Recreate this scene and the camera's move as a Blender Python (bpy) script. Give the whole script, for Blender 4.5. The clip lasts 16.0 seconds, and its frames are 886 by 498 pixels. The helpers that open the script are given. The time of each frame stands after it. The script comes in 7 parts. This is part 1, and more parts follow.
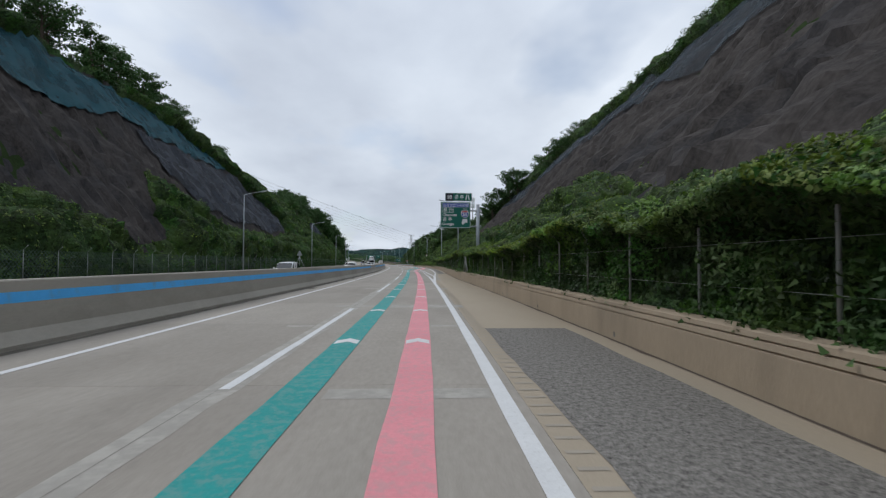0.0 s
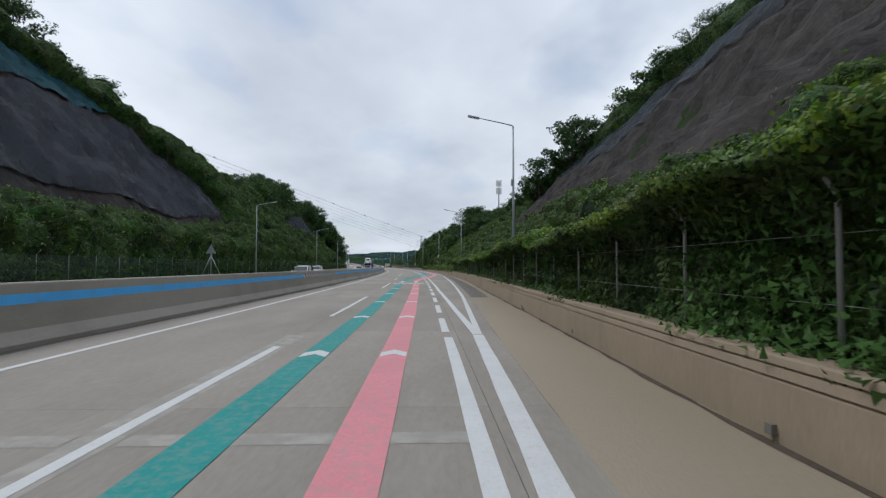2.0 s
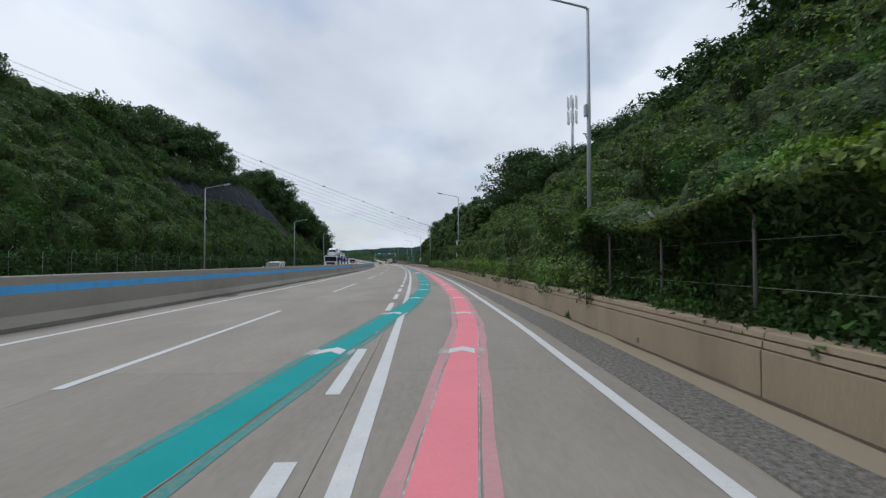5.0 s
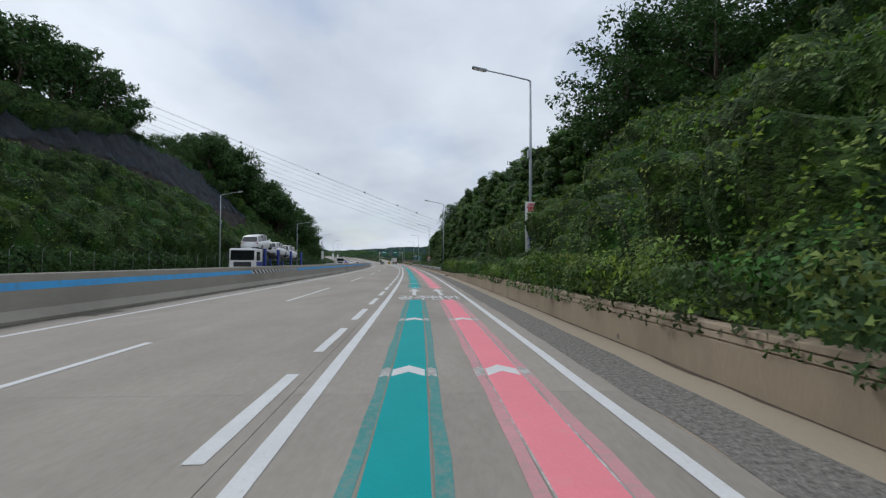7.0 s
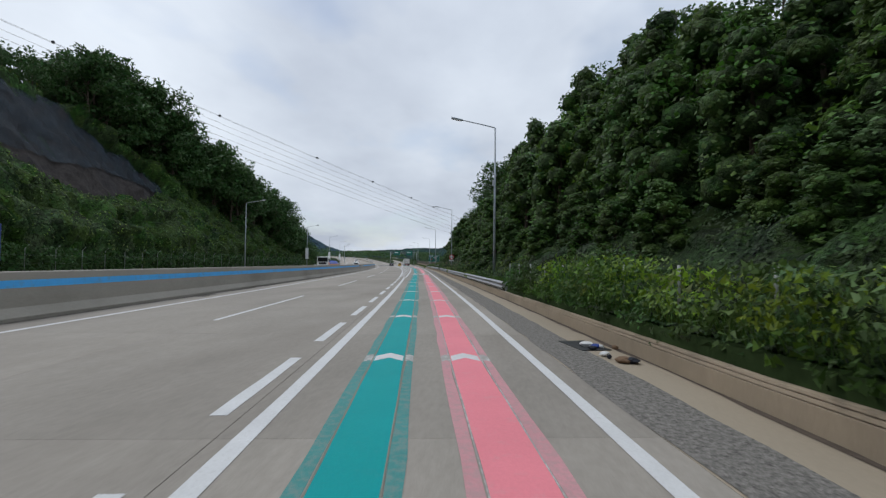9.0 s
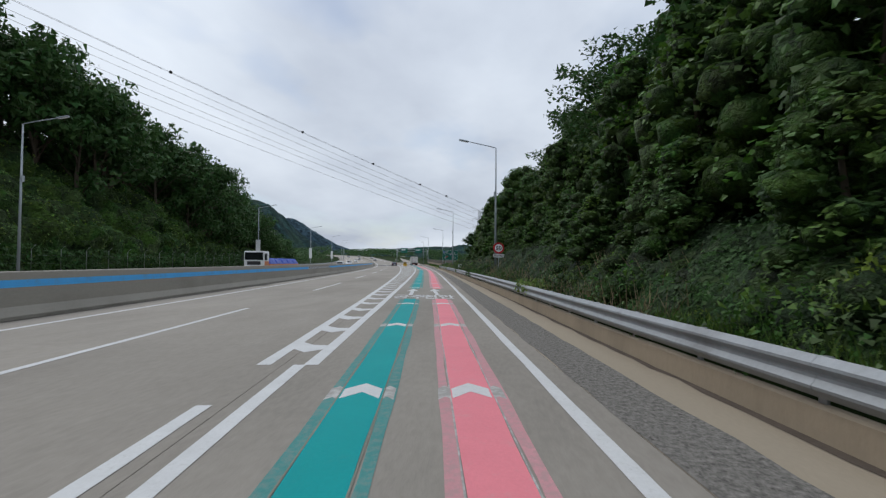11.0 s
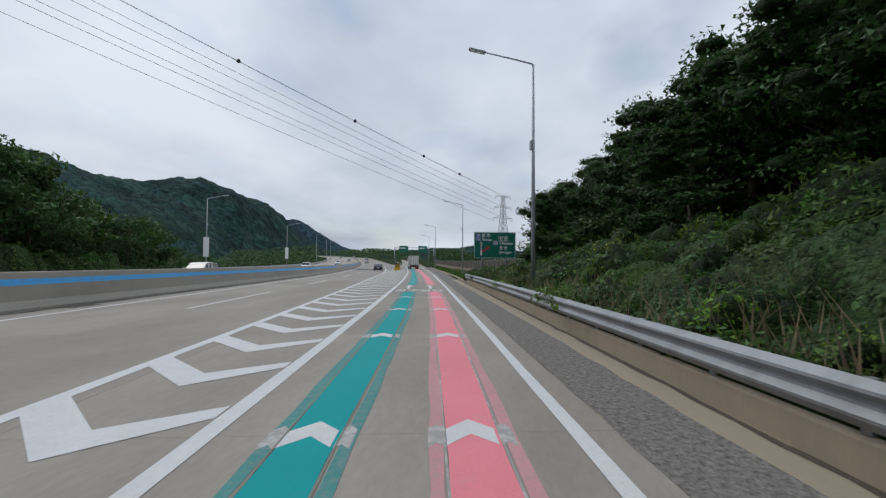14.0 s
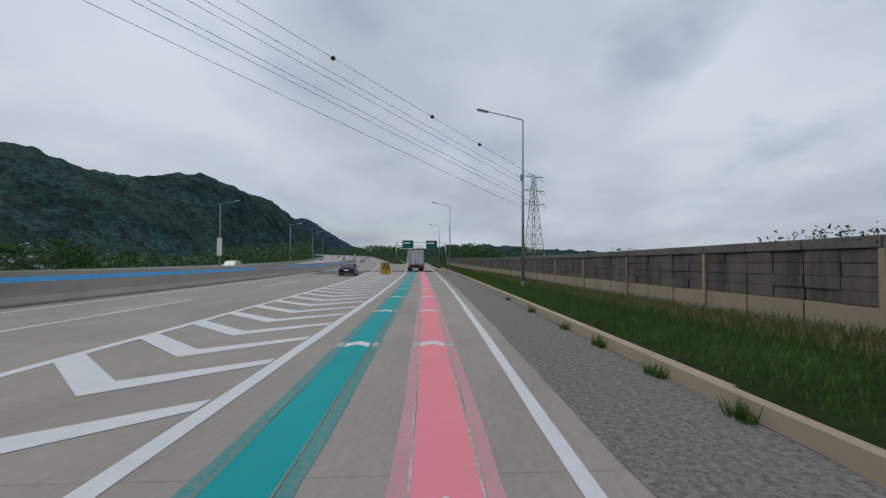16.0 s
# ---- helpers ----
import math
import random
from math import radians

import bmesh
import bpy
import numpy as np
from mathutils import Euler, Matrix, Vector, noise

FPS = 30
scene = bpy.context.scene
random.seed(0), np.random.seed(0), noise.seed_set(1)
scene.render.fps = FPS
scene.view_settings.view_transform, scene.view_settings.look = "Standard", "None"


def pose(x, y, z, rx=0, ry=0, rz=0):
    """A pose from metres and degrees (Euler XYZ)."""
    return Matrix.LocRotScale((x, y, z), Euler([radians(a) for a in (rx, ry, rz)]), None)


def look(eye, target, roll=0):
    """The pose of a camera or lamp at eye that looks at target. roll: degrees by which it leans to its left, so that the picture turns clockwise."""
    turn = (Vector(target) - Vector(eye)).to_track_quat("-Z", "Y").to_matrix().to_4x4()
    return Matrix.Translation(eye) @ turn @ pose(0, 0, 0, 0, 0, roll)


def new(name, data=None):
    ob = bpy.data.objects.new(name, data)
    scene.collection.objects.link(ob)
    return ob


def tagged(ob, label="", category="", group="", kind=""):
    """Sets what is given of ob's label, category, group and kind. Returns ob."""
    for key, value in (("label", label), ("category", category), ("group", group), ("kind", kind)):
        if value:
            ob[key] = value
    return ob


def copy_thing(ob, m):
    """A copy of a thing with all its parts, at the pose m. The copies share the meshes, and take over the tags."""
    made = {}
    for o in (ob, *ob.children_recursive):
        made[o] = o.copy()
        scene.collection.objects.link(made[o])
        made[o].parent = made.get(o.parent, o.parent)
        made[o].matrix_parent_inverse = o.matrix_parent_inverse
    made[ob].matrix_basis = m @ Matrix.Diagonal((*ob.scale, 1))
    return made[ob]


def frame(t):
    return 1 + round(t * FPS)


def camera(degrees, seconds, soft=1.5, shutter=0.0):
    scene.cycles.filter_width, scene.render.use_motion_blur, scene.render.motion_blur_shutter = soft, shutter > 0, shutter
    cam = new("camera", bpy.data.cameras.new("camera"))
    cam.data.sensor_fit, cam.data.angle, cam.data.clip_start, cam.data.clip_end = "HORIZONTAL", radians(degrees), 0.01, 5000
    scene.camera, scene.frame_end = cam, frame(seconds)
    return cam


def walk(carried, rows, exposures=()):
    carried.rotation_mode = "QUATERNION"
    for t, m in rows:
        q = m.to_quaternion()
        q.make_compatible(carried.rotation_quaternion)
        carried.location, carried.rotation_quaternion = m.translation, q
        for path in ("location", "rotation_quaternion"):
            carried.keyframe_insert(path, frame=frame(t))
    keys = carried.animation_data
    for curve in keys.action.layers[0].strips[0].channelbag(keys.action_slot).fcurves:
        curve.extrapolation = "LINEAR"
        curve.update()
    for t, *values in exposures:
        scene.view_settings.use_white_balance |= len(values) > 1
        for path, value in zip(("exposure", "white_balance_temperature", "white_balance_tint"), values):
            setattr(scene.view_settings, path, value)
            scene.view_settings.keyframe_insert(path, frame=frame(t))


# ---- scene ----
cam = camera(86.86, 16.0, 1.3, 0.03)
PATH = [
    (0.0, pose(0.000, 0.000, 1.65, 91.700, -0.182, -1.853)),
    (0.5, pose(0.063, 11.423, 1.65, 91.932, -0.084, -1.562)),
    (1.0, pose(0.081, 22.846, 1.65, 92.048, -0.076, -1.204)),
    (1.5, pose(0.013, 34.274, 1.65, 91.895, 0.059, -0.751)),
    (2.0, pose(-0.111, 45.706, 1.65, 92.099, -0.074, -0.414)),
    (2.5, pose(-0.286, 57.155, 1.65, 92.113, -0.215, -0.222)),
    (3.0, pose(-0.473, 68.625, 1.65, 91.868, -0.375, -0.077)),
    (3.5, pose(-0.626, 80.119, 1.65, 91.953, 0.011, 0.087)),
    (4.0, pose(-0.840, 91.630, 1.65, 91.716, 0.323, 0.397)),
    (4.2, pose(-0.940, 96.236, 1.65, 91.520, 0.270, 0.559)),
    (6.3, pose(-2.948, 144.619, 1.65, 91.705, -0.029, 1.377)),
    (6.5, pose(-3.269, 149.229, 1.65, 91.576, -0.046, 1.569)),
    (7.0, pose(-4.101, 160.756, 1.65, 91.570, -0.159, 2.158)),
    (7.5, pose(-4.985, 172.304, 1.65, 91.802, -0.343, 2.606)),
    (8.0, pose(-5.988, 183.851, 1.65, 91.767, -0.418, 3.180)),
    (8.5, pose(-7.110, 195.402, 1.65, 91.918, -0.523, 3.615)),
    (9.0, pose(-8.281, 206.963, 1.65, 91.763, -0.638, 4.184)),
    (9.2, pose(-8.764, 211.587, 1.65, 91.728, -0.704, 4.279)),
    (11.3, pose(-14.506, 259.884, 1.65, 91.562, -0.347, 5.703)),
    (11.5, pose(-15.100, 264.461, 1.65, 91.522, -0.228, 5.696)),
    (12.0, pose(-16.600, 275.897, 1.65, 91.542, -0.120, 5.883)),
    (12.5, pose(-17.985, 287.336, 1.65, 91.553, -0.244, 6.033)),
    (13.0, pose(-19.405, 298.761, 1.65, 91.715, -0.155, 6.200)),
    (13.5, pose(-20.903, 310.170, 1.65, 91.760, -0.197, 6.299)),
    (14.0, pose(-22.461, 321.564, 1.65, 91.846, -0.367, 6.460)),
    (14.5, pose(-24.027, 332.948, 1.65, 91.937, -0.450, 6.586)),
    (15.0, pose(-25.708, 344.305, 1.65, 91.735, -0.188, 7.038)),
    (15.5, pose(-27.390, 355.668, 1.65, 91.733, -0.177, 7.354)),
    (16.0, pose(-29.152, 367.035, 1.65, 91.720, -0.211, 7.706)),
]
walk(cam, PATH, [(0.0, 0.1), (12.5, 0.08), (14.0, 0.0), (16.0, -0.25)])

# ---- world, sun, light ----
world = bpy.data.worlds.new("overcast_sky")
scene.world = world
world.use_nodes = True


def sky_nodes():
    nt = world.node_tree
    n, l = nt.nodes, nt.links
    n.clear()
    out, bg = n.new("ShaderNodeOutputWorld"), n.new("ShaderNodeBackground")
    sky = n.new("ShaderNodeTexSky")
    sky.sky_type, sky.sun_disc = "NISHITA", False
    sky.sun_elevation, sky.sun_rotation = radians(52), radians(-60)
    dim = n.new("ShaderNodeVectorMath")
    dim.operation = "SCALE"
    dim.inputs["Scale"].default_value = 0.11
    l.new(sky.outputs[0], dim.inputs[0])
    co, sep = n.new("ShaderNodeTexCoord"), n.new("ShaderNodeSeparateXYZ")
    l.new(co.outputs["Generated"], sep.inputs[0])
    # brightening of an overcast sky towards the zenith
    up = n.new("ShaderNodeMath")
    up.operation = "MAXIMUM"
    l.new(sep.outputs[2], up.inputs[0])
    up.inputs[1].default_value = 0.0
    # cloud layer: direction divided by height, so that the clouds flatten towards the horizon
    hh = n.new("ShaderNodeMath")
    hh.operation = "ADD"
    l.new(up.outputs[0], hh.inputs[0])
    hh.inputs[1].default_value = 0.22
    dv = n.new("ShaderNodeVectorMath")
    dv.operation = "DIVIDE"
    l.new(co.outputs["Generated"], dv.inputs[0])
    cmb = n.new("ShaderNodeCombineXYZ")
    for i in range(3):
        l.new(hh.outputs[0], cmb.inputs[i])
    l.new(cmb.outputs[0], dv.inputs[1])
    mp = n.new("ShaderNodeMapping")
    mp.inputs["Scale"].default_value = (1.0, 0.75, 1.0)
    mp.inputs["Location"].default_value = (0.35, 1.3, 0.0)
    l.new(dv.outputs[0], mp.inputs[0])
    nz = n.new("ShaderNodeTexNoise")
    nz.inputs["Scale"].default_value, nz.inputs["Detail"].default_value, nz.inputs["Roughness"].default_value = 1.15, 6, 0.5
    l.new(mp.outputs[0], nz.inputs[0])
    ramp = n.new("ShaderNodeValToRGB")
    e = ramp.color_ramp.elements
    e[0].position, e[0].color = 0.30, (0.395, 0.44, 0.521, 1)
    e[1].position, e[1].color = 0.66, (0.62, 0.676, 0.752, 1)
    m = e.new(0.47)
    m.color = (0.498, 0.551, 0.632, 1)
    l.new(nz.outputs[0], ramp.inputs[0])
    gain = n.new("ShaderNodeMath")
    gain.operation = "MULTIPLY_ADD"
    l.new(up.outputs[0], gain.inputs[0])
    gain.inputs[1].default_value, gain.inputs[2].default_value = 0.42, 1.06
    bright = n.new("ShaderNodeVectorMath")
    bright.operation = "SCALE"
    l.new(ramp.outputs[0], bright.inputs[0])
    l.new(gain.outputs[0], bright.inputs["Scale"])
    # thin places in the cloud let a little blue through
    nz2 = n.new("ShaderNodeTexNoise")
    nz2.inputs["Scale"].default_value, nz2.inputs["Detail"].default_value = 1.7, 4
    l.new(mp.outputs[0], nz2.inputs[0])
    thin = n.new("ShaderNodeMapRange")
    thin.inputs["From Min"].default_value, thin.inputs["From Max"].default_value = 0.56, 0.74
    thin.inputs["To Min"].default_value, thin.inputs["To Max"].default_value = 0.0, 0.55
    l.new(nz2.outputs[0], thin.inputs[0])
    mix = n.new("ShaderNodeMix")
    mix.data_type = "RGBA"
    l.new(thin.outputs[0], mix.inputs["Factor"])
    l.new(bright.outputs[0], mix.inputs["A"])
    l.new(dim.outputs[0], mix.inputs["B"])
    l.new(mix.outputs["Result"], bg.inputs[0])
    l.new(bg.outputs[0], out.inputs[0])


sky_nodes()
sun_data = bpy.data.lights.new("sun", "SUN")
sun_data.energy, sun_data.angle, sun_data.color = 1.0, radians(25), (1.0, 0.98, 0.94)
sun = new("sun", sun_data)
sun.matrix_world = look((-43, 25, 64), (0, 0, 0))

# ---- materials ----
MATS = {}


def material(name, color, rough=0.8, metal=0.0, vary=0.12, scale=3.0, fine=40.0, bump=0.2, bump_scale=60.0, per=0.0, island=0.0,
             wear=None, wear_amount=0.5, wear_scale=6.0, stain=0.0, stain_color=(0.05, 0.045, 0.04), stain_scale=0.35, stretch=(1, 1, 1),
             translucent=0.0, spec=0.35, hue=0.0, clump=0.0, clump_size=1.6, leafy=0.0):
    if name in MATS:
        return MATS[name]
    mat = bpy.data.materials.new(name)
    mat.use_nodes = True
    nt = mat.node_tree
    n, l = nt.nodes, nt.links
    bs = n["Principled BSDF"]
    bs.inputs["Roughness"].default_value, bs.inputs["Metallic"].default_value = rough, metal
    bs.inputs["Specular IOR Level"].default_value = spec
    co = n.new("ShaderNodeTexCoord")
    geo = n.new("ShaderNodeNewGeometry")
    mp = n.new("ShaderNodeMapping")
    mp.inputs["Scale"].default_value = stretch
    l.new(geo.outputs["Position"], mp.inputs[0])

    def nz(s, detail=4, rgh=0.6):
        t = n.new("ShaderNodeTexNoise")
        t.inputs["Scale"].default_value, t.inputs["Detail"].default_value, t.inputs["Roughness"].default_value = s, detail, rgh
        l.new(mp.outputs[0], t.inputs[0])
        return t.outputs[0]

    def mth(op, a, b):
        t = n.new("ShaderNodeMath")
        t.operation = op
        for i, v in enumerate((a, b)):
            if isinstance(v, (int, float)):
                t.inputs[i].default_value = v
            else:
                l.new(v, t.inputs[i])
        return t.outputs[0]

    def mixc(f, a, b):
        t = n.new("ShaderNodeMix")
        t.data_type = "RGBA"
        for key, v in (("Factor", f), ("A", a), ("B", b)):
            if isinstance(v, (int, float)):
                t.inputs[key].default_value = v
            elif isinstance(v, tuple):
                t.inputs[key].default_value = (*v, 1)
            else:
                l.new(v, t.inputs[key])
        return t.outputs["Result"]

    def rng(v, a, b, c, d):
        t = n.new("ShaderNodeMapRange")
        l.new(v, t.inputs[0])
        for i, x in enumerate((a, b, c, d)):
            t.inputs[i + 1].default_value = x
        return t.outputs[0]

    big, small = nz(scale), nz(fine, 2)
    val = mth("ADD", mth("MULTIPLY", mth("SUBTRACT", big, 0.5), 2.2 * vary), mth("MULTIPLY", mth("SUBTRACT", small, 0.5), 1.6 * vary))
    val = mth("ADD", val, 1.0)
    if per:
        info = n.new("ShaderNodeObjectInfo")
        val = mth("MULTIPLY", val, rng(info.outputs["Random"], 0, 1, 1 - per, 1 + per))
    hs = n.new("ShaderNodeHueSaturation")
    hs.inputs["Color"].default_value = (*color, 1)
    if island:
        r = geo.outputs["Random Per Island"]
        val = mth("MULTIPLY", val, rng(r, 0, 1, 1 - island, 1 + island))
        if hue:
            l.new(rng(mth("FRACT", mth("MULTIPLY", r, 7.31), 0.0), 0, 1, 0.5 - hue, 0.5 + hue), hs.inputs["Hue"])
    if clump:
        # plants differ from one another, clump by clump
        vo = n.new("ShaderNodeTexVoronoi")
        vo.inputs["Scale"].default_value = 1.0 / clump_size
        warp = n.new("ShaderNodeVectorMath")
        warp.operation = "MULTIPLY_ADD"
        wn = n.new("ShaderNodeTexNoise")
        wn.inputs["Scale"].default_value = 1.3
        l.new(geo.outputs["Position"], wn.inputs[0])
        l.new(wn.outputs["Color"], warp.inputs[0])
        warp.inputs[1].default_value = (1.6, 1.6, 1.6)
        l.new(geo.outputs["Position"], warp.inputs[2])
        l.new(warp.outputs[0], vo.inputs["Vector"])
        sp = n.new("ShaderNodeSeparateColor")
        l.new(vo.outputs["Color"], sp.inputs[0])
        val = mth("MULTIPLY", val, rng(sp.outputs[0], 0, 1, 1 - clump, 1 + clump))
        l.new(rng(sp.outputs[1], 0, 1, 0.475, 0.52), hs.inputs["Hue"])
        l.new(rng(sp.outputs[2], 0, 1, 0.78, 1.1), hs.inputs["Saturation"])
    if leafy:
        # single leaves: each cell has its own tone, and tilts by the bump below
        lv = n.new("ShaderNodeTexVoronoi")
        lv.inputs["Scale"].default_value = 1.0 / leafy
        lv.inputs["Randomness"].default_value = 1.0
        wn, off, add = n.new("ShaderNodeTexNoise"), n.new("ShaderNodeVectorMath"), n.new("ShaderNodeVectorMath")
        wn.inputs["Scale"].default_value, wn.inputs["Detail"].default_value = 0.9 / leafy, 3
        l.new(geo.outputs["Position"], wn.inputs["Vector"])
        off.operation, add.operation = "SCALE", "ADD"
        off.inputs["Scale"].default_value = leafy * 2.6
        l.new(wn.outputs["Color"], off.inputs[0])
        l.new(off.outputs[0], add.inputs[0])
        l.new(geo.outputs["Position"], add.inputs[1])
        l.new(add.outputs[0], lv.inputs["Vector"])
        ls = n.new("ShaderNodeSeparateColor")
        l.new(lv.outputs["Color"], ls.inputs[0])
        val = mth("MULTIPLY", val, rng(ls.outputs[0], 0, 1, 0.4, 1.6))
    l.new(val, hs.inputs["Value"])
    col = hs.outputs[0]
    if stain:
        s = rng(nz(stain_scale, 5, 0.62), 0.5, 0.72, 0, stain)
        col = mixc(s, col, stain_color)
    if wear:
        w = rng(nz(wear_scale, 6, 0.72), 0.62 - 0.32 * wear_amount, 0.70 - 0.22 * wear_amount, 0, 1)
        col = mixc(mth("MULTIPLY", w, min(1.0, wear_amount * 1.4)), col, wear)
    l.new(col, bs.inputs["Base Color"])
    if bump:
        b = n.new("ShaderNodeBump")
        b.inputs["Strength"].default_value, b.inputs["Distance"].default_value = bump, 0.02
        if leafy:
            b.inputs["Distance"].default_value = leafy * 0.7
            l.new(mth("ADD", mth("MULTIPLY", lv.outputs["Distance"], -1.0), mth("MULTIPLY", ls.outputs[1], 0.9)), b.inputs["Height"])
        else:
            l.new(nz(bump_scale, 3), b.inputs["Height"])
        l.new(b.outputs[0], bs.inputs["Normal"])
    if translucent:
        out = n["Material Output"]
        tr, ms = n.new("ShaderNodeBsdfTranslucent"), n.new("ShaderNodeMixShader")
        l.new(col, tr.inputs[0])
        ms.inputs[0].default_value = translucent
        l.new(bs.outputs[0], ms.inputs[1])
        l.new(tr.outputs[0], ms.inputs[2])
        l.new(ms.outputs[0], out.inputs[0])
    MATS[name] = mat
    return mat


CONCRETE = material("pavement_concrete", (0.262, 0.238, 0.208), 0.85, vary=0.22, scale=0.7, fine=14, bump=0.25, bump_scale=45, per=0.07,
                    stain=0.55, stain_color=(0.165, 0.146, 0.125), stain_scale=0.3, stretch=(1, 0.3, 1))
SHOULDER = material("shoulder_concrete", (0.300, 0.252, 0.190), 0.85, vary=0.10, scale=0.6, fine=24, bump=0.25, bump_scale=40, per=0.04,
                    stain=0.3, stain_color=(0.19, 0.17, 0.14), stain_scale=0.3, stretch=(1, 0.4, 1))
ASPHALT = material("rough_asphalt", (0.175, 0.165, 0.152), 0.9, vary=1.0, scale=14.0, fine=38, bump=1.0, bump_scale=45, spec=0.1)
DARKASPH = material("fresh_asphalt", (0.10, 0.10, 0.105), 0.9, vary=0.2, scale=1.0, fine=40, bump=0.5, bump_scale=50)
JOINT = material("joint_sealant", (0.17, 0.158, 0.14), 0.9, vary=0.3, bump=0.0)
WALLC = material("wall_concrete", (0.325, 0.262, 0.192), 0.9, vary=0.14, scale=0.9, fine=16, bump=0.3, bump_scale=30,
                 stain=0.55, stain_color=(0.15, 0.125, 0.095), stain_scale=0.5, stretch=(1, 1, 0.35))
BARRIERC = material("barrier_concrete", (0.33, 0.308, 0.268), 0.9, vary=0.12, scale=0.7, fine=16, bump=0.25, bump_scale=30,
                    stain=0.4, stain_color=(0.13, 0.12, 0.10), stain_scale=0.45, stretch=(0.4, 0.4, 1))
WHITE = material("white_road_paint", (0.56, 0.565, 0.57), 0.7, vary=0.12, scale=2, fine=30, bump=0.15, bump_scale=60, wear=(0.36, 0.35, 0.335),
                 wear_amount=0.24, wear_scale=16, spec=0.15)
OLDWHITE = material("worn_white_paint", (0.47, 0.46, 0.45), 0.7, vary=0.10, scale=2, fine=26, bump=0.15, wear=(0.30, 0.29, 0.275), wear_amount=0.75, wear_scale=5)
TEAL = material("teal_road_paint", (0.0, 0.275, 0.285), 0.65, vary=0.13, scale=0.8, fine=30, bump=0.2, wear=(0.08, 0.24, 0.23), wear_amount=0.12, wear_scale=4, spec=0.12)
SEAMTAN = material("bare_seam", (0.20, 0.20, 0.165), 0.85, vary=0.2, bump=0.0)
OLDTEAL = material("faded_teal_paint", (0.06, 0.23, 0.22), 0.7, vary=0.2, scale=0.8, fine=30, bump=0.2, wear=(0.17, 0.235, 0.22), wear_amount=0.5, wear_scale=9, spec=0.15)
TEALWORN = material("worn_teal_paint", (0.02, 0.25, 0.24), 0.65, vary=0.18, scale=0.8, fine=24, bump=0.2, wear=(0.13, 0.26, 0.245), wear_amount=0.5, wear_scale=7, spec=0.12)
PINKWORN = material("worn_pink_paint", (0.62, 0.235, 0.265), 0.65, vary=0.15, scale=0.8, fine=24, bump=0.2, wear=(0.45, 0.27, 0.275), wear_amount=0.45, wear_scale=7, spec=0.15)
PINK = material("pink_road_paint", (0.70, 0.215, 0.255), 0.65, vary=0.10, scale=0.8, fine=30, bump=0.2, wear=(0.56, 0.30, 0.31), wear_amount=0.2, wear_scale=4, spec=0.15)
OLDPINK = material("faded_pink_paint", (0.50, 0.25, 0.27), 0.7, vary=0.16, scale=0.8, fine=30, bump=0.2, wear=(0.38, 0.26, 0.26), wear_amount=0.5, wear_scale=9, spec=0.15)
BLUE = material("blue_barrier_paint", (0.075, 0.42, 0.86), 0.6, vary=0.12, scale=1.0, fine=12, bump=0.1, wear=(0.16, 0.24, 0.36), wear_amount=0.3, wear_scale=3)
HAZW = material("hazard_white", (0.62, 0.62, 0.62), 0.5, vary=0.1, wear=(0.3, 0.3, 0.3), wear_amount=0.3)
HAZB = material("hazard_black", (0.018, 0.025, 0.045), 0.5, vary=0.2)
SOIL = material("slope_soil", (0.022, 0.036, 0.013), 0.95, vary=0.6, scale=0.5, fine=5, bump=0.8, bump_scale=8, spec=0.03)
ROCK = material("rock_face", (0.044, 0.039, 0.037), 0.95, vary=0.85, scale=0.6, fine=5.0, bump=1.0, bump_scale=5.0, stretch=(1, 1, 0.4), stain=0.75,
                stain_color=(0.022, 0.024, 0.029), stain_scale=0.16, wear=(0.075, 0.07, 0.066), wear_amount=0.22, wear_scale=3.0, spec=0.1)
RAILM = material("weathered_guardrail_steel", (0.29, 0.305, 0.32), 0.55, 0.45, vary=0.16, scale=2.5, fine=22, bump=0.08, stain=0.5, stain_color=(0.13, 0.125, 0.12), stain_scale=1.2, stretch=(1, 1, 0.25))
GALV = material("galvanised_steel", (0.36, 0.38, 0.40), 0.45, 0.85, vary=0.10, scale=3, fine=30, bump=0.05)
POLEM = material("grey_pole_paint", (0.33, 0.36, 0.39), 0.5, 0.3, vary=0.08, scale=2, bump=0.0)
DARKMETAL = material("dark_metal", (0.05, 0.052, 0.055), 0.5, 0.6, vary=0.15, bump=0.0)
SIGNGREEN = material("green_sign_sheet", (0.004, 0.125, 0.092), 0.45, vary=0.05, scale=1, bump=0.0)
SIGNBLUE = material("blue_sign_sheet", (0.015, 0.06, 0.38), 0.45, vary=0.05, bump=0.0)
SIGNWHITE = material("white_sign_sheet", (0.82, 0.83, 0.84), 0.45, vary=0.02, bump=0.0)
SIGNBLACK = material("black_sign_sheet", (0.012, 0.012, 0.025), 0.45, vary=0.02, bump=0.0)
SIGNRED = material("red_sign_sheet", (0.55, 0.02, 0.03), 0.45, vary=0.04, bump=0.0)
BARK = material("tree_bark", (0.085, 0.066, 0.05), 0.95, vary=0.35, scale=4, fine=25, bump=0.8, bump_scale=20, stretch=(1, 1, 0.3))
LEAF = material("broad_leaves", (0.050, 0.112, 0.022), 0.5, vary=0.26, scale=0.18, fine=0.9, bump=0.0, island=0.28, hue=0.022, spec=0.18, translucent=0.28, clump=0.55, clump_size=1.5)
# Leaf colour darkened to hold the shade of hedge hollows and overhanging trees.
HEDGELEAF = material("shade_dark_vine_leaves", (0.029, 0.066, 0.015), 0.5, vary=0.4, scale=0.5, fine=2.0, bump=0.0, island=0.28, hue=0.025, spec=0.18, translucent=0.25, clump=0.55, clump_size=0.8)
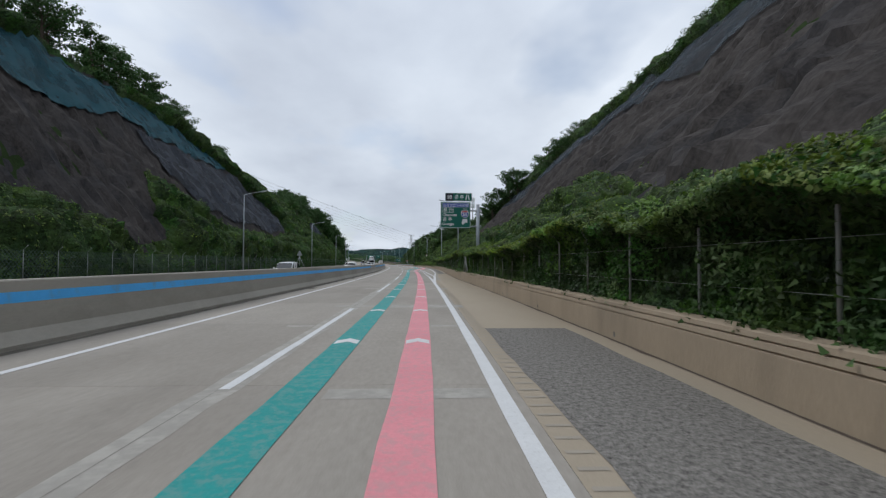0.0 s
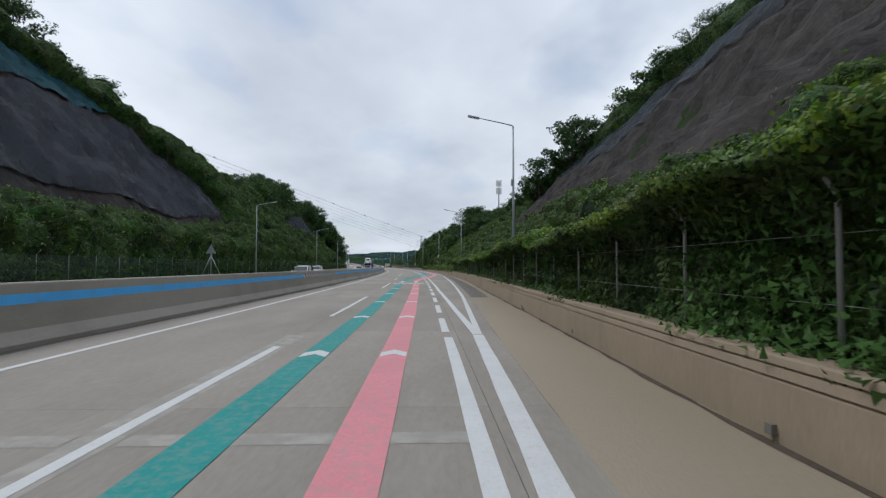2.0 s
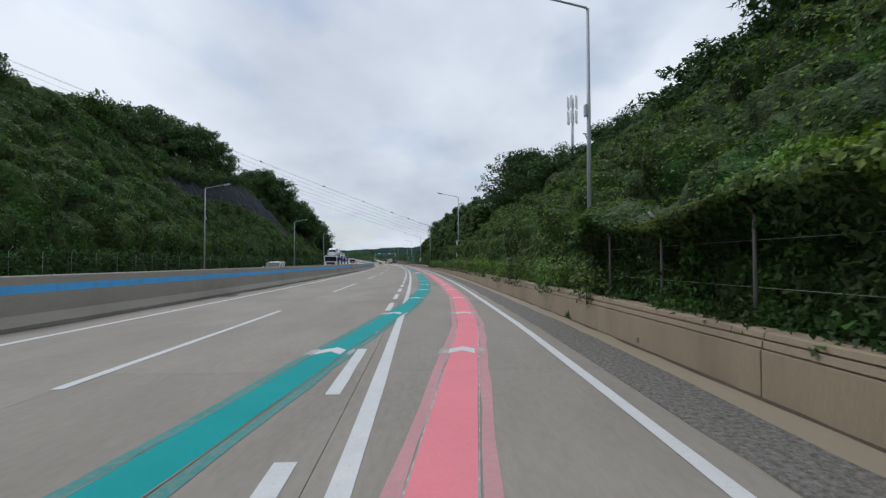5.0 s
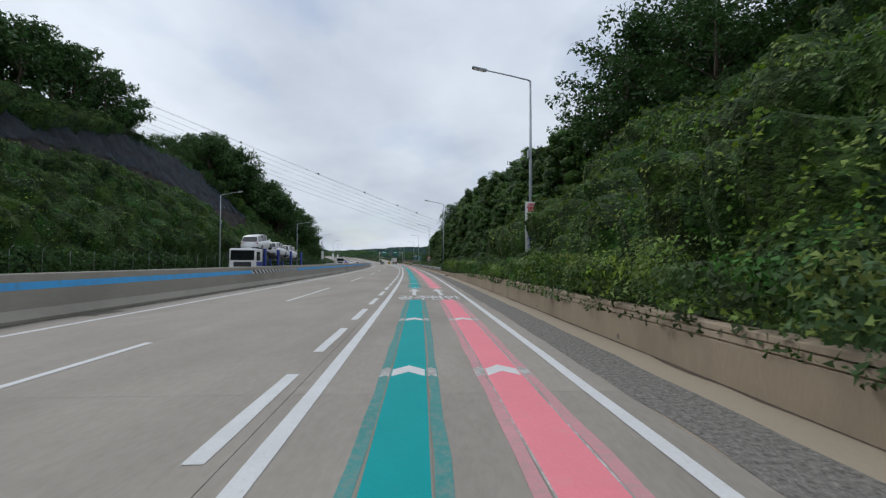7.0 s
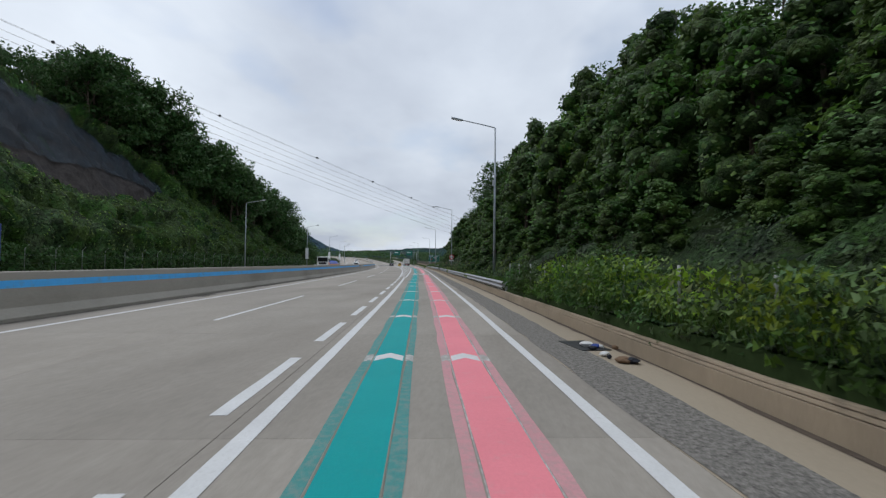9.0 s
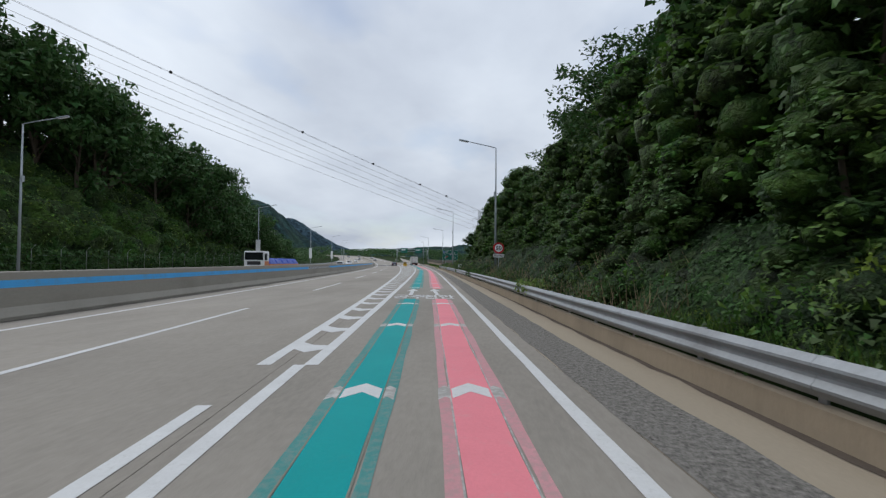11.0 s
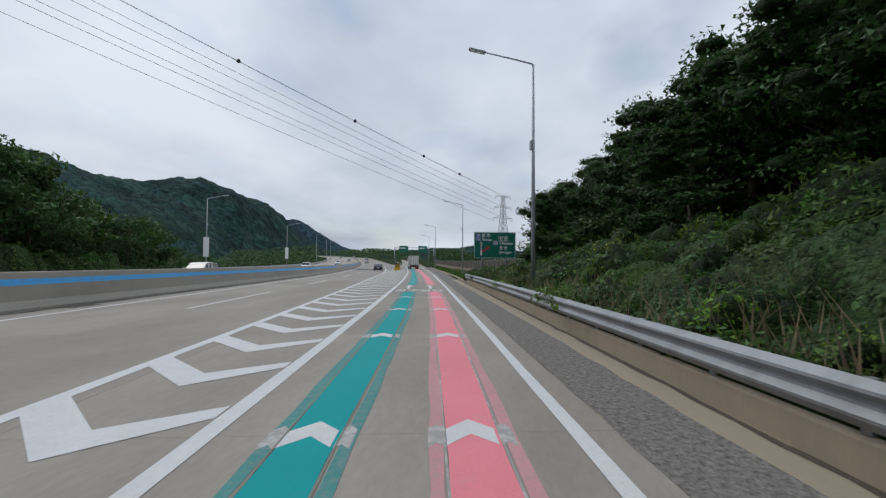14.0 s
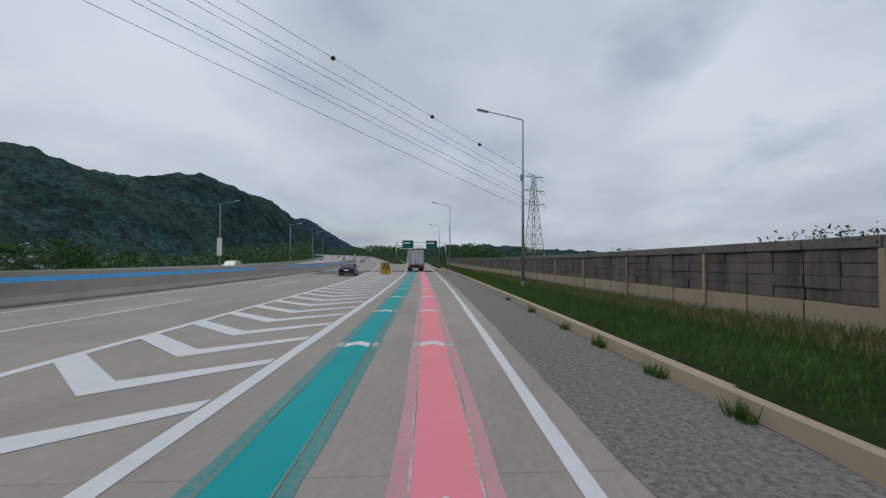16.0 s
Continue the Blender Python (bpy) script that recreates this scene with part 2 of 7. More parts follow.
LEAFVINE = material("bright_vine_leaves", (0.066, 0.140, 0.026), 0.5, vary=0.2, scale=0.3, fine=1.0, bump=0.0, island=0.24, hue=0.02, spec=0.2, translucent=0.28, clump=0.45, clump_size=1.3)
CANOPY = material("vine_canopy", (0.026, 0.058, 0.011), 0.6, vary=0.3, scale=0.35, fine=2.2, bump=0.9, spec=0.12, clump=0.4, clump_size=1.1, leafy=0.10, wear=(0.056, 0.100, 0.016), wear_amount=0.36, wear_scale=0.6)
# Canopy colour darkened for the shade inside crowns and under the wood.
CANOPYDARK = material("shade_dark_canopy", (0.015, 0.036, 0.008), 0.6, vary=0.35, scale=0.5, fine=2.5, bump=0.9, spec=0.12, clump=0.5, clump_size=0.8, leafy=0.08, wear=(0.036, 0.070, 0.013), wear_amount=0.22, wear_scale=1.0)
CANOPYFAR = material("far_slope_canopy", (0.027, 0.060, 0.013), 0.7, vary=0.35, scale=0.25, fine=1.4, bump=1.0, spec=0.1, clump=0.45, clump_size=1.8, leafy=0.24, wear=(0.056, 0.100, 0.018), wear_amount=0.36, wear_scale=0.35)
LEAFDARK = material("tree_leaves", (0.042, 0.095, 0.026), 0.5, vary=0.24, scale=0.12, fine=0.6, bump=0.0, island=0.3, hue=0.02, spec=0.18, translucent=0.22)
# Yellow-green of vine tips, and the painted light on clump tops.
LEAFLIGHT = material("yellow_lit_vine_leaves", (0.125, 0.205, 0.030), 0.5, vary=0.14, scale=0.3, fine=1.0, bump=0.0, island=0.22, hue=0.03, spec=0.18, translucent=0.28, clump=0.45, clump_size=1.2)
GRASSM = material("grass_blades", (0.075, 0.14, 0.026), 0.6, vary=0.15, scale=0.5, fine=2.0, bump=0.0, island=0.35, hue=0.03, spec=0.18, translucent=0.25)
DRYM = material("dry_weeds", (0.24, 0.185, 0.11), 0.8, vary=0.2, scale=0.6, fine=2.0, bump=0.0, island=0.4, hue=0.02, translucent=0.15)
# Haze of distance is mixed into both hill colours as a blue cast.
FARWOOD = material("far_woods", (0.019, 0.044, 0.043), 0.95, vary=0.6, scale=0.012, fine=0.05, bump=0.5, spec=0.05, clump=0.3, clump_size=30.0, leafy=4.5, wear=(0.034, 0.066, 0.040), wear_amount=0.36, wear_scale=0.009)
HAZYWOOD = material("haze_tinted_woods", (0.034, 0.060, 0.078), 0.95, vary=0.3, scale=0.01, fine=0.05, bump=0.6, spec=0.05, leafy=12.0)
RUBBER = material("tyre_rubber", (0.02, 0.02, 0.02), 0.85, vary=0.1, bump=0.0)
GLASSDARK = material("tinted_window_glass", (0.012, 0.014, 0.017), 0.08, vary=0.0, bump=0.0, spec=0.7)

# ---- the road's plan: s metres along the road, d metres right of the lane line ----
KAP = 0.0005316
RAD = 1.0 / KAP
D0 = -2.6786


def elev(s):
    q = np.clip(np.asarray(s, float) - 380, 0, None)
    return 0.00006 * np.minimum(q, 300) ** 2 + np.clip(q - 300, 0, None) * 0.02


def pn(s, d, z=0.0):
    s, d = np.asarray(s, float), np.asarray(d, float)
    a = s * KAP
    return np.stack(np.broadcast_arrays(D0 - RAD + (RAD + d) * np.cos(a), (RAD + d) * np.sin(a), z + elev(s)), -1)


def pt(s, d, z=0.0):
    return Vector(pn(s, d, z).tolist())


def at(s, d, z=0.0, turn=0.0):
    """Pose on the road: local y runs along it, local x to its right."""
    p = pt(s, d, z)
    return pose(p.x, p.y, p.z, 0, 0, math.degrees(s * KAP) + turn)


def curve(xs, ys):
    return lambda s: np.interp(s, xs, ys)


gore_right = curve([240, 250, 263, 278, 290.8, 310, 325.2, 348.2, 371, 381, 411, 440, 520, 640], [4.12, 4.17, 4.33, 4.57, 4.85, 5.3, 5.77, 6.44, 7.18, 7.45, 8.4, 9.5, 13.0, 19.0])
gore_left = curve([250, 262, 300, 365, 385, 405], [3.58, 3.55, 3.5, 3.5, 3.6, 4.0])
lane_line = curve([285, 300, 365, 385, 420], [0.0, -0.2, -0.28, -0.1, -0.1])
edge_right = curve([49, 56.5, 72, 80.3, 95, 105, 126, 148, 180, 250, 263, 278, 290.7, 310, 325, 348, 371, 379.4, 424, 440, 520, 640],
                   [4.08, 4.36, 5.21, 5.56, 6.16, 6.5, 7.26, 7.6, 7.65, 7.68, 7.81, 8.05, 8.33, 8.85, 9.35, 10.01, 10.79, 11.2, 13.3, 14.1, 18.0, 24.6])
wall_line = curve([-80, 10, 50, 75, 100, 130, 165, 218, 262, 300, 326, 371, 376, 430, 520, 700], [6.75, 6.75, 6.35, 7.15, 8.35, 9.1, 9.55, 9.66, 9.8, 10.55, 11.25, 13.0, 13.25, 16.0, 21, 31])
teal_line = lambda s: np.where(np.asarray(s, float) < 250, np.interp(s, [72, 97, 101, 106.7, 112, 117.5, 124, 132, 140, 148, 165, 178, 190, 215, 240], [1.04, 1.06, 1.17, 1.49, 1.95, 2.45, 3.2, 4.25, 4.9, 5.2, 5.27, 5.33, 5.32, 5.19, 5.15]), gore_right(s) + np.interp(s, [250, 326, 337, 346, 371], [1.04, 1.02, 1.15, 1.14, 1.06]))
pink_line = lambda s: np.where(np.asarray(s, float) < 250, np.interp(s, [97, 101.5, 108.2, 117, 126.7, 136, 148, 165, 178, 190, 215, 240], [2.5, 2.82, 3.55, 4.75, 5.95, 6.5, 6.64, 6.67, 6.74, 6.62, 6.5, 6.53]), gore_right(s) + np.interp(s, [250, 270, 293, 305, 326, 337, 346, 371], [2.4, 2.42, 2.33, 2.47, 2.55, 2.63, 2.63, 2.56]))
FENCE_L = -24.6
BARRIER_D = -5.0


# ---- building helpers ----
def put(name, bm, mat=None, parent=None, label="", smooth=False):
    me = bpy.data.meshes.new(name)
    bm.to_mesh(me)
    bm.free()
    for m in mat if isinstance(mat, (list, tuple)) else [mat]:
        if m:
            me.materials.append(m)
    if smooth:
        for p in me.polygons:
            p.use_smooth = True
    ob = new(name, me)
    ob.parent = parent
    if label:
        ob["label"] = label
    return ob


def part(name, bm, mat, parent, label="", smooth=False):
    return put(name, bm, mat, parent, label, smooth)


def arrays(name, verts, faces, mat, parent=None, smooth=False):
    """A mesh out of arrays; faces is one array of equal-sided faces."""
    me = bpy.data.meshes.new(name)
    verts, faces = np.asarray(verts, np.float32), np.asarray(faces, np.int32)
    k = faces.shape[1]
    me.vertices.add(len(verts))
    me.vertices.foreach_set("co", verts.ravel())
    me.loops.add(faces.size)
    me.loops.foreach_set("vertex_index", faces.ravel())
    me.polygons.add(len(faces))
    me.polygons.foreach_set("loop_start", np.arange(0, faces.size, k, dtype=np.int32))
    me.polygons.foreach_set("use_smooth", np.full(len(faces), smooth))
    me.materials.append(mat)
    me.update(calc_edges=True)
    ob = new(name, me)
    ob.parent = parent
    return ob


def box(bm, x0, y0, z0, x1, y1, z1, m=None, bevel=0.0, index=0):
    r = bmesh.ops.create_cube(bm, size=1)
    vs = r["verts"]
    bmesh.ops.scale(bm, vec=(x1 - x0, y1 - y0, z1 - z0), verts=vs)
    bmesh.ops.translate(bm, vec=((x0 + x1) / 2, (y0 + y1) / 2, (z0 + z1) / 2), verts=vs)
    fs = list({f for v in vs for f in v.link_faces})
    for f in fs:
        f.material_index = index
    if bevel:
        es = list({e for v in vs for e in v.link_edges})
        r = bmesh.ops.bevel(bm, geom=es, offset=bevel, segments=2, profile=0.5, affect="EDGES")
        vs = list({v for f in r["faces"] for v in f.verts} | {v for v in vs if v.is_valid})
    if m is not None:
        bmesh.ops.transform(bm, matrix=m, verts=vs)
    return vs


def tube(bm, points, radii, sides=10, cap=True):
    """A round tube through points."""
    rings = []
    pts = [Vector(p) for p in points]
    for i, p in enumerate(pts):
        t = (pts[min(i + 1, len(pts) - 1)] - pts[max(i - 1, 0)]).normalized()
        a = t.cross(Vector((0, 0, 1)) if abs(t.z) < 0.95 else Vector((1, 0, 0))).normalized()
        b = t.cross(a)
        r = radii[i] if isinstance(radii, (list, tuple)) else radii
        rings.append([bm.verts.new(p + r * (math.cos(k * math.tau / sides) * a + math.sin(k * math.tau / sides) * b)) for k in range(sides)])
    for p, q in zip(rings, rings[1:]):
        for k in range(sides):
            bm.faces.new((p[k], p[(k + 1) % sides], q[(k + 1) % sides], q[k])).smooth = True
    if cap:
        bm.faces.new(rings[0][::-1])
        bm.faces.new(rings[-1])
    return rings


def extrude_along(bm, profile, ss, dline, closed=True, index=0):
    """Sweep a cross-section of (right, up) pairs along the road; dline gives the offset at s."""
    rings = []
    for s in ss:
        d = float(dline(s))
        rings.append([bm.verts.new(pt(s, d + x, z)) for x, z in profile])
    n = len(profile)
    for p, q in zip(rings, rings[1:]):
        for k in range(n if closed else n - 1):
            bm.faces.new((p[k], p[(k + 1) % n], q[(k + 1) % n], q[k])).material_index = index
    if closed:
        bm.faces.new(rings[0][::-1]).material_index = index
        bm.faces.new(rings[-1]).material_index = index
    bmesh.ops.recalc_face_normals(bm, faces=bm.faces[:])


def steps(a, b, w):
    n = max(1, math.ceil((b - a) / w))
    return [a + (b - a) * i / n for i in range(n + 1)]


def ribbon(bm, s0, s1, left, right, z, w=2.0, ragged=0.0, seed=0):
    """A painted strip between two lines."""
    rnd = random.Random(seed)
    prev = None
    for s in steps(s0, s1, w):
        a, b = float(left(s)), float(right(s))
        if ragged:
            a, b = a + rnd.uniform(-ragged, ragged), b + rnd.uniform(-ragged, ragged)
        row = (bm.verts.new(pt(s, a, z)), bm.verts.new(pt(s, b, z)))
        if prev:
            bm.faces.new((prev[0], prev[1], row[1], row[0]))
        prev = row


def setting(ob, label, category):
    return tagged(ob, label, category, kind="structure")


# value noise for scattering
NOISE_GRID = np.random.RandomState(5).rand(256, 256)


def vnoise(x, y):
    x, y = np.asarray(x, float), np.asarray(y, float)
    i, j = np.floor(x).astype(int), np.floor(y).astype(int)
    u, v = x - i, y - j
    u, v = u * u * (3 - 2 * u), v * v * (3 - 2 * v)
    g = lambda a, b: NOISE_GRID[a % 256, b % 256]
    return (g(i, j) * (1 - u) + g(i + 1, j) * u) * (1 - v) + (g(i, j + 1) * (1 - u) + g(i + 1, j + 1) * u) * v


def fbm(x, y, octaves=3):
    return sum(vnoise(x * 2 ** k + 17 * k, y * 2 ** k + 31 * k) * 0.5 ** k for k in range(octaves)) / sum(0.5 ** k for k in range(octaves))


# ---- terrain ----
R_BASE = curve([-100, 204, 229, 362, 380, 396], [0.72, 0.72, 0.4, 0.4, 0.1, 0.05])
R_K = curve([-300, 110, 150, 199, 239, 300, 322, 336, 350, 362, 371, 390], [0.84, 0.84, 0.78, 0.72, 0.8, 0.82, 0.58, 0.34, 0.19, 0.12, 0.02, 0.0])
R_TOP = curve([-300, 50, 100, 118, 130, 150, 199, 249, 298, 332, 348, 375, 392], [35, 34, 31.5, 28, 22.5, 17, 12, 10, 11, 8, 5, 2, 0])
# the rock above the bank stands steeper
R_STEEP = curve([-300, 20, 120, 150], [0.1, 0.13, 0.13, 0.0])
L_K = curve([-300, 100, 215, 245, 268, 285, 300, 318, 357, 385], [1.3, 1.3, 1.1, 1.24, 1.27, 1.1, 0.95, 0.9, 0.35, 0.0])
L_TOP = curve([-300, 105, 118, 130, 140, 225, 249, 268, 285, 308, 347, 385], [30, 29.5, 27, 24.5, 22.5, 21, 21.5, 21, 17.5, 13, 4, 0])


def terrain(s, d):
    s, d = np.asarray(s, float), np.asarray(d, float)
    w = wall_line(s)
    u = d - w
    n = fbm(s * 0.07, d * 0.07) - 0.5
    top = R_TOP(s)
    zr = R_BASE(s) + np.minimum(R_K(s) * np.clip(u - 1.3, 0, None) + R_STEEP(s) * np.clip(u - 12, 0, None), top + 0.06 * np.clip(u - 40, 0, 200)) + 3.0 * n * np.clip((u - 3) / 10, 0, 1) * np.clip(top / 10, 0, 1)
    v = -d + FENCE_L - 0.6
    ltop = L_TOP(s)
    zl = -0.1 + np.minimum(L_K(s) * np.clip(v, 0, None), ltop + 0.05 * np.clip(v - 30, 0, 200)) + 3.5 * n * np.clip(v / 10, 0, 1) * np.clip(ltop / 10, 0, 1) - 1.5 * np.clip((s - 380) / 30, 0, 1) * np.clip(v / 10, 0, 1)
    # the land beside the road stays level where the road climbs
    zr = zr - elev(s) * np.clip((u - 25) / 40, 0, 1)
    zl = zl - elev(s) * np.clip((v - 4) / 40, 0, 1)
    flat = np.full_like(s + d, -0.30)
    return np.where(u > 0.12, zr, np.where(v > 0, zl, flat))


def build_ground():
    ss = np.concatenate([np.arange(-160, -20, 10), np.arange(-20, 460, 2.5), np.arange(460, 800, 10), np.arange(800, 1500, 40)]).astype(float)
    w = [0.0, 0.1, 0.14, 0.7, 1.4, 2.2, 3.2, 4.5, 6, 7.5, 9, 11, 13, 15, 17.5, 20, 23, 26, 30, 34, 38, 42, 48, 56, 70, 90, 130, 200, 350, 600, 1000]
    lft = [FENCE_L - 0.55 - x for x in (0, 0.1, 1, 2, 3.2, 4.5, 6, 7.5, 9, 11, 13, 15, 17.5, 20, 23, 26, 30, 35, 42, 52, 70, 100, 150, 250, 400, 700, 1100)][::-1]
    mid = [-20.0, -14.0, -8.0, -3.0, 2.0]
    D = np.zeros((len(ss), len(lft) + len(mid) + len(w)))
    for i, s in enumerate(ss):
        D[i] = lft + mid + [float(wall_line(s)) + x for x in w]
    S = np.repeat(ss[:, None], D.shape[1], 1)
    V = pn(S, D, terrain(S, D)).reshape(-1, 3)
    a, b = D.shape
    idx = np.arange(a * b).reshape(a, b)
    F = np.stack([idx[:-1, :-1], idx[:-1, 1:], idx[1:, 1:], idx[1:, :-1]], -1).reshape(-1, 4)
    # an outer ring carries the sheet out to the horizon
    ring = np.concatenate([idx[0, :-1], idx[:-1, -1], idx[-1, :0:-1], idx[:0:-1, 0]])
    c = np.array([-150.0, 500.0])
    far = V[ring].copy()
    dirn = far[:, :2] - c
    far[:, :2] = c + dirn / np.linalg.norm(dirn, axis=1)[:, None] * 4200
    far[:, 2] = 0.5 * far[:, 2].clip(-2, 20)
    k = len(ring)
    o = len(V) + np.arange(k)
    F2 = np.stack([ring, o, np.roll(o, -1), np.roll(ring, -1)], -1)
    return setting(arrays("ground", np.concatenate([V, far]), np.concatenate([F, F2]), SOIL, smooth=True), "earth ground with cut slopes under green growth", "ground")


build_ground()

# ---- pavement ----
SLAB = 6.4


def build_pavement():
    base = bmesh.new()
    extrude_along(base, [(-1.4, -0.16), (0, -0.16), (0, -0.24), (-1.4, -0.24)], steps(-60, 470, 5), lambda s: -3.6)
    road = setting(put("road", base, JOINT), "grey concrete motorway pavement with saw-cut joints", "road")

    def strip_slabs(s0, s1, left, right, mat, name, z=0.0, length=SLAB, top=0.0):
        n = int((s1 - s0) / length)
        for i in range(n):
            a, b = s0 + i * length + 0.003, s0 + (i + 1) * length - 0.003
            bm = bmesh.new()
            rows = []
            for s in (a, (a + b) / 2, b):
                l, r = float(left(s)) + 0.003, float(right(s)) - 0.003
                rows.append([bm.verts.new(pt(s, x, zz)) for x, zz in ((l, -0.2), (l, top - 0.003), (l + 0.004, top), (r - 0.004, top), (r, top - 0.003), (r, -0.2))])
            for p, q in zip(rows, rows[1:]):
                for k in range(5):
                    bm.faces.new((p[k], p[k + 1], q[k + 1], q[k]))
            bm.faces.new(rows[0][::-1])
            bm.faces.new(rows[-1])
            put(name, bm, mat, road)

    strip_slabs(-38.4, 448, lambda s: -3.6 - 1.35, lambda s: 0.0, CONCRETE, "slab")
    strip_slabs(-38.4, 448, lambda s: 0.0, lambda s: 3.85, CONCRETE, "slab")
    # ramp lane, gore and shoulder
    strip_slabs(44.8, 448, lambda s: 3.85, lambda s: max(4.4, float(edge_right(s)) + 0.42), CONCRETE, "slab")
    bm = bmesh.new()
    ss = steps(-60, 470, 3.2)
    prev = None
    for s in ss:
        l = 3.849 if s < 47 else max(4.399, float(edge_right(s)) + 0.419)
        r = float(wall_line(s)) + 0.06
        row = [bm.verts.new(pt(s, l + (r - l) * k / 2, -0.002)) for k in range(3)]
        if prev:
            for k in range(2):
                bm.faces.new((prev[k], prev[k + 1], row[k + 1], row[k]))
        prev = row
    part("shoulder", bm, SHOULDER, road, "sandy concrete shoulder")
    # far end of the carriageway and the carriageway of the other direction
    bm = bmesh.new()
    ribbon(bm, 448, 1490, lambda s: -4.95, lambda s: 8.5 if s > 520 else float(edge_right(s)) + 2, -0.004, 10)
    part("far_carriageway", bm, CONCRETE, road)
    bm = bmesh.new()
    ribbon(bm, -60, 1490, lambda s: FENCE_L + 0.5, lambda s: -5.5, -0.004, 8)
    part("opposite_carriageway", bm, CONCRETE, road)
    bm = bmesh.new()
    ribbon(bm, 448, 900, lambda s: 8.6 + 0.04 * (s - 448) + 0.00025 * (s - 448) ** 2, lambda s: 16 + 0.05 * (s - 448) + 0.00025 * (s - 448) ** 2, -0.006, 10)
    part("ramp", bm, CONCRETE, road)
    # rough asphalt along the shoulder
    for a, b, l, r in ((-60, 11.8, lambda s: 4.16, lambda s: 6.22), (70.3, 370, lambda s: float(edge_right(s)) + 0.42, lambda s: float(edge_right(s)) + 0.42 + np.interp(s, [72, 80, 100, 262, 320, 370], [0.95, 0.95, 0.85, 0.85, 0.95, 1.05])),
                       (370, 470, lambda s: float(edge_right(s)) + 0.42, lambda s: float(wall_line(s)) - 0.02)):
        bm = bmesh.new()
        ribbon(bm, a, b, l, r, 0.004, 0.8, 0.03, seed=int(a))
        part("asphalt_patch", bm, ASPHALT, road, "rough grey asphalt patch")
    bm = bmesh.new()
    ribbon(bm, 428, 448, lambda s: -3.4, lambda s: 3.4, 0.004, 4)
    part("asphalt_patch", bm, DARKASPH, road, "dark new asphalt patch")
    # pale repaired joints and sealed seams
    for a, b, l, r in ((5.74, 6.19, 1.4, 3.5), (12.15, 12.45, -0.94, -0.24), (12.15, 12.45, 2.8, 3.5), (17.7, 18.25, -0.73, -0.24), (17.7, 18.25, 0.26, 0.78), (17.3, 18.4, 1.35, 4.1),
                       (24.4, 24.65, -0.95, -0.5), (29.6, 30.2, -1.05, -0.24), (29.6, 30.2, 0.3, 0.9), (29.62, 30.15, 3.05, 4.16), (43.2, 43.42, -3.45, -0.24), (43.2, 43.42, 0.26, 3.5),
                       (50.05, 50.35, -1.28, -0.24), (50.05, 50.35, 0.26, 3.6)):
        bm = bmesh.new()
        ribbon(bm, a, b, lambda x: l, lambda x: r, 0.003, 0.2, 0.025, seed=int(a * 10 + r * 7))
        part("joint_patch", bm, REPAIR, road, "pale patched transverse joint")
    bm = bmesh.new()
    ribbon(bm, -20, 57, lambda s: -0.21, lambda s: 0.23, 0.0025, 0.8, 0.03, seed=3)
    part("joint_patch", bm, REPAIR, road, "pale patched longitudinal joint")
    bm = bmesh.new()
    ribbon(bm, -20, 57, lambda s: -0.014, lambda s: -0.004, 0.0045, 0.6, 0.004, seed=8)
    part("seam", bm, JOINT, road, "dark crack along a patched joint")
    for dl, a, b in ((5.55, 76, 102),):
        bm = bmesh.new()
        ribbon(bm, a, b, lambda s: dl - 0.005, lambda s: dl + 0.005, 0.0075, 1.5, 0.004, seed=int(dl * 10))
        part("seam", bm, JOINT, road)
    # rumble grooves outside the edge line, painted flat in a shadow tone
    bm = bmesh.new()
    for i in range(126):
        s = -8 + i * 0.335
        ribbon(bm, s, s + 0.07, lambda x: 3.89, lambda x: 4.15, 0.003, 1)
    part("rumble_grooves", bm, material("groove_shadow", (0.285, 0.252, 0.208), 0.9), road)
    return road


REPAIR = material("patched_concrete", (0.34, 0.322, 0.292), 0.85, vary=0.16, scale=1.2, fine=24, bump=0.2, wear=(0.27, 0.255, 0.23), wear_amount=0.65, wear_scale=3)
ROAD = build_pavement()


# ---- road markings ----
def marking(bm, mat, label, z=None):
    return setting(put("road_marking", bm, mat), label, "road marking")


def line(s0, s1, dl, width, mat=WHITE, label="white edge line on concrete", z=0.006, ragged=0.008):
    bm = bmesh.new()
    f = dl if callable(dl) else (lambda s: dl)
    ribbon(bm, s0, s1, lambda s: float(f(s)) - width / 2, lambda s: float(f(s)) + width / 2, z, 1.0 if s1 - s0 < 60 else 2.0, ragged, seed=int(s0 * 7 + width * 100))
    return marking(bm, mat, label)


line(-60, 700, -3.6, 0.17)
for i in range(30):
    s = 61.2 + 19.85 * i
    line(s, s + 9.8, lane_line, 0.15, label="long white lane dash")
for a, b in ((-13.6, -3.8), (6.2, 17.0), (26.7, 36.6), (45.6, 55.4)):
    line(a, b, 0.06, 0.15, label="white lane dash beside a patched joint")
line(-60, 56.5, 3.62, 0.2)
line(38, 56.9, lambda s: np.interp(s, [38, 44, 49, 57], [3.64, 3.81, 4.05, 4.36]), 0.26, z=0.0068)
line(57, 260.5, lambda s: np.interp(s, [57, 64, 76], [4.33, 4.22, 4.12]), 0.19, label="solid white line beside the exit lane")
line(57, 640, edge_right, 0.17, label="white edge line of the exit lane", z=0.0075)
for i in range(42):
    s = float(np.interp(i, [0, 3, 8, 20, 22, 33, 42], [57.4, 72.0, 95.3, 155.4, 164.4, 216.6, 260.2]))
    line(s, s + 3.05, 3.6, 0.19, label="short white exit dash")
line(260.5, 640, gore_left, 0.22, label="solid white gore line")
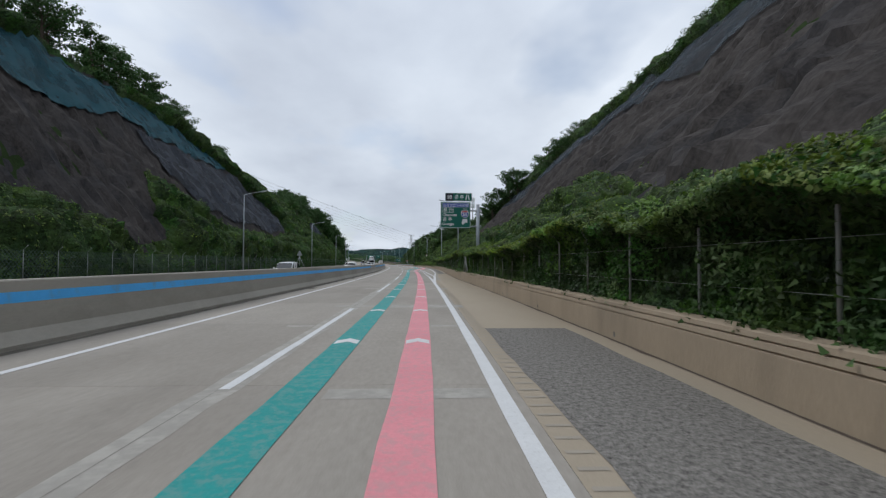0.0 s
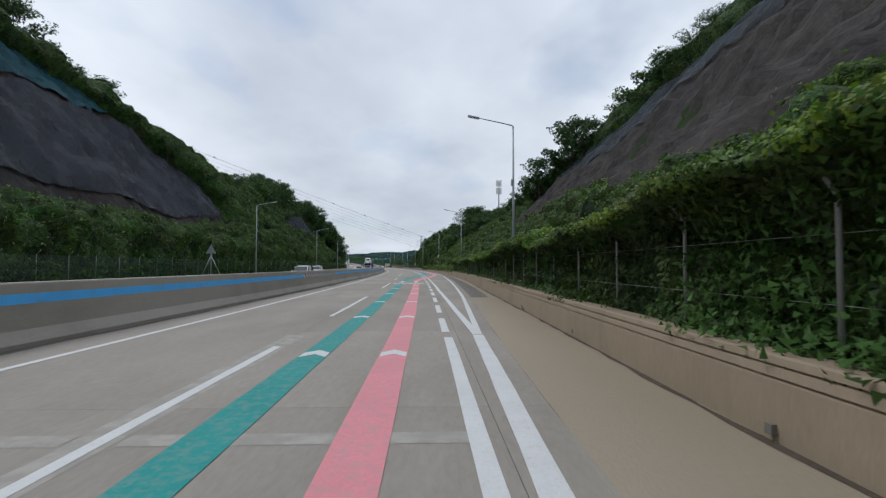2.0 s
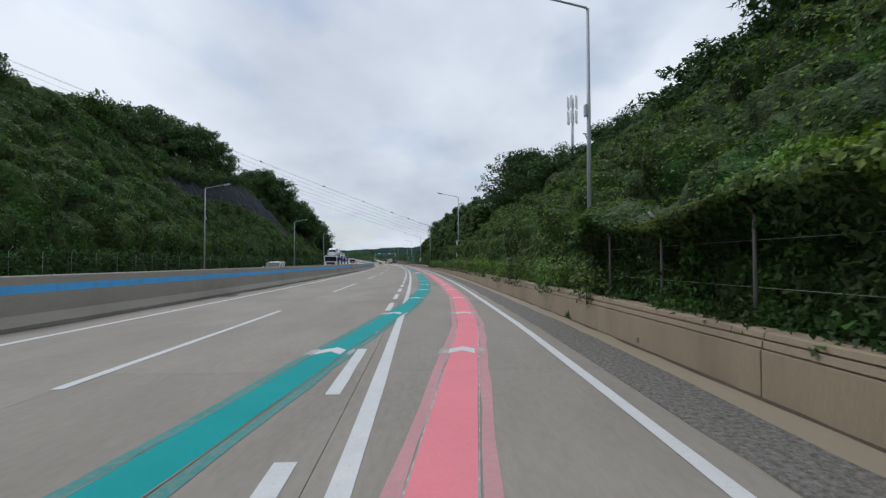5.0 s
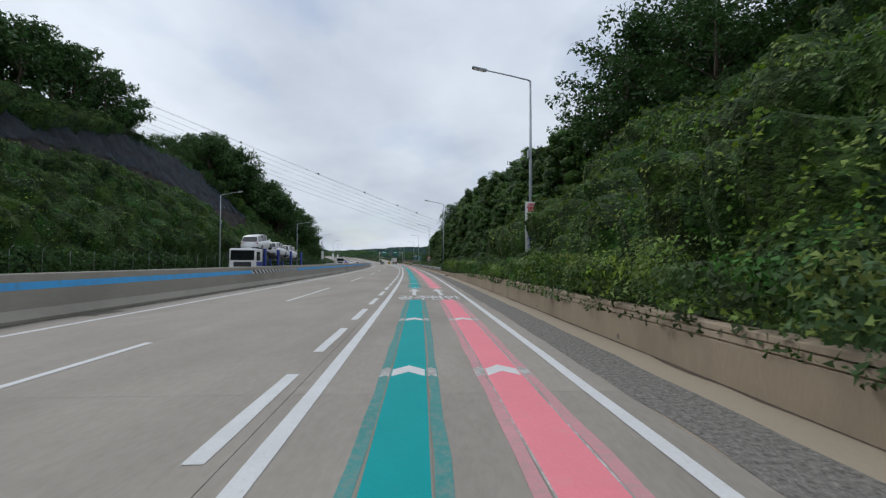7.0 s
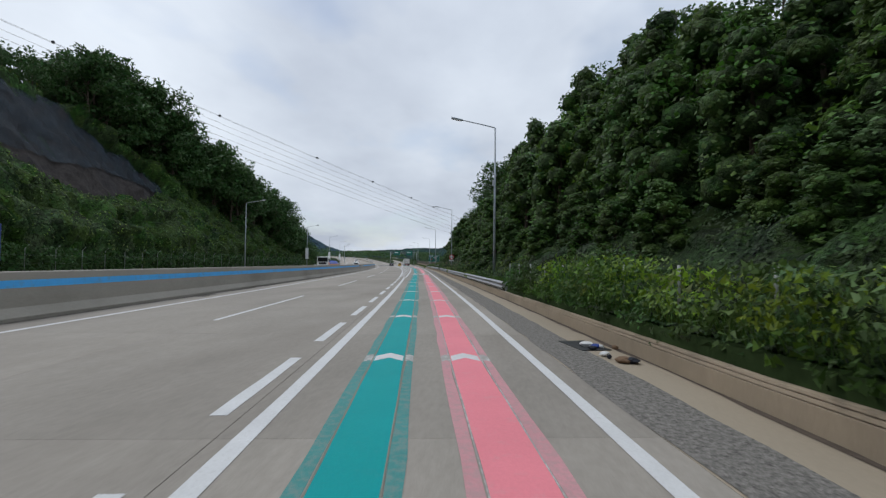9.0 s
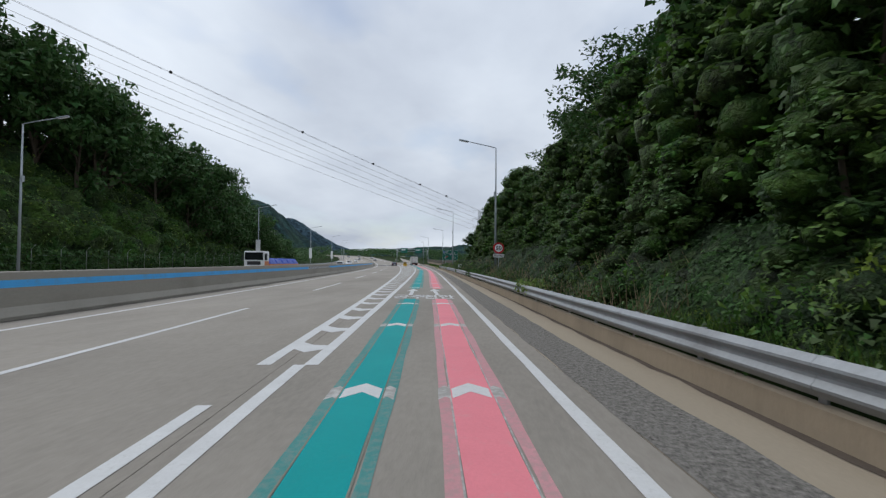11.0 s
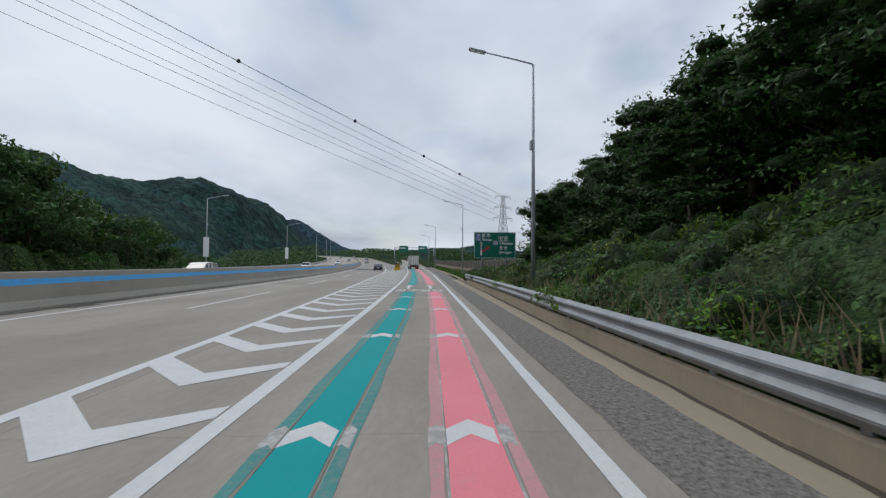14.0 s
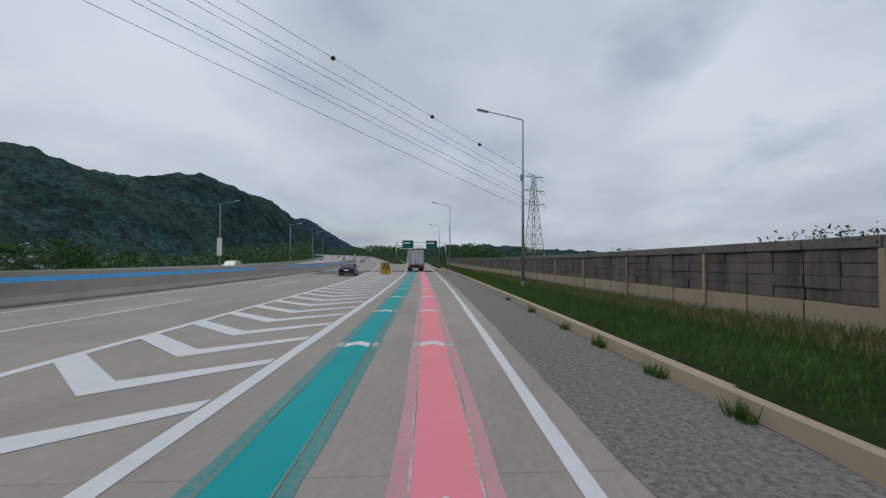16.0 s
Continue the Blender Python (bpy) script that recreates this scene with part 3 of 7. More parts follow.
line(260.5, 640, gore_right, 0.22, label="solid white gore line of the exit lane")
for dl in (-9.1, -12.7, -16.3, -19.9):
    line(-60, 900, dl, 0.15, label="white line of the opposite carriageway")


def chevron(s):
    gl, gr = float(gore_left(s)) + 0.1, float(gore_right(s)) - 0.1
    mid, w = (gl + gr) / 2, gr - gl
    rise = 0.58 * w
    bm = bmesh.new()
    pts = [(gl, s + rise), (mid, s), (gr, s + rise * 0.88), (gr, s + rise * 0.88 + 0.42), (mid, s + 0.75), (gl, s + rise + 0.75)]
    v = [bm.verts.new(pt(b, a, 0.0065)) for a, b in pts]
    bm.faces.new((v[0], v[1], v[4], v[5]))
    bm.faces.new((v[1], v[2], v[3], v[4]))
    marking(bm, WHITE, "white painted gore chevron")


s = 325.87 - 2.383 * 27
while s < 452:
    chevron(s)
    s += 2.383

# coloured guide lines with white arrowheads
BLOCKS = [(-60, 88.9, 9.9 - 6.38 * 10, 6.38), (97.3, 180.8, 97.85, 6.34), (189.2, 273.9, 189.85, 6.285), (281.9, 349.5, 282.95, 6.21), (358.5, 470, 363.9, 6.6)]


def guide(a, b, f, mat, old, colour):
    bm = bmesh.new()
    ribbon(bm, a, b, lambda s: float(f(s)) - 0.26, lambda s: float(f(s)) + 0.26, 0.008, 1.2, 0.012, seed=int(a * 3))
    marking(bm, mat, colour + " guide line painted along the lane")
    if a > 90:
        for lo, hi in ((-0.42, -0.285), (0.29, 0.43)):
            bm = bmesh.new()
            ribbon(bm, a + 0.6, b - 0.4, lambda s: float(f(s)) + lo, lambda s: float(f(s)) + hi, 0.0045, 1.0, 0.02, seed=int(a * 5 + hi * 50))
            marking(bm, old, "faded " + colour + " edge of an older guide line")
        for o in (-0.27, 0.272):
            bm = bmesh.new()
            ribbon(bm, a + 0.3, b - 0.3, lambda s: float(f(s)) + o - 0.01, lambda s: float(f(s)) + o + 0.01, 0.0095, 1.0, 0.004, seed=9)
            marking(bm, SEAMTAN if colour.startswith("teal") else OLDWHITE, "thin bare seam along a guide line")


def arrowhead(s, f, w=0.24, mat=WHITE, z=0.0105, lab="white arrowhead on a guide line", rise=0.28, thick=0.42):
    bm = bmesh.new()
    c = float(f(s))
    sl = float(f(s + 0.5) - f(s - 0.5))
    pts = [(-w, -rise), (0, 0), (w, -rise), (w, -rise - thick), (0, -thick), (-w, -rise - thick)]
    v = [bm.verts.new(pt(s + 0.35 + y, c + x + sl * y, z)) for x, y in pts]
    bm.faces.new((v[0], v[5], v[4], v[1]))
    bm.faces.new((v[1], v[4], v[3], v[2]))
    marking(bm, mat, lab)


for a, b, first, gap in BLOCKS:
    guide(a, b, teal_line, TEAL if a > 90 else TEALWORN, OLDTEAL, "teal green")
    guide(a, b, pink_line, PINK if a > 90 else PINKWORN, OLDPINK, "pink")
    s = first
    while s < b - 1:
        if s > 4:
            for f in (teal_line, pink_line):
                arrowhead(s, f)
                if a > 90:
                    for o in (-0.33, 0.33):
                        arrowhead(s - 0.12, lambda x, o=o, f=f: f(x) + o, 0.085, OLDWHITE, 0.006, "worn white arrowhead edge", 0.12, 0.5)
        s += gap


def text_mesh(words, size, bold=0.0, squeeze=1.0):
    """Outline of words in the built-in font as a list of vertices and faces, centred on x, from y 0 up."""
    cu = bpy.data.curves.new("lettering", "FONT")
    cu.body, cu.size, cu.offset, cu.align_x = words, size, bold, "CENTER"
    cu.resolution_u = 3
    ob = new("lettering", cu)
    dg = bpy.context.evaluated_depsgraph_get()
    me = bpy.data.meshes.new_from_object(ob.evaluated_get(dg))
    bpy.data.objects.remove(ob)
    bpy.data.curves.remove(cu)
    vs = [(v.co.x * squeeze, v.co.y) for v in me.vertices]
    fs = [tuple(p.vertices) for p in me.polygons]
    bpy.data.meshes.remove(me)
    ys = [y for _, y in vs] or [0]
    lo = min(ys)
    return [(x, y - lo) for x, y in vs], fs


def road_word(words, s0, f, long=2.35, wide=1.46):
    vs, fs = text_mesh(words, 1.0)
    mx = max(abs(x) for x, _ in vs)
    my = max(y for _, y in vs)
    bm = bmesh.new()
    # broad strokes: thin layers of paint laid side by side
    for k, (dx, dy) in enumerate(((-0.024, -0.018), (0.024, -0.018), (-0.024, 0.018), (0.024, 0.018), (0, 0))):
        v = []
        for x, y in vs:
            s = s0 + (y + dy) / my * long
            v.append(bm.verts.new(pt(s, float(f(s)) + (x + dx) / mx * wide / 2, 0.007 + 0.0012 * k)))
        for q in fs:
            try:
                bm.faces.new([v[i] for i in q])
            except ValueError:
                pass
    marking(bm, WHITE, "white painted place name on the lane")


def road_arrow(s0, f, long=6.0):
    bm = bmesh.new()
    pts = [(-0.1, 0), (0.1, 0), (0.1, long * 0.62), (0.33, long * 0.6), (0, long), (-0.33, long * 0.6), (-0.1, long * 0.62)]
    v = [bm.verts.new(pt(s0 + y, float(f(s0 + y)) + x, 0.009)) for x, y in pts]
    bm.faces.new((v[0], v[1], v[2], v[6]))
    bm.faces.new((v[6], v[2], v[3], v[4], v[5]))
    marking(bm, WHITE, "long white arrow painted on the lane")


for start, off in ((97.3, 0.0), (189.2, -0.05), (281.9, -0.08), (358.5, -0.15)):
    for word, f in (("공주", teal_line), ("천안", pink_line)):
        g = (lambda s, f=f, off=off: f(min(s, 97.2) if start < 98 else s) + off - (0.1 if f is pink_line and 278 < s < 283 else 0.0))
        road_word(word, start - 8.3 - 0.5 * (start > 350) + 0.5 * (270 < start < 300), g, 2.15)
        road_arrow(start - 5.75, g, 5.4)

# ---- median barrier ----
def build_barrier():
    ss = steps(-60, 640, 4)
    d = lambda s: BARRIER_D
    bm = bmesh.new()
    # sloped foot, steep face, broad top
    prof = [(0.06, 0.0), (0.06, 0.09), (-0.12, 0.34), (-0.22, 1.27), (-0.24, 1.30), (-0.56, 1.30), (-0.58, 1.27), (-0.68, 0.34), (-0.86, 0.09), (-0.86, 0.0)]
    extrude_along(bm, prof, ss, d)
    ob = setting(put("median_barrier", bm, BARRIERC), "tan concrete median barrier with a blue painted band", "barrier")
    face = lambda z: -0.12 - 0.10 * (z - 0.34) / 0.93
    haz = [(78.4, 90.5), (191.3, 203.5), (301.2, 313.4), (413.6, 426.0)]
    edges = [-60] + [x for h in haz for x in h] + [640]
    for a, b in zip(edges[::2], edges[1::2]):
        bm = bmesh.new()
        extrude_along(bm, [(face(0.86) + 0.004, 0.86), (face(1.07) + 0.004, 1.07), (face(1.07) - 0.02, 1.07), (face(0.86) - 0.02, 0.86)], steps(a, b, 4), d)
        part("painted_band", bm, BLUE, ob, "bright blue painted band")
    for a, b in haz:
        n = 16
        w = (b - a) / n
        for i in range(n):
            for k, m, nm in ((0, HAZW, "white_stripe"), (1, HAZB, "black_stripe")):
                bm = bmesh.new()
                x0 = a + i * w + k * w / 2
                q = []
                for z, sh in ((0.84, 0.0), (1.08, -0.42)):
                    for x in (x0, x0 + w / 2):
                        q.append(bm.verts.new(pt(min(max(x + sh + 0.2, a - 0.1), b), BARRIER_D + face(z) + 0.006, z)))
                bm.faces.new((q[0], q[1], q[3], q[2]))
                part(nm, bm, m, ob)
    bm = bmesh.new()
    ribbon(bm, -60, 640, lambda s: BARRIER_D + 0.05, lambda s: BARRIER_D + 0.3, 0.003, 1.2, 0.07, seed=4)
    part("gutter", bm, material("gutter_dirt", (0.10, 0.09, 0.075), 0.95, vary=0.3, scale=1.5, fine=14), ob, "dark dirty gutter strip")
    rnd = random.Random(8)
    for i in range(14):
        bm = bmesh.new()
        s0 = -5 + i * 29 + rnd.uniform(-6, 6)
        ribbon(bm, s0, s0 + 1.6, lambda s: BARRIER_D + 0.25, lambda s: BARRIER_D + 0.75, 0.004, 0.4, 0.1, seed=i)
        part("drain_stain", bm, material("gutter_dirt", (0.1, 0.09, 0.075)), ob)
    return ob


build_barrier()

# ---- right-hand wall, kerb and wall of panels ----
def build_right_wall():
    h = curve([-60, 194, 203, 211, 225], [0.82, 0.79, 0.62, 0.38, 0.35])
    ob = tagged(new("low_wall"), "weathered tan concrete roadside wall with a stepped cap", "wall", kind="structure")
    rnd = random.Random(3)
    s = -60.0
    while s < 225:
        e = min(s + 20.0, 225)
        bm = bmesh.new()
        rings = []
        for x in steps(s + 0.012, e - 0.012, 4):
            d, k = float(wall_line(x)), float(h(x)) / 0.82
            prof = [(0.0, -0.1), (0.0, 0.585 * k), (0.045, 0.59 * k), (0.045, 0.612 * k), (0.018, 0.617 * k), (0.03, 0.70 * k), (0.075, 0.705 * k), (0.075, 0.725 * k), (0.045, 0.73 * k), (0.055, 0.80 * k), (0.085, 0.82 * k), (0.42, 0.82 * k), (0.44, 0.80 * k), (0.44, -0.1)]
            rings.append([bm.verts.new(pt(x, d + a, z)) for a, z in prof])
        for p, q in zip(rings, rings[1:]):
            for k in range(len(p)):
                bm.faces.new((p[k], p[(k + 1) % len(p)], q[(k + 1) % len(p)], q[k]))
        bm.faces.new(rings[0][::-1])
        bm.faces.new(rings[-1])
        bmesh.ops.recalc_face_normals(bm, faces=bm.faces[:])
        part("wall_segment", bm, WALLC, ob)
        for j in range(3):
            x = s + 3.4 + j * 6.6
            if x < 196:
                bm = bmesh.new()
                box(bm, -0.014, -0.045, 0.07, 0.05, 0.045, 0.17, at(x, float(wall_line(x))))
                part("drain_hole", bm, JOINT, ob, "dark weep hole")
        s = e
    # low kerb beyond the wall
    bm = bmesh.new()
    extrude_along(bm, [(0, -0.1), (0.02, 0.30), (0.06, 0.33), (0.36, 0.33), (0.38, 0.30), (0.38, -0.1)], steps(225.05, 363.5, 3), wall_line)
    extrude_along(bm, [(0, -0.1), (0.03, 0.20), (0.06, 0.22), (0.20, 0.22), (0.22, 0.20), (0.22, -0.1)], steps(363.55, 470, 3), wall_line)
    setting(put("kerb", bm, WALLC), "low tan concrete kerb beside the shoulder", "kerb")
    bm = bmesh.new()
    ribbon(bm, -60, 470, lambda s: float(wall_line(s)) - (0.08 if s < 215 else 0.11), lambda s: float(wall_line(s)) + 0.02, 0.0035, 0.7, 0.045, seed=5)
    part("dirt_strip", bm, material("damp_gutter_dirt", (0.085, 0.066, 0.052), 0.95, vary=0.35, scale=1.5, fine=14), ob)


build_right_wall()


def build_guardrail(s0, s1):
    ob = tagged(new("guardrail"), "galvanised corrugated steel guardrail on posts", "guardrail", kind="structure")
    prof = [(0.0, 0.42), (-0.02, 0.44), (-0.075, 0.50), (-0.08, 0.53), (-0.02, 0.59), (-0.015, 0.62), (-0.02, 0.65), (-0.08, 0.71), (-0.075, 0.74), (-0.02, 0.79), (0.0, 0.81)]
    prof = prof + [(x + 0.012, z) for x, z in prof[::-1]]
    rail = lambda s: float(wall_line(s)) - 0.02
    x = s0
    i = 0
    while x < s1:
        e = min(x + 4.0, s1)
        bm = bmesh.new()
        extrude_along(bm, prof, steps(x, e + (0.12 if e < s1 else 0), 2), lambda s: rail(s) - (0.004 if i % 2 else 0.0))
        part("rail_beam", bm, RAILM, ob)
        for k in (0.1, 2.1):
            if x + k < s1:
                bm = bmesh.new()
                box(bm, 0.12, -0.05, 0.2, 0.22, 0.05, 0.78, at(x + k, rail(x + k)), 0.01)
                box(bm, 0.012, -0.04, 0.5, 0.12, 0.04, 0.72, at(x + k, rail(x + k)))
                part("post", bm, GALV, ob)
        x = e
        i += 1
    bm = bmesh.new()
    box(bm, -0.10, -0.3, 0.42, 0.05, 0.05, 0.83, at(s1, rail(s1)), 0.04)
    part("end_terminal", bm, GALV, ob)


build_guardrail(229.2, 362.4)

# ---- street lamps ----
def build_lamp():
    """A lamp at its base; the arm points to local -x."""
    ob = tagged(new("street_lamp"), "tall grey steel street lamp with one curved arm", "street lamp", group="street lamps along the road")
    bm = bmesh.new()
    tube(bm, [(0, 0, 0), (0, 0, 11.55)], [0.11, 0.055], 10)
    part("pole", bm, POLEM, ob, smooth=False)
    bm = bmesh.new()
    box(bm, -0.2, -0.2, -0.05, 0.2, 0.2, 0.03, bevel=0.01)
    box(bm, -0.12, -0.12, 0.03, 0.12, 0.12, 0.4, bevel=0.03)
    part("base_plate", bm, POLEM, ob)
    bm = bmesh.new()
    tube(bm, [(0.03, 0, 11.45), (-0.08, 0, 11.58), (-0.9, 0, 11.76), (-2.5, 0, 12.08)], [0.05, 0.045, 0.04, 0.035], 8)
    part("arm", bm, POLEM, ob)
    bm = bmesh.new()
    box(bm, -0.42, -0.13, -0.06, 0.42, 0.13, 0.07, pose(-2.8, 0, 12.12, 0, 11, 0), 0.05)
    head = part("lamp_head", bm, POLEM, ob, "flat grey lamp head")
    bm = bmesh.new()
    box(bm, -0.32, -0.1, -0.075, 0.3, 0.1, -0.055, pose(-2.8, 0, 12.12, 0, 11, 0), 0.008)
    part("lens", bm, SIGNWHITE, head, "pale lamp lens")
    bm = bmesh.new()
    box(bm, -0.16, -0.12, 7.3, -0.06, 0.12, 7.75, bevel=0.015)
    box(bm, -0.07, -0.03, 7.4, -0.04, 0.03, 7.6)
    part("control_box", bm, POLEM, ob, "small grey box on the pole")
    return ob


LAMP = build_lamp()
RIGHT_LAMPS = [(78.0, 9.36), (132.1, 11.24), (185.4, 11.55), (240.2, 11.02), (292.7, 12.5), (344.2, 13.65), (399.0, 17.2), (450, 17.6), (505, 22)]
LEFT_LAMPS = [(14, -23.4), (70.2, -23.0), (123.9, -23.35), (179.4, -23.4), (232.9, -23.2), (288.6, -23.2), (342.8, -23.1), (397.2, -23.1), (452.5, -22.6), (508, -21.5), (560, -21.5), (615, -21.5)]
first = True
for s, d in RIGHT_LAMPS:
    z = float(terrain(s, d)) if d - float(wall_line(s)) > 0.3 else 0.0
    m = at(s, d, 0.0)
    if first:
        LAMP.matrix_basis = m
        first = False
    else:
        copy_thing(LAMP, m)
for s, d in LEFT_LAMPS:
    copy_thing(LAMP, at(s, d, 0.0, 180))

# ---- leaves ----
def leaf_mesh(name, centres, normals, size, mat, seed=0, flat=0.55, parent=None, tri=True):
    """Many leaves: centres and facing directions as arrays, size an array. tri: single blades, else folded four-cornered leaves."""
    rs = np.random.RandomState(seed)
    n = len(centres)
    nr = normals * flat + rs.normal(0, 1, (n, 3)) * (1 - flat)
    nr /= np.linalg.norm(nr, axis=1)[:, None] + 1e-9
    t = rs.normal(0, 1, (n, 3))
    t -= nr * (t * nr).sum(1)[:, None]
    t /= np.linalg.norm(t, axis=1)[:, None] + 1e-9
    b = np.cross(nr, t)
    sz = np.asarray(size).reshape(-1, 1) * rs.uniform(0.65, 1.35, (n, 1))
    if tri:
        wid = rs.uniform(0.22, 0.40, (n, 1))
        V = np.stack([centres - t * sz * 0.45 - b * sz * wid, centres - t * sz * 0.45 + b * sz * wid, centres + t * sz * 0.65], 1).astype(np.float32)
        return arrays(name, V.reshape(-1, 3), np.arange(n * 3).reshape(n, 3), mat, parent)
    wid = rs.uniform(0.36, 0.55, (n, 1))
    drop = nr * sz * 0.16
    V = np.empty((n, 4, 3), np.float32)
    V[:, 0] = centres - t * sz * 0.5
    V[:, 1] = centres + b * sz * wid - drop
    V[:, 2] = centres + t * sz * 0.55 - drop * 0.4
    V[:, 3] = centres - b * sz * wid - drop
    return arrays(name, V.reshape(-1, 3), np.arange(n * 4).reshape(n, 4), mat, parent)


def rock_mask(s, u, side, edge=0.0):
    """True where the slope is bare rock."""
    n = fbm(s * 0.09 + 40 * side, u * 0.13 + 3) - 0.5
    if side > 0:
        lo = np.interp(s, [-60, 12, 20, 30, 38, 46, 60, 75, 81, 87, 100, 106, 113, 120, 135], [6, 6.3, 7.5, 9.5, 10, 8, 6.8, 9, 11, 9, 7.2, 5.8, 8, 12, 18])
        hi = np.interp(s, [-60, 60, 85, 106, 120, 128, 140], [35, 34, 31, 28.5, 22.5, 19.5, 16])
        k = np.minimum(u - lo, hi - u) / 3 + 1.1 * n
        return (k > edge) & (s < 142)
    lo = np.interp(s, [-60, 40, 46, 50, 58, 62, 66, 71, 77, 92, 116, 132, 140, 160, 205, 225, 250, 262, 275, 290], [4, 7, 6, 3.5, 3.5, 8, 11, 8.6, 6.2, 6.8, 6.6, 7.6, 12, 18, 14, 13, 11.5, 7.6, 8.5, 14])
    hi = np.interp(s, [-60, 100, 112, 122, 132, 138, 160, 205, 225, 250, 270, 290], [24, 23, 20.5, 18.5, 15.5, 11, 10, 16.5, 17.5, 18, 17, 13])
    k = np.minimum(u - lo, hi - u) / 2.4 + 0.8 * n
    return (k > edge) & (s < 290)


def build_rock(side, label):
    ss = np.arange(-40, 145 if side > 0 else 292, 0.7)
    us = np.arange(2.5, 40, 0.55) if side > 0 else np.arange(2.0, 26, 0.55)
    S, U = np.meshgrid(ss, us, indexing="ij")
    D = wall_line(S) + U if side > 0 else FENCE_L - U
    # ribs and gullies run down the face, with broken blocks between
    rough = (fbm(S * 0.35, U * 0.35, 4) - 0.5) * 1.7 + (fbm(S * 0.9 + U * 0.25, U * 0.22, 3) - 0.5) * 1.0 + (fbm(S * 1.6, U * 1.5, 2) - 0.5) * 0.7
    Z = terrain(S, D) + 0.75 + rough * 0.8
    V = pn(S, D - side * rough * 0.6, Z)
    keep = rock_mask(S, U, side, -1.1)
    # rock dips under the growth where it ends
    V[..., 2] -= np.where(keep, 0.0, 2.2)
    a, b = S.shape
    idx = np.arange(a * b).reshape(a, b)
    F = np.stack([idx[:-1, :-1], idx[:-1, 1:], idx[1:, 1:], idx[1:, :-1]], -1).reshape(-1, 4)
    k = keep[:-1, :-1] | keep[1:, :-1] | keep[:-1, 1:] | keep[1:, 1:]
    F = F[k.ravel()]
    used, inv = np.unique(F, return_inverse=True)
    return tagged(arrays("rock_face", V.reshape(-1, 3)[used], inv.reshape(-1, 4), ROCK), label, "rock face", kind="structure")


build_rock(1, "brown and grey blasted rock face on the cut slope")
build_rock(-1, "dark brown blasted rock face on the cut slope")


def domes(x, y, cell, seed, wide=0.72):
    """Rounded clumps, 0 to 1: a dome on each cell's jittered centre."""
    x, y = np.asarray(x, float) / cell, np.asarray(y, float) / cell
    i, j = np.floor(x).astype(int), np.floor(y).astype(int)
    best = np.zeros_like(x)
    for di in (-1, 0, 1):
        for dj in (-1, 0, 1):
            a, b = i + di, j + dj
            cx = a + 0.15 + 0.7 * NOISE_GRID[(a * 7 + seed) % 256, (b * 5 + 11) % 256]
            cy = b + 0.15 + 0.7 * NOISE_GRID[(a * 3 + 19) % 256, (b * 11 + seed) % 256]
            hk = 0.55 + 0.45 * NOISE_GRID[(a * 13 + 5) % 256, (b * 17 + seed) % 256]
            r2 = ((x - cx) ** 2 + (y - cy) ** 2) / wide
            best = np.maximum(best, hk * np.sqrt(np.clip(1 - r2, 0, 1)))
    return best


LEAN = 0.5


def growth_height(s, u, u0, lump, tall, cell, seed):
    """How far the growth stands out of the slope."""
    fade = np.clip((u - u0) / 2.5, 0.12, 1)
    big = domes(s, u, cell, seed, 0.46)
    clump = 0.58 * big + (0.3 * domes(s + 31, u + 17, cell * 0.4, seed + 3, 0.46) + 0.17 * domes(s + 3, u + 5, cell * 0.17, seed + 5, 0.5)) * (0.45 + 0.55 * big)
    return np.interp(s, [14, 30], [0.55, 1.0]) * 3.2 * lump * clump * np.clip((u - u0) / 2.8, 0.14, 1) + tall * 0.3 * domes(s + 7, u, 5.5, seed) * fade


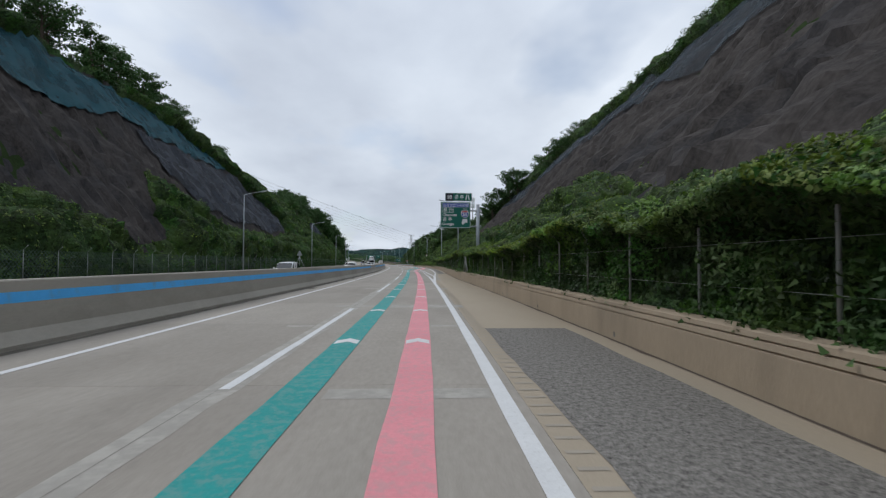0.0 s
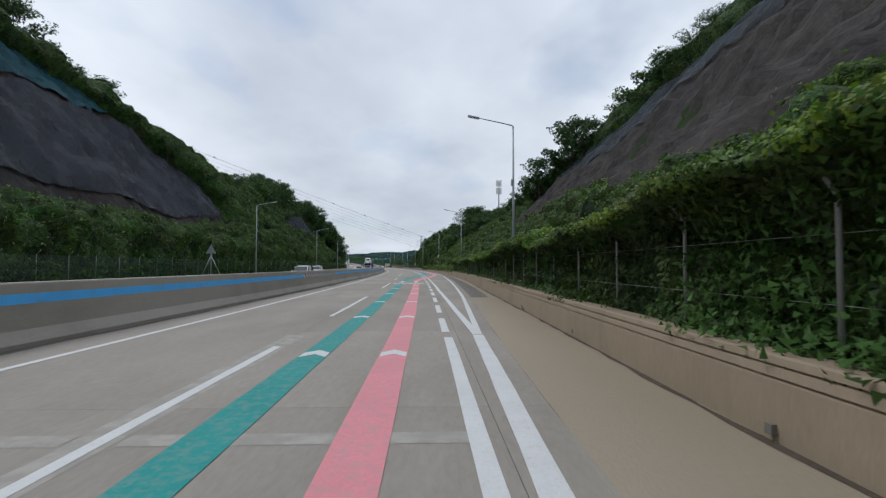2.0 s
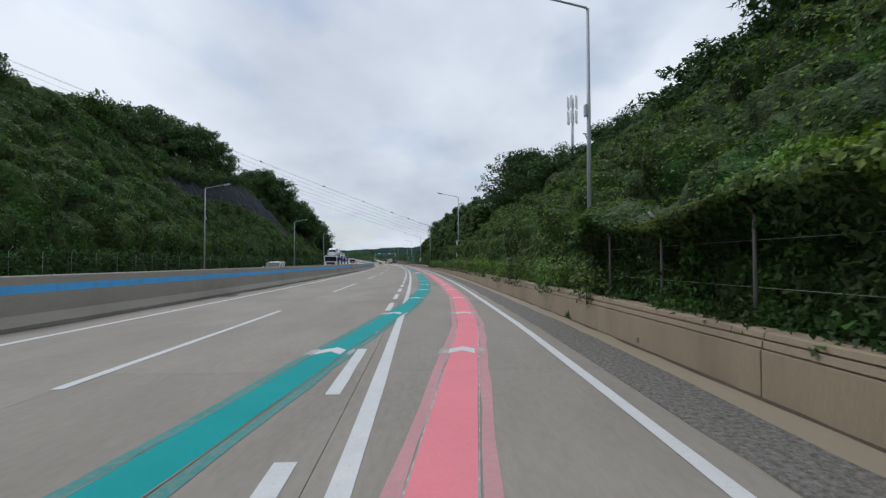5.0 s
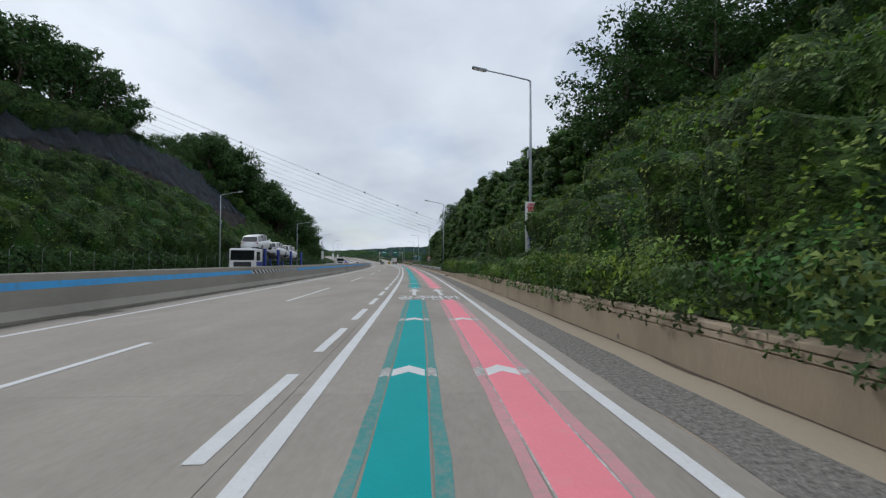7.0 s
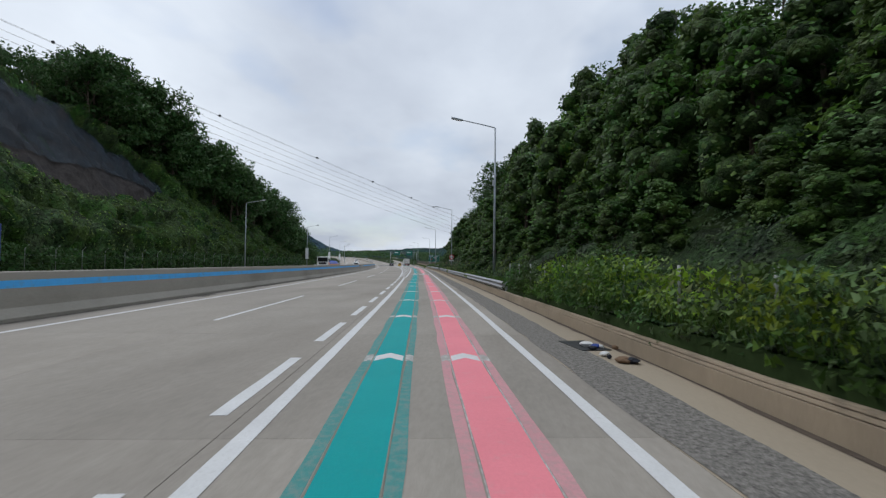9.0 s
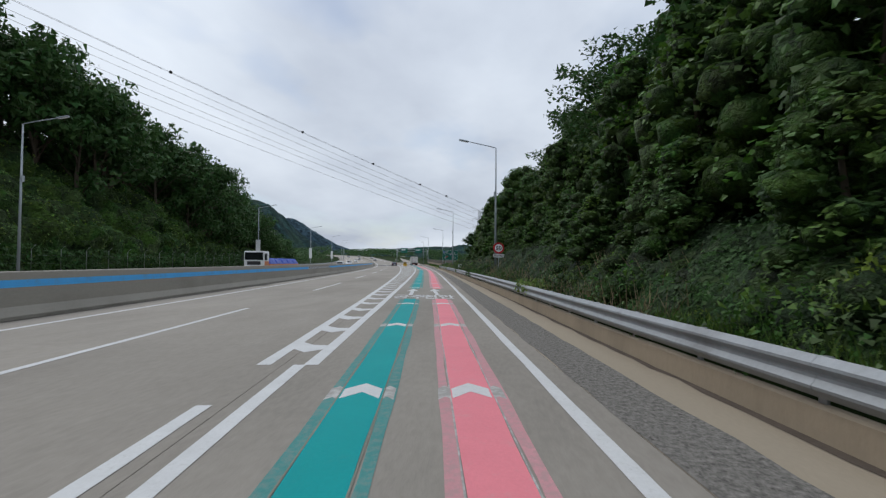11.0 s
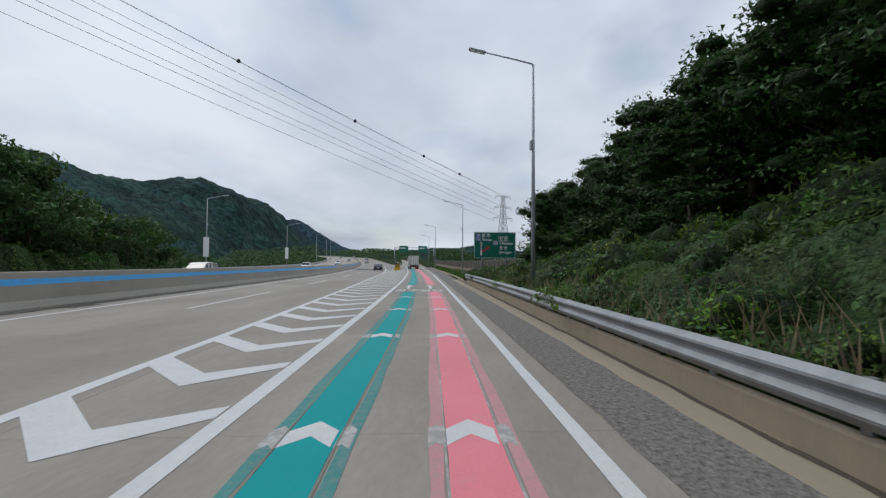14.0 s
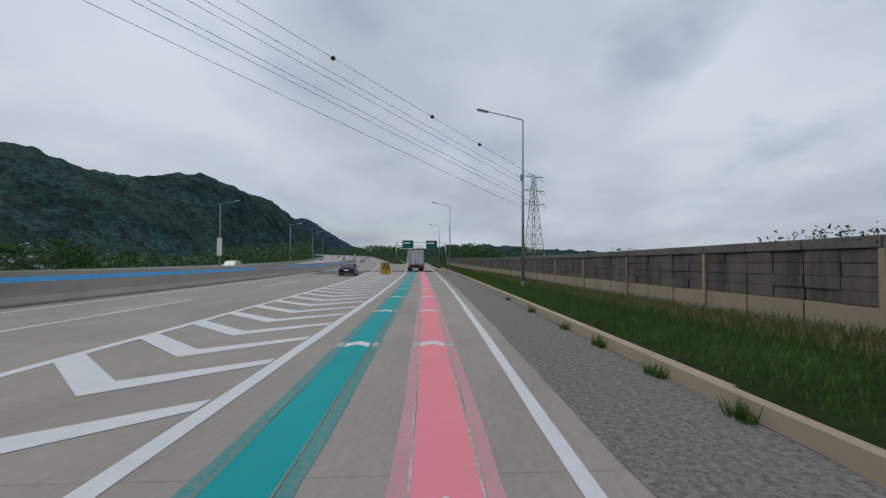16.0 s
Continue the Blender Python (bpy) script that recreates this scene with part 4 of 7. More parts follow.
def slope_growth(name, label, side, n, s0, s1, u0, u1, size, mat, seed, lump=1.0, keep_rock=0.05, tall=0.0, cell=2.2, near=1.0, shell=0.86, flat=0.82, grow=0.045, top=0.0, base=0.55, tri=True):
    """Leaves over a clumped surface on a slope. near above 1 crowds them towards the road; top above 0 keeps the crowns of clumps alone."""
    rs = np.random.RandomState(seed + int(size * 1000))
    s = rs.uniform(s0, s1, n)
    u = u0 + (u1 - u0) * rs.rand(n) ** near
    d = wall_line(s) + u if side > 0 else FENCE_L - u
    z = np.maximum(terrain(s, d), -0.1)
    slope = (terrain(s, d + 0.5) - terrain(s, d - 0.5))
    a = s * KAP
    nr = np.stack([-slope * np.cos(a), -slope * np.sin(a), np.ones(n)], -1)
    nr /= np.linalg.norm(nr, axis=1)[:, None]
    h = growth_height(s, u, u0, lump, tall, cell, seed)
    e = 0.2
    gs = (growth_height(s + e, u, u0, lump, tall, cell, seed) - h) / e
    gu = (growth_height(s, u + e, u0, lump, tall, cell, seed) - h) / e
    ok = ~rock_mask(s, u, side) | (rs.rand(n) < keep_rock)
    thin = 1 - 0.35 * rock_mask(s, u + 0.9, side) - 0.3 * rock_mask(s, u + 2.0, side)
    ok &= rs.rand(n) < 0.12 + 1.5 * domes(s, u, cell, seed, 0.46)
    # Crowns alone: a lighter leaf colour there paints the lit clump tops.
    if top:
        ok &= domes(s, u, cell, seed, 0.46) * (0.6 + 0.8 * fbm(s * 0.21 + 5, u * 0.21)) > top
    edge = np.clip((s - s0) / 5, 0.15, 1) * np.clip((s1 - s) / 5, 0.15, 1) * np.clip((u1 - u) / 2, 0.2, 1)
    h = h * edge * thin
    c = pn(s, d, z) + nr * (h * rs.uniform(shell, 1.04, n) + 0.04)[:, None]
    c[:, 0] -= side * LEAN * h * np.cos(a)
    c[:, 1] -= side * LEAN * h * np.sin(a)
    lean = np.clip(np.hypot(gs, gu), 0, 2.5) / (np.hypot(gs, gu) + 1e-6)
    gs, gu = gs * lean, gu * lean
    nr2 = nr + np.stack([-side * gu * np.cos(a) + gs * np.sin(a), -side * gu * np.sin(a) - gs * np.cos(a), np.zeros(n)], -1)
    nr2 /= np.linalg.norm(nr2, axis=1)[:, None]
    sz = size * (base + grow * (u - u0))
    return tagged(leaf_mesh(name, c[ok], nr2[ok], sz[ok], mat, seed, flat, tri=tri), label, "shrubs", kind="stuff")


def canopy(name, label, side, s0, s1, u0, u1, seed, lump=1.0, tall=0.0, cell=2.2, step=0.2, mat=None):
    """The closed leafy surface of the growth on a slope, in lumps, tufts and sprays."""
    S, U = np.meshgrid(np.arange(s0, s1, step), np.arange(u0, u1, step), indexing="ij")
    D = wall_line(S) + U if side > 0 else FENCE_L - U
    slope = terrain(S, D + 0.5) - terrain(S, D - 0.5)
    A = S * KAP
    N = np.stack([-slope * np.cos(A), -slope * np.sin(A), np.ones_like(S)], -1)
    N /= np.linalg.norm(N, axis=-1)[..., None]
    edge = np.clip((S - s0) / 5, 0, 1) * np.clip((s1 - S) / 5, 0, 1) * np.clip((u1 - U) / 2, 0, 1)
    h = growth_height(S, U, u0, lump, tall, cell, seed) * edge - 0.8 * (1 - edge)
    bare = rock_mask(S, U, side)
    h = np.where(h > 0, h * (1 - 0.35 * rock_mask(S, U + 0.9, side) - 0.3 * rock_mask(S, U + 2.0, side)), h)
    V = pn(S, D, np.maximum(terrain(S, D), -0.1)) + N * (h - np.where(bare, 3.0, 0.0))[..., None]
    # clumps hang out towards the road
    V[..., 0] -= side * LEAN * h * np.cos(A)
    V[..., 1] -= side * LEAN * h * np.sin(A)
    # sprays sway along the slope, so that the sides of the tufts are ragged
    V[..., 0] += (fbm(S * 2.3, U * 2.3 + 9, 2) - 0.5) * step * 1.3
    V[..., 1] += (fbm(S * 2.3 + 40, U * 2.3, 2) - 0.5) * step * 1.3
    a, b = S.shape
    idx = np.arange(a * b).reshape(a, b)
    F = np.stack([idx[:-1, :-1], idx[:-1, 1:], idx[1:, 1:], idx[1:, :-1]], -1).reshape(-1, 4)
    if bare.any():
        F = F[~(bare[:-1, :-1] & bare[1:, :-1] & bare[:-1, 1:] & bare[1:, 1:]).ravel()]
        used, inv = np.unique(F, return_inverse=True)
        V, F = V.reshape(-1, 3)[used], inv.reshape(-1, 4)
    return tagged(arrays(name, V.reshape(-1, 3), F, mat or CANOPY, smooth=True), label, "shrubs", kind="stuff")


canopy("vine_canopy", "lumpy green canopy of vines over the bank", 1, 2, 131, 1.2, 12, 11, 0.58, cell=2.0, step=0.17)
slope_growth("vine_growth", "green vine leaves over the bank", 1, 42000, 2, 130, 1.2, 12, 0.145, LEAF, 11, 0.58, cell=2.0, near=1.5, shell=0.95, tri=False)
# Light-coloured leaves sit on clump tops only, as if lit from above.
slope_growth("vine_growth", "yellow-green lit leaves on the bank's clump tops", 1, 50000, 2, 130, 1.2, 12, 0.13, LEAFLIGHT, 11, 0.59, cell=2.0, near=1.5, shell=0.96, top=0.36, tri=False)
canopy("vine_canopy", "lumpy green canopy of vines and grass over the bank", 1, 126, 203, 0.5, 14, 20, 0.74, cell=2.2, step=0.18)
slope_growth("vine_growth", "green vine and grass leaves over the bank", 1, 34000, 126, 202, 0.5, 14, 0.16, LEAF, 20, 0.74, cell=2.2, near=1.5, shell=0.95, tri=False)
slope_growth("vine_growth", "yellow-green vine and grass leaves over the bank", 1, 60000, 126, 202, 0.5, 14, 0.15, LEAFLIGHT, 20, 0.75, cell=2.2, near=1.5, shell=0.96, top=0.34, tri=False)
# Dark tones at the wood's foot stand in for shade from overhanging trees.
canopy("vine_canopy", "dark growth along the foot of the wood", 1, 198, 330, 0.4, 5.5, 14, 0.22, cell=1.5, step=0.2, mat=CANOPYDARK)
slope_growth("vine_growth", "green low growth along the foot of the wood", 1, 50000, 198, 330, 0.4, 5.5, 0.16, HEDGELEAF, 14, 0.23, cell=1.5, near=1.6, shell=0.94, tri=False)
canopy("vine_canopy", "lumpy green shrub bank along the guardrail", 1, 318, 366, 0.4, 14, 13, 0.32, cell=2.2, step=0.18)
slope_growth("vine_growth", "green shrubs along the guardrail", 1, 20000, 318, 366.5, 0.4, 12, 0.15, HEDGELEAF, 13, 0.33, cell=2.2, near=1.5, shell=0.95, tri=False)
slope_growth("vine_growth", "lighter green leaves on lit clump tops along the guardrail", 1, 20000, 318, 366, 0.4, 12, 0.13, LEAF, 13, 0.34, cell=2.2, near=1.5, shell=0.96, top=0.36, tri=False)
canopy("slope_canopy", "dark green shrubs on the upper slope", 1, 2, 232, 11, 40, 15, 0.6, 3.0, 3.0, 0.55, CANOPYFAR)
slope_growth("slope_shrubs", "dark green shrub leaves on the upper slope", 1, 26000, 2, 232, 11, 40, 0.3, LEAF, 15, 0.6, 0.0, 3.0, 3.0, grow=0.01, base=0.85)
canopy("slope_canopy", "dense green growth on the far cut slope", -1, 22, 385, 0.5, 30, 16, 0.75, 2.5, 2.6, 0.38, CANOPYFAR)
slope_growth("slope_shrubs", "green shrub leaves on the far cut slope", -1, 60000, 22, 385, 0.5, 26, 0.25, LEAF, 16, 0.75, 0.0, 2.5, 2.6, shell=0.94, grow=0.01, base=0.85)
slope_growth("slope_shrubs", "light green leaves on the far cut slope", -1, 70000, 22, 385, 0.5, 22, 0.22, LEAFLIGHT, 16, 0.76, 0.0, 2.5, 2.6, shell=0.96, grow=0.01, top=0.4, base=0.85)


# ---- trees ----
def build_tree(kind, seed):
    rs = np.random.RandomState(seed)
    rnd = random.Random(seed)
    height = {"round": 9.0, "oak": 13.0, "tall": 11.5, "pine": 10.5, "bush": 5.0, "leafy": 8.5, "darkpine": 11.0}[kind]
    ob = tagged(new({"pine": "pine_tree", "darkpine": "pine_tree", "bush": "small_tree"}.get(kind, "broadleaf_tree")), {"round": "dark green broadleaf tree with a rounded uneven crown", "tall": "tall dark green broadleaf tree with open branches", "oak": "large dark green broadleaf tree with a full crown",
                "pine": "dark pine with tiered open branches", "bush": "low bushy green tree", "leafy": "dense dark green tree with fine leaves", "darkpine": "dense blackish green pine with drooping needle clumps"}[kind], "tree", group="trees on the slopes")
    bm = bmesh.new()
    lean = Vector((rnd.uniform(-0.06, 0.06), rnd.uniform(-0.06, 0.06), 1))
    ps = [Vector((0, 0, -0.6)) + lean * height * k * 0.92 + Vector((rnd.uniform(-0.12, 0.12), rnd.uniform(-0.12, 0.12), 0)) * (k > 0) for k in (0, 0.2, 0.4, 0.6, 0.8, 1.0)]
    r0 = height * 0.017
    tube(bm, ps, [r0 * (1.25 - k) for k in (0, 0.2, 0.4, 0.6, 0.8, 1.08)], 7)
    tips = []
    limbs = {"round": 15, "oak": 25, "tall": 17, "pine": 20, "bush": 12, "leafy": 24, "darkpine": 28}[kind]
    for i in range(limbs):
        k = rnd.uniform(0.14 if kind != "bush" else 0.05, 0.98)
        base = ps[0].lerp(ps[-1], k)
        az = i * 2.4 + rnd.uniform(-0.4, 0.4)
        if kind in ("pine", "darkpine"):
            ln, rise = height * 0.30 * (1.15 - k) + 0.5, 0.12
        else:
            ln, rise = height * (0.34 * math.sin(math.pi * (0.18 + 0.75 * k)) + 0.05), 0.45 + 0.5 * k
        if kind == "bush":
            ln *= 1.25
        end = base + Vector((math.cos(az) * ln, math.sin(az) * ln, rise * ln))
        mid = base.lerp(end, 0.5) + Vector((0, 0, 0.12 * ln))
        tube(bm, [base, mid, end], [r0 * 0.42 * (1.2 - k), r0 * 0.28 * (1.2 - k), 0.015], 4, cap=False)
        tips += [(end, ln), (mid.lerp(end, 0.45), ln), (mid, ln * 0.8)]
    tips += [(ps[-1], 1.2), (ps[-2], 1.2)]
    part("trunk", bm, BARK, ob)
    cs, nm = [], []
    core = bmesh.new()
    per = {"round": 40, "oak": 44, "tall": 38, "pine": 40, "bush": 46, "leafy": 104, "darkpine": 84}[kind]
    for c, ln in tips:
        r = {"round": 0.95, "oak": 1.05, "tall": 0.9, "pine": 0.85, "bush": 0.75, "leafy": 0.85, "darkpine": 0.8}[kind] * rnd.uniform(0.7, 1.25)
        v = rs.normal(0, 1, (per, 3))
        v /= np.linalg.norm(v, axis=1)[:, None]
        rad = r * rs.uniform(0.35, 1.0, (per, 1)) ** 0.6
        p = v * rad * np.array([1.15, 1.15, 0.45 if "pine" in kind else 0.75]) + np.array(c)
        # Dark balls close the crown and stand in for its shaded inside.
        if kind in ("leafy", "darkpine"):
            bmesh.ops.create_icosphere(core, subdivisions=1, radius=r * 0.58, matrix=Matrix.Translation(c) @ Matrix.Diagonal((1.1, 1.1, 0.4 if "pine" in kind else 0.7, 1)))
        cs.append(p)
        nm.append(v * 0.6 + np.array([0, 0, 0.8]))
    cs, nm = np.concatenate(cs), np.concatenate(nm)
    nm /= np.linalg.norm(nm, axis=1)[:, None]
    sz = {"round": 0.41, "oak": 0.36, "tall": 0.395, "pine": 0.34, "bush": 0.30, "leafy": 0.175, "darkpine": 0.17}[kind]
    leaf_mesh("crown", cs, nm, np.full(len(cs), sz), LEAFDARK if kind != "bush" else LEAF, seed, 0.5, ob)
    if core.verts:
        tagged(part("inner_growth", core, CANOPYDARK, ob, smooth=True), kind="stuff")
    return ob


def build_draped(seed):
    """A young tree buried in climbing vines: a ragged column of overlapping lobes, ten metres high."""
    rs = np.random.RandomState(seed)
    rnd = random.Random(seed)
    ob = tagged(new("vine_tree"), "tree buried under a hanging curtain of broad green vine leaves", "tree", group="trees on the slopes")
    bm = bmesh.new()
    tube(bm, [(0, 0, -0.8), (0.1, 0.05, 3), (-0.1, 0.1, 6), (0.05, 0, 8.6)], [0.16, 0.13, 0.09, 0.03], 7)
    part("trunk", bm, BARK, ob)
    lobes = []
    for i in range(32):
        k = (i + rnd.random()) / 32
        z = 0.3 + 9.0 * k
        az = i * 2.4 + rnd.uniform(-0.5, 0.5)
        rr = 1.75 * math.sqrt(max(0.0, 1 - (k ** 1.7))) * rnd.uniform(0.6, 1.15)
        lobes.append((np.array([math.cos(az) * rr, math.sin(az) * rr, z]), rnd.uniform(0.75, 1.25) * (1.0 - 0.3 * k)))
    core = bmesh.new()
    cs, nm = [], []
    for i, (c, r) in enumerate(lobes):
        bmesh.ops.create_icosphere(core, subdivisions=1, radius=r * 0.88, matrix=Matrix.Translation(c.tolist()))
        v = rs.normal(0, 1, (56, 3))
        v[:, 2] = v[:, 2] * 0.9 + 0.25
        v /= np.linalg.norm(v, axis=1)[:, None]
        p = c + v * (r * rs.uniform(0.88, 1.14, (56, 1))) * np.array([1, 1, 0.9])
        keep = np.ones(56, bool)
        for j, (c2, r2) in enumerate(lobes):
            if j != i:
                keep &= np.linalg.norm(p - c2, axis=1) > r2 * 0.85
        cs.append(p[keep])
        nm.append((v * 0.75 + np.array([0, 0, 0.55]))[keep])
    part("inner_growth", core, CANOPY, ob, smooth=True)
    cs, nm = np.concatenate(cs), np.concatenate(nm)
    nm /= np.linalg.norm(nm, axis=1)[:, None]
    leaf_mesh("foliage", cs, nm, np.full(len(cs), 0.26), LEAFVINE, seed, 0.68, ob, tri=False)
    return ob


TREES = {"oak": [build_tree("oak", 11), build_tree("oak", 12)], "round": [build_tree("round", 1), build_tree("round", 2)], "tall": [build_tree("tall", 3), build_tree("tall", 4)], "pine": [build_tree("pine", 5), build_tree("pine", 6)],
         "bush": [build_tree("bush", 7), build_tree("bush", 8)], "leafy": [build_tree("leafy", 9), build_tree("leafy", 10)], "darkpine": [build_tree("darkpine", 13), build_tree("darkpine", 14)],
         "draped": [build_draped(k) for k in (201, 202, 203, 205)]}
USED = set()
TREE_RND = random.Random(21)


def plant(kind, s, d, scale=1.0, sink=0.3):
    src = TREE_RND.choice(TREES[kind])
    m = at(s, d, float(terrain(s, d)) - sink, TREE_RND.uniform(0, 360))
    k = scale * TREE_RND.uniform(0.85, 1.15)
    ob = src if src.name not in USED else None
    if ob is None:
        ob = copy_thing(src, m)
    else:
        USED.add(src.name)
        ob.matrix_basis = m
    ob.scale = (k * TREE_RND.uniform(0.9, 1.1), k * TREE_RND.uniform(0.9, 1.1), k)


def row(kinds, s0, s1, step, side, u0, u1, scale=1.0):
    s = s0
    while s < s1:
        u = TREE_RND.uniform(u0, u1)
        d = float(wall_line(s)) + u if side > 0 else FENCE_L - u
        plant(TREE_RND.choice(kinds), s, d, scale)
        s += step * TREE_RND.uniform(0.6, 1.4)


TREE_TOP = {o.name: max(max(v.co.z for v in c.data.vertices) for c in o.children) for k in TREES.values() for o in k}


def stand(kinds, s0, s1, step, side, u0, u1, tops, low=0.8, slim=1.0, sink=0.3):
    """Trees over a stretch, grown to the height above the road that tops gives along it."""
    s = s0
    while s < s1:
        u = TREE_RND.uniform(u0, u1)
        if side > 0 and 276 < s < 292 and u < 8:
            u += 0.9  # the wood stands back behind the speed sign
        d = float(wall_line(s)) + u if side > 0 else FENCE_L - u
        g = float(terrain(s, d)) - sink
        src = TREE_RND.choice(TREES[TREE_RND.choice(kinds)])
        k = max(0.25, (float(np.interp(s, *tops)) - g) * TREE_RND.uniform(low, 1.04) / TREE_TOP[src.name])
        m = at(s, d, g, TREE_RND.uniform(0, 360))
        if src.name in USED:
            ob = copy_thing(src, m)
        else:
            USED.add(src.name)
            ob, ob.matrix_basis = src, m
        w = k ** 0.7 * slim
        ob.scale = (w * TREE_RND.uniform(0.9, 1.15), w * TREE_RND.uniform(0.9, 1.15), k)
        s += step * TREE_RND.uniform(0.65, 1.35)


# crest of the right-hand cut
stand(["bush"], 20, 118, 1.9, 1, 35, 39, ([20, 80, 97, 110, 118], [40.5, 36, 35.2, 34.5, 31]))
stand(["bush"], 60, 112, 2.6, 1, 32, 35, ([60, 80, 97, 112], [34, 33, 32.5, 31]))
stand(["round", "oak", "bush"], 100, 126, 2.6, 1, 27, 33, ([100, 110, 118, 126], [34, 32.5, 28.5, 27.5]))
stand(["round", "oak"], 121, 134, 2.0, 1, 20, 24.5, ([120, 127, 134], [27.5, 26.2, 22.5]))
stand(["round", "round", "bush"], 129, 142, 2.0, 1, 14.5, 18.5, ([128, 133, 138, 142], [23.5, 21, 17.5, 16]))
stand(["round", "oak", "round"], 139, 183, 2.6, 1, 14, 18, ([139, 150, 165, 174, 180, 183], [16.4, 15.8, 17, 17.6, 18.6, 18]))
stand(["oak", "round"], 174, 208, 2.4, 1, 12, 16, ([174, 180, 185, 190, 198, 204, 208], [16.5, 15.5, 16, 20, 21.5, 17, 14]))
stand(["round", "oak"], 184, 212, 3.2, 1, 15, 20, ([184, 190, 196, 204, 212], [18, 20, 22, 18, 15]))
stand(["draped", "bush"], 172, 198, 2.8, 1, 10.2, 11.8, ([172, 198], [10, 12]), 0.75)
# wood hung with vines beside the low wall and the guardrail
stand(["draped"], 194, 228, 2.8, 1, 6.6, 8.8, ([194, 202, 210, 222, 228], [12, 13.2, 10.8, 11.2, 14]), 0.82)
stand(["draped"], 195, 324, 2.9, 1, 4.6, 6.4, ([195, 201, 210, 220, 228, 262, 290, 305, 313, 324], [7.5, 9.5, 8.3, 8.6, 11.4, 11.4, 10.6, 10.4, 10, 8]), 0.8)
stand(["draped"], 196, 322, 2.9, 1, 2.6, 4.2, ([196, 214, 260, 270, 284, 287, 291, 293, 322], [4.8, 5, 6, 5.6, 5.2, 3, 3, 5, 5]), 0.6)
stand(["draped"], 224, 262, 2.7, 1, 7.5, 10.5, ([224, 230, 236, 256, 262], [12.5, 14.8, 16.6, 16.6, 16]), 0.82)
stand(["draped", "oak", "draped"], 262, 322, 2.8, 1, 7.5, 10.5, ([262, 270, 290, 300, 312, 322], [16.4, 16, 14.6, 13.8, 13, 12]), 0.85)
stand(["oak", "tall", "pine"], 228, 322, 4.2, 1, 11, 15, ([228, 244, 270, 300, 322], [17, 20.5, 18.8, 17.2, 15.8]), 0.85)
stand(["darkpine", "leafy"], 319, 346, 2.0, 1, 8, 11, ([318, 330, 338, 346], [12.4, 11.6, 10.4, 9.8]), 0.85, 1.1)
stand(["darkpine", "leafy"], 320, 352, 2.2, 1, 11.5, 15, ([320, 332, 340, 352], [16, 14.4, 13, 11.6]), 0.85, 1.1)
stand(["leafy", "darkpine", "leafy"], 345, 374, 2.0, 1, 11.8, 15, ([345, 355, 362, 370, 375, 379], [11, 12, 12.6, 12.8, 11.8, 9.6]), 0.85, 1.0)
stand(["bush", "leafy"], 330, 367, 2.4, 1, 10.8, 13, ([330, 350, 367], [7, 6.2, 5.6]), 0.8, 1.2)
stand(["darkpine", "oak"], 322, 362, 3.0, 1, 15, 21, ([322, 340, 362], [19, 16, 14]), 0.85, 1.1)
for s, d, k in ((366.8, 23.6, 0.9), (368.5, 22.6, 0.95), (373.5, 25.5, 0.95), (368, 25, 1.0)):
    plant("leafy", s, d, k)
for s, d, k in ((371.5, 20.6, 0.9), (373.8, 22.6, 1.0), (370, 23, 1.1)):
    plant("bush", s, d, k)
# crest and shoulder of the left-hand cut
stand(["round", "tall", "pine", "round"], 44, 120, 3.6, -1, 24, 28.5, ([44, 98, 110, 120], [40.5, 39.5, 38, 33.5]))
stand(["round", "tall"], 118, 132, 2.6, -1, 21, 25, ([118, 126, 132], [32.5, 30.5, 27]))
stand(["bush", "bush", "round"], 128, 196, 2.8, -1, 15, 24, ([128, 137, 149, 160, 196], [25.5, 24, 23.8, 25, 27]), 0.6)
stand(["round", "tall", "round"], 190, 250, 2.3, -1, 20, 26.5, ([190, 205, 218, 227, 246, 250], [28, 31.5, 34.5, 35.5, 34.5, 33]), 0.84)
stand(["pine", "tall"], 246, 274, 4.2, -1, 18.5, 23, ([246, 255, 274], [31, 27.5, 28]), 0.7, 0.7)
stand(["round", "tall", "round"], 274, 302, 1.9, -1, 15, 20, ([274, 281, 288, 302], [31, 33.6, 33.5, 29.5]), 0.86)
stand(["round", "tall"], 276, 310, 3.0, -1, 22, 30, ([276, 290, 310], [33, 35, 33]), 0.85)
stand(["round", "tall"], 290, 322, 2.2, -1, 10, 15, ([290, 302, 322], [28.8, 27.5, 24]), 0.86)
stand(["round", "tall", "round"], 308, 342, 2.2, -1, 6.5, 11, ([308, 320, 337, 342], [24.5, 23, 20.5, 18]), 0.86)
stand(["round", "tall"], 318, 356, 2.6, -1, 12, 20, ([318, 340, 356], [25, 21, 16]), 0.85)
stand(["oak", "round"], 330, 372, 2.3, -1, 4.5, 8.5, ([330, 337, 342, 353, 359, 369, 372], [20.5, 20, 18.4, 17.4, 16, 13, 12.5]), 0.84)
stand(["oak", "pine", "round"], 352, 376, 2.8, -1, 9, 14, ([352, 360, 376], [18.5, 16.5, 13.5]), 0.84)
stand(["round", "oak", "bush"], 372, 402, 2.2, -1, 4.5, 10, ([372, 376, 384, 400], [12.4, 11.6, 10.2, 7.4]), 0.8)
stand(["bush", "bush", "round"], 292, 330, 3.4, -1, 2.5, 5, ([292, 330], [6, 8]), 0.7)
row(["bush", "round"], 402, 470, 3.6, -1, 5, 30, 0.55)
row(["round", "bush"], 380, 540, 6.0, -1, 30, 80, 0.8)

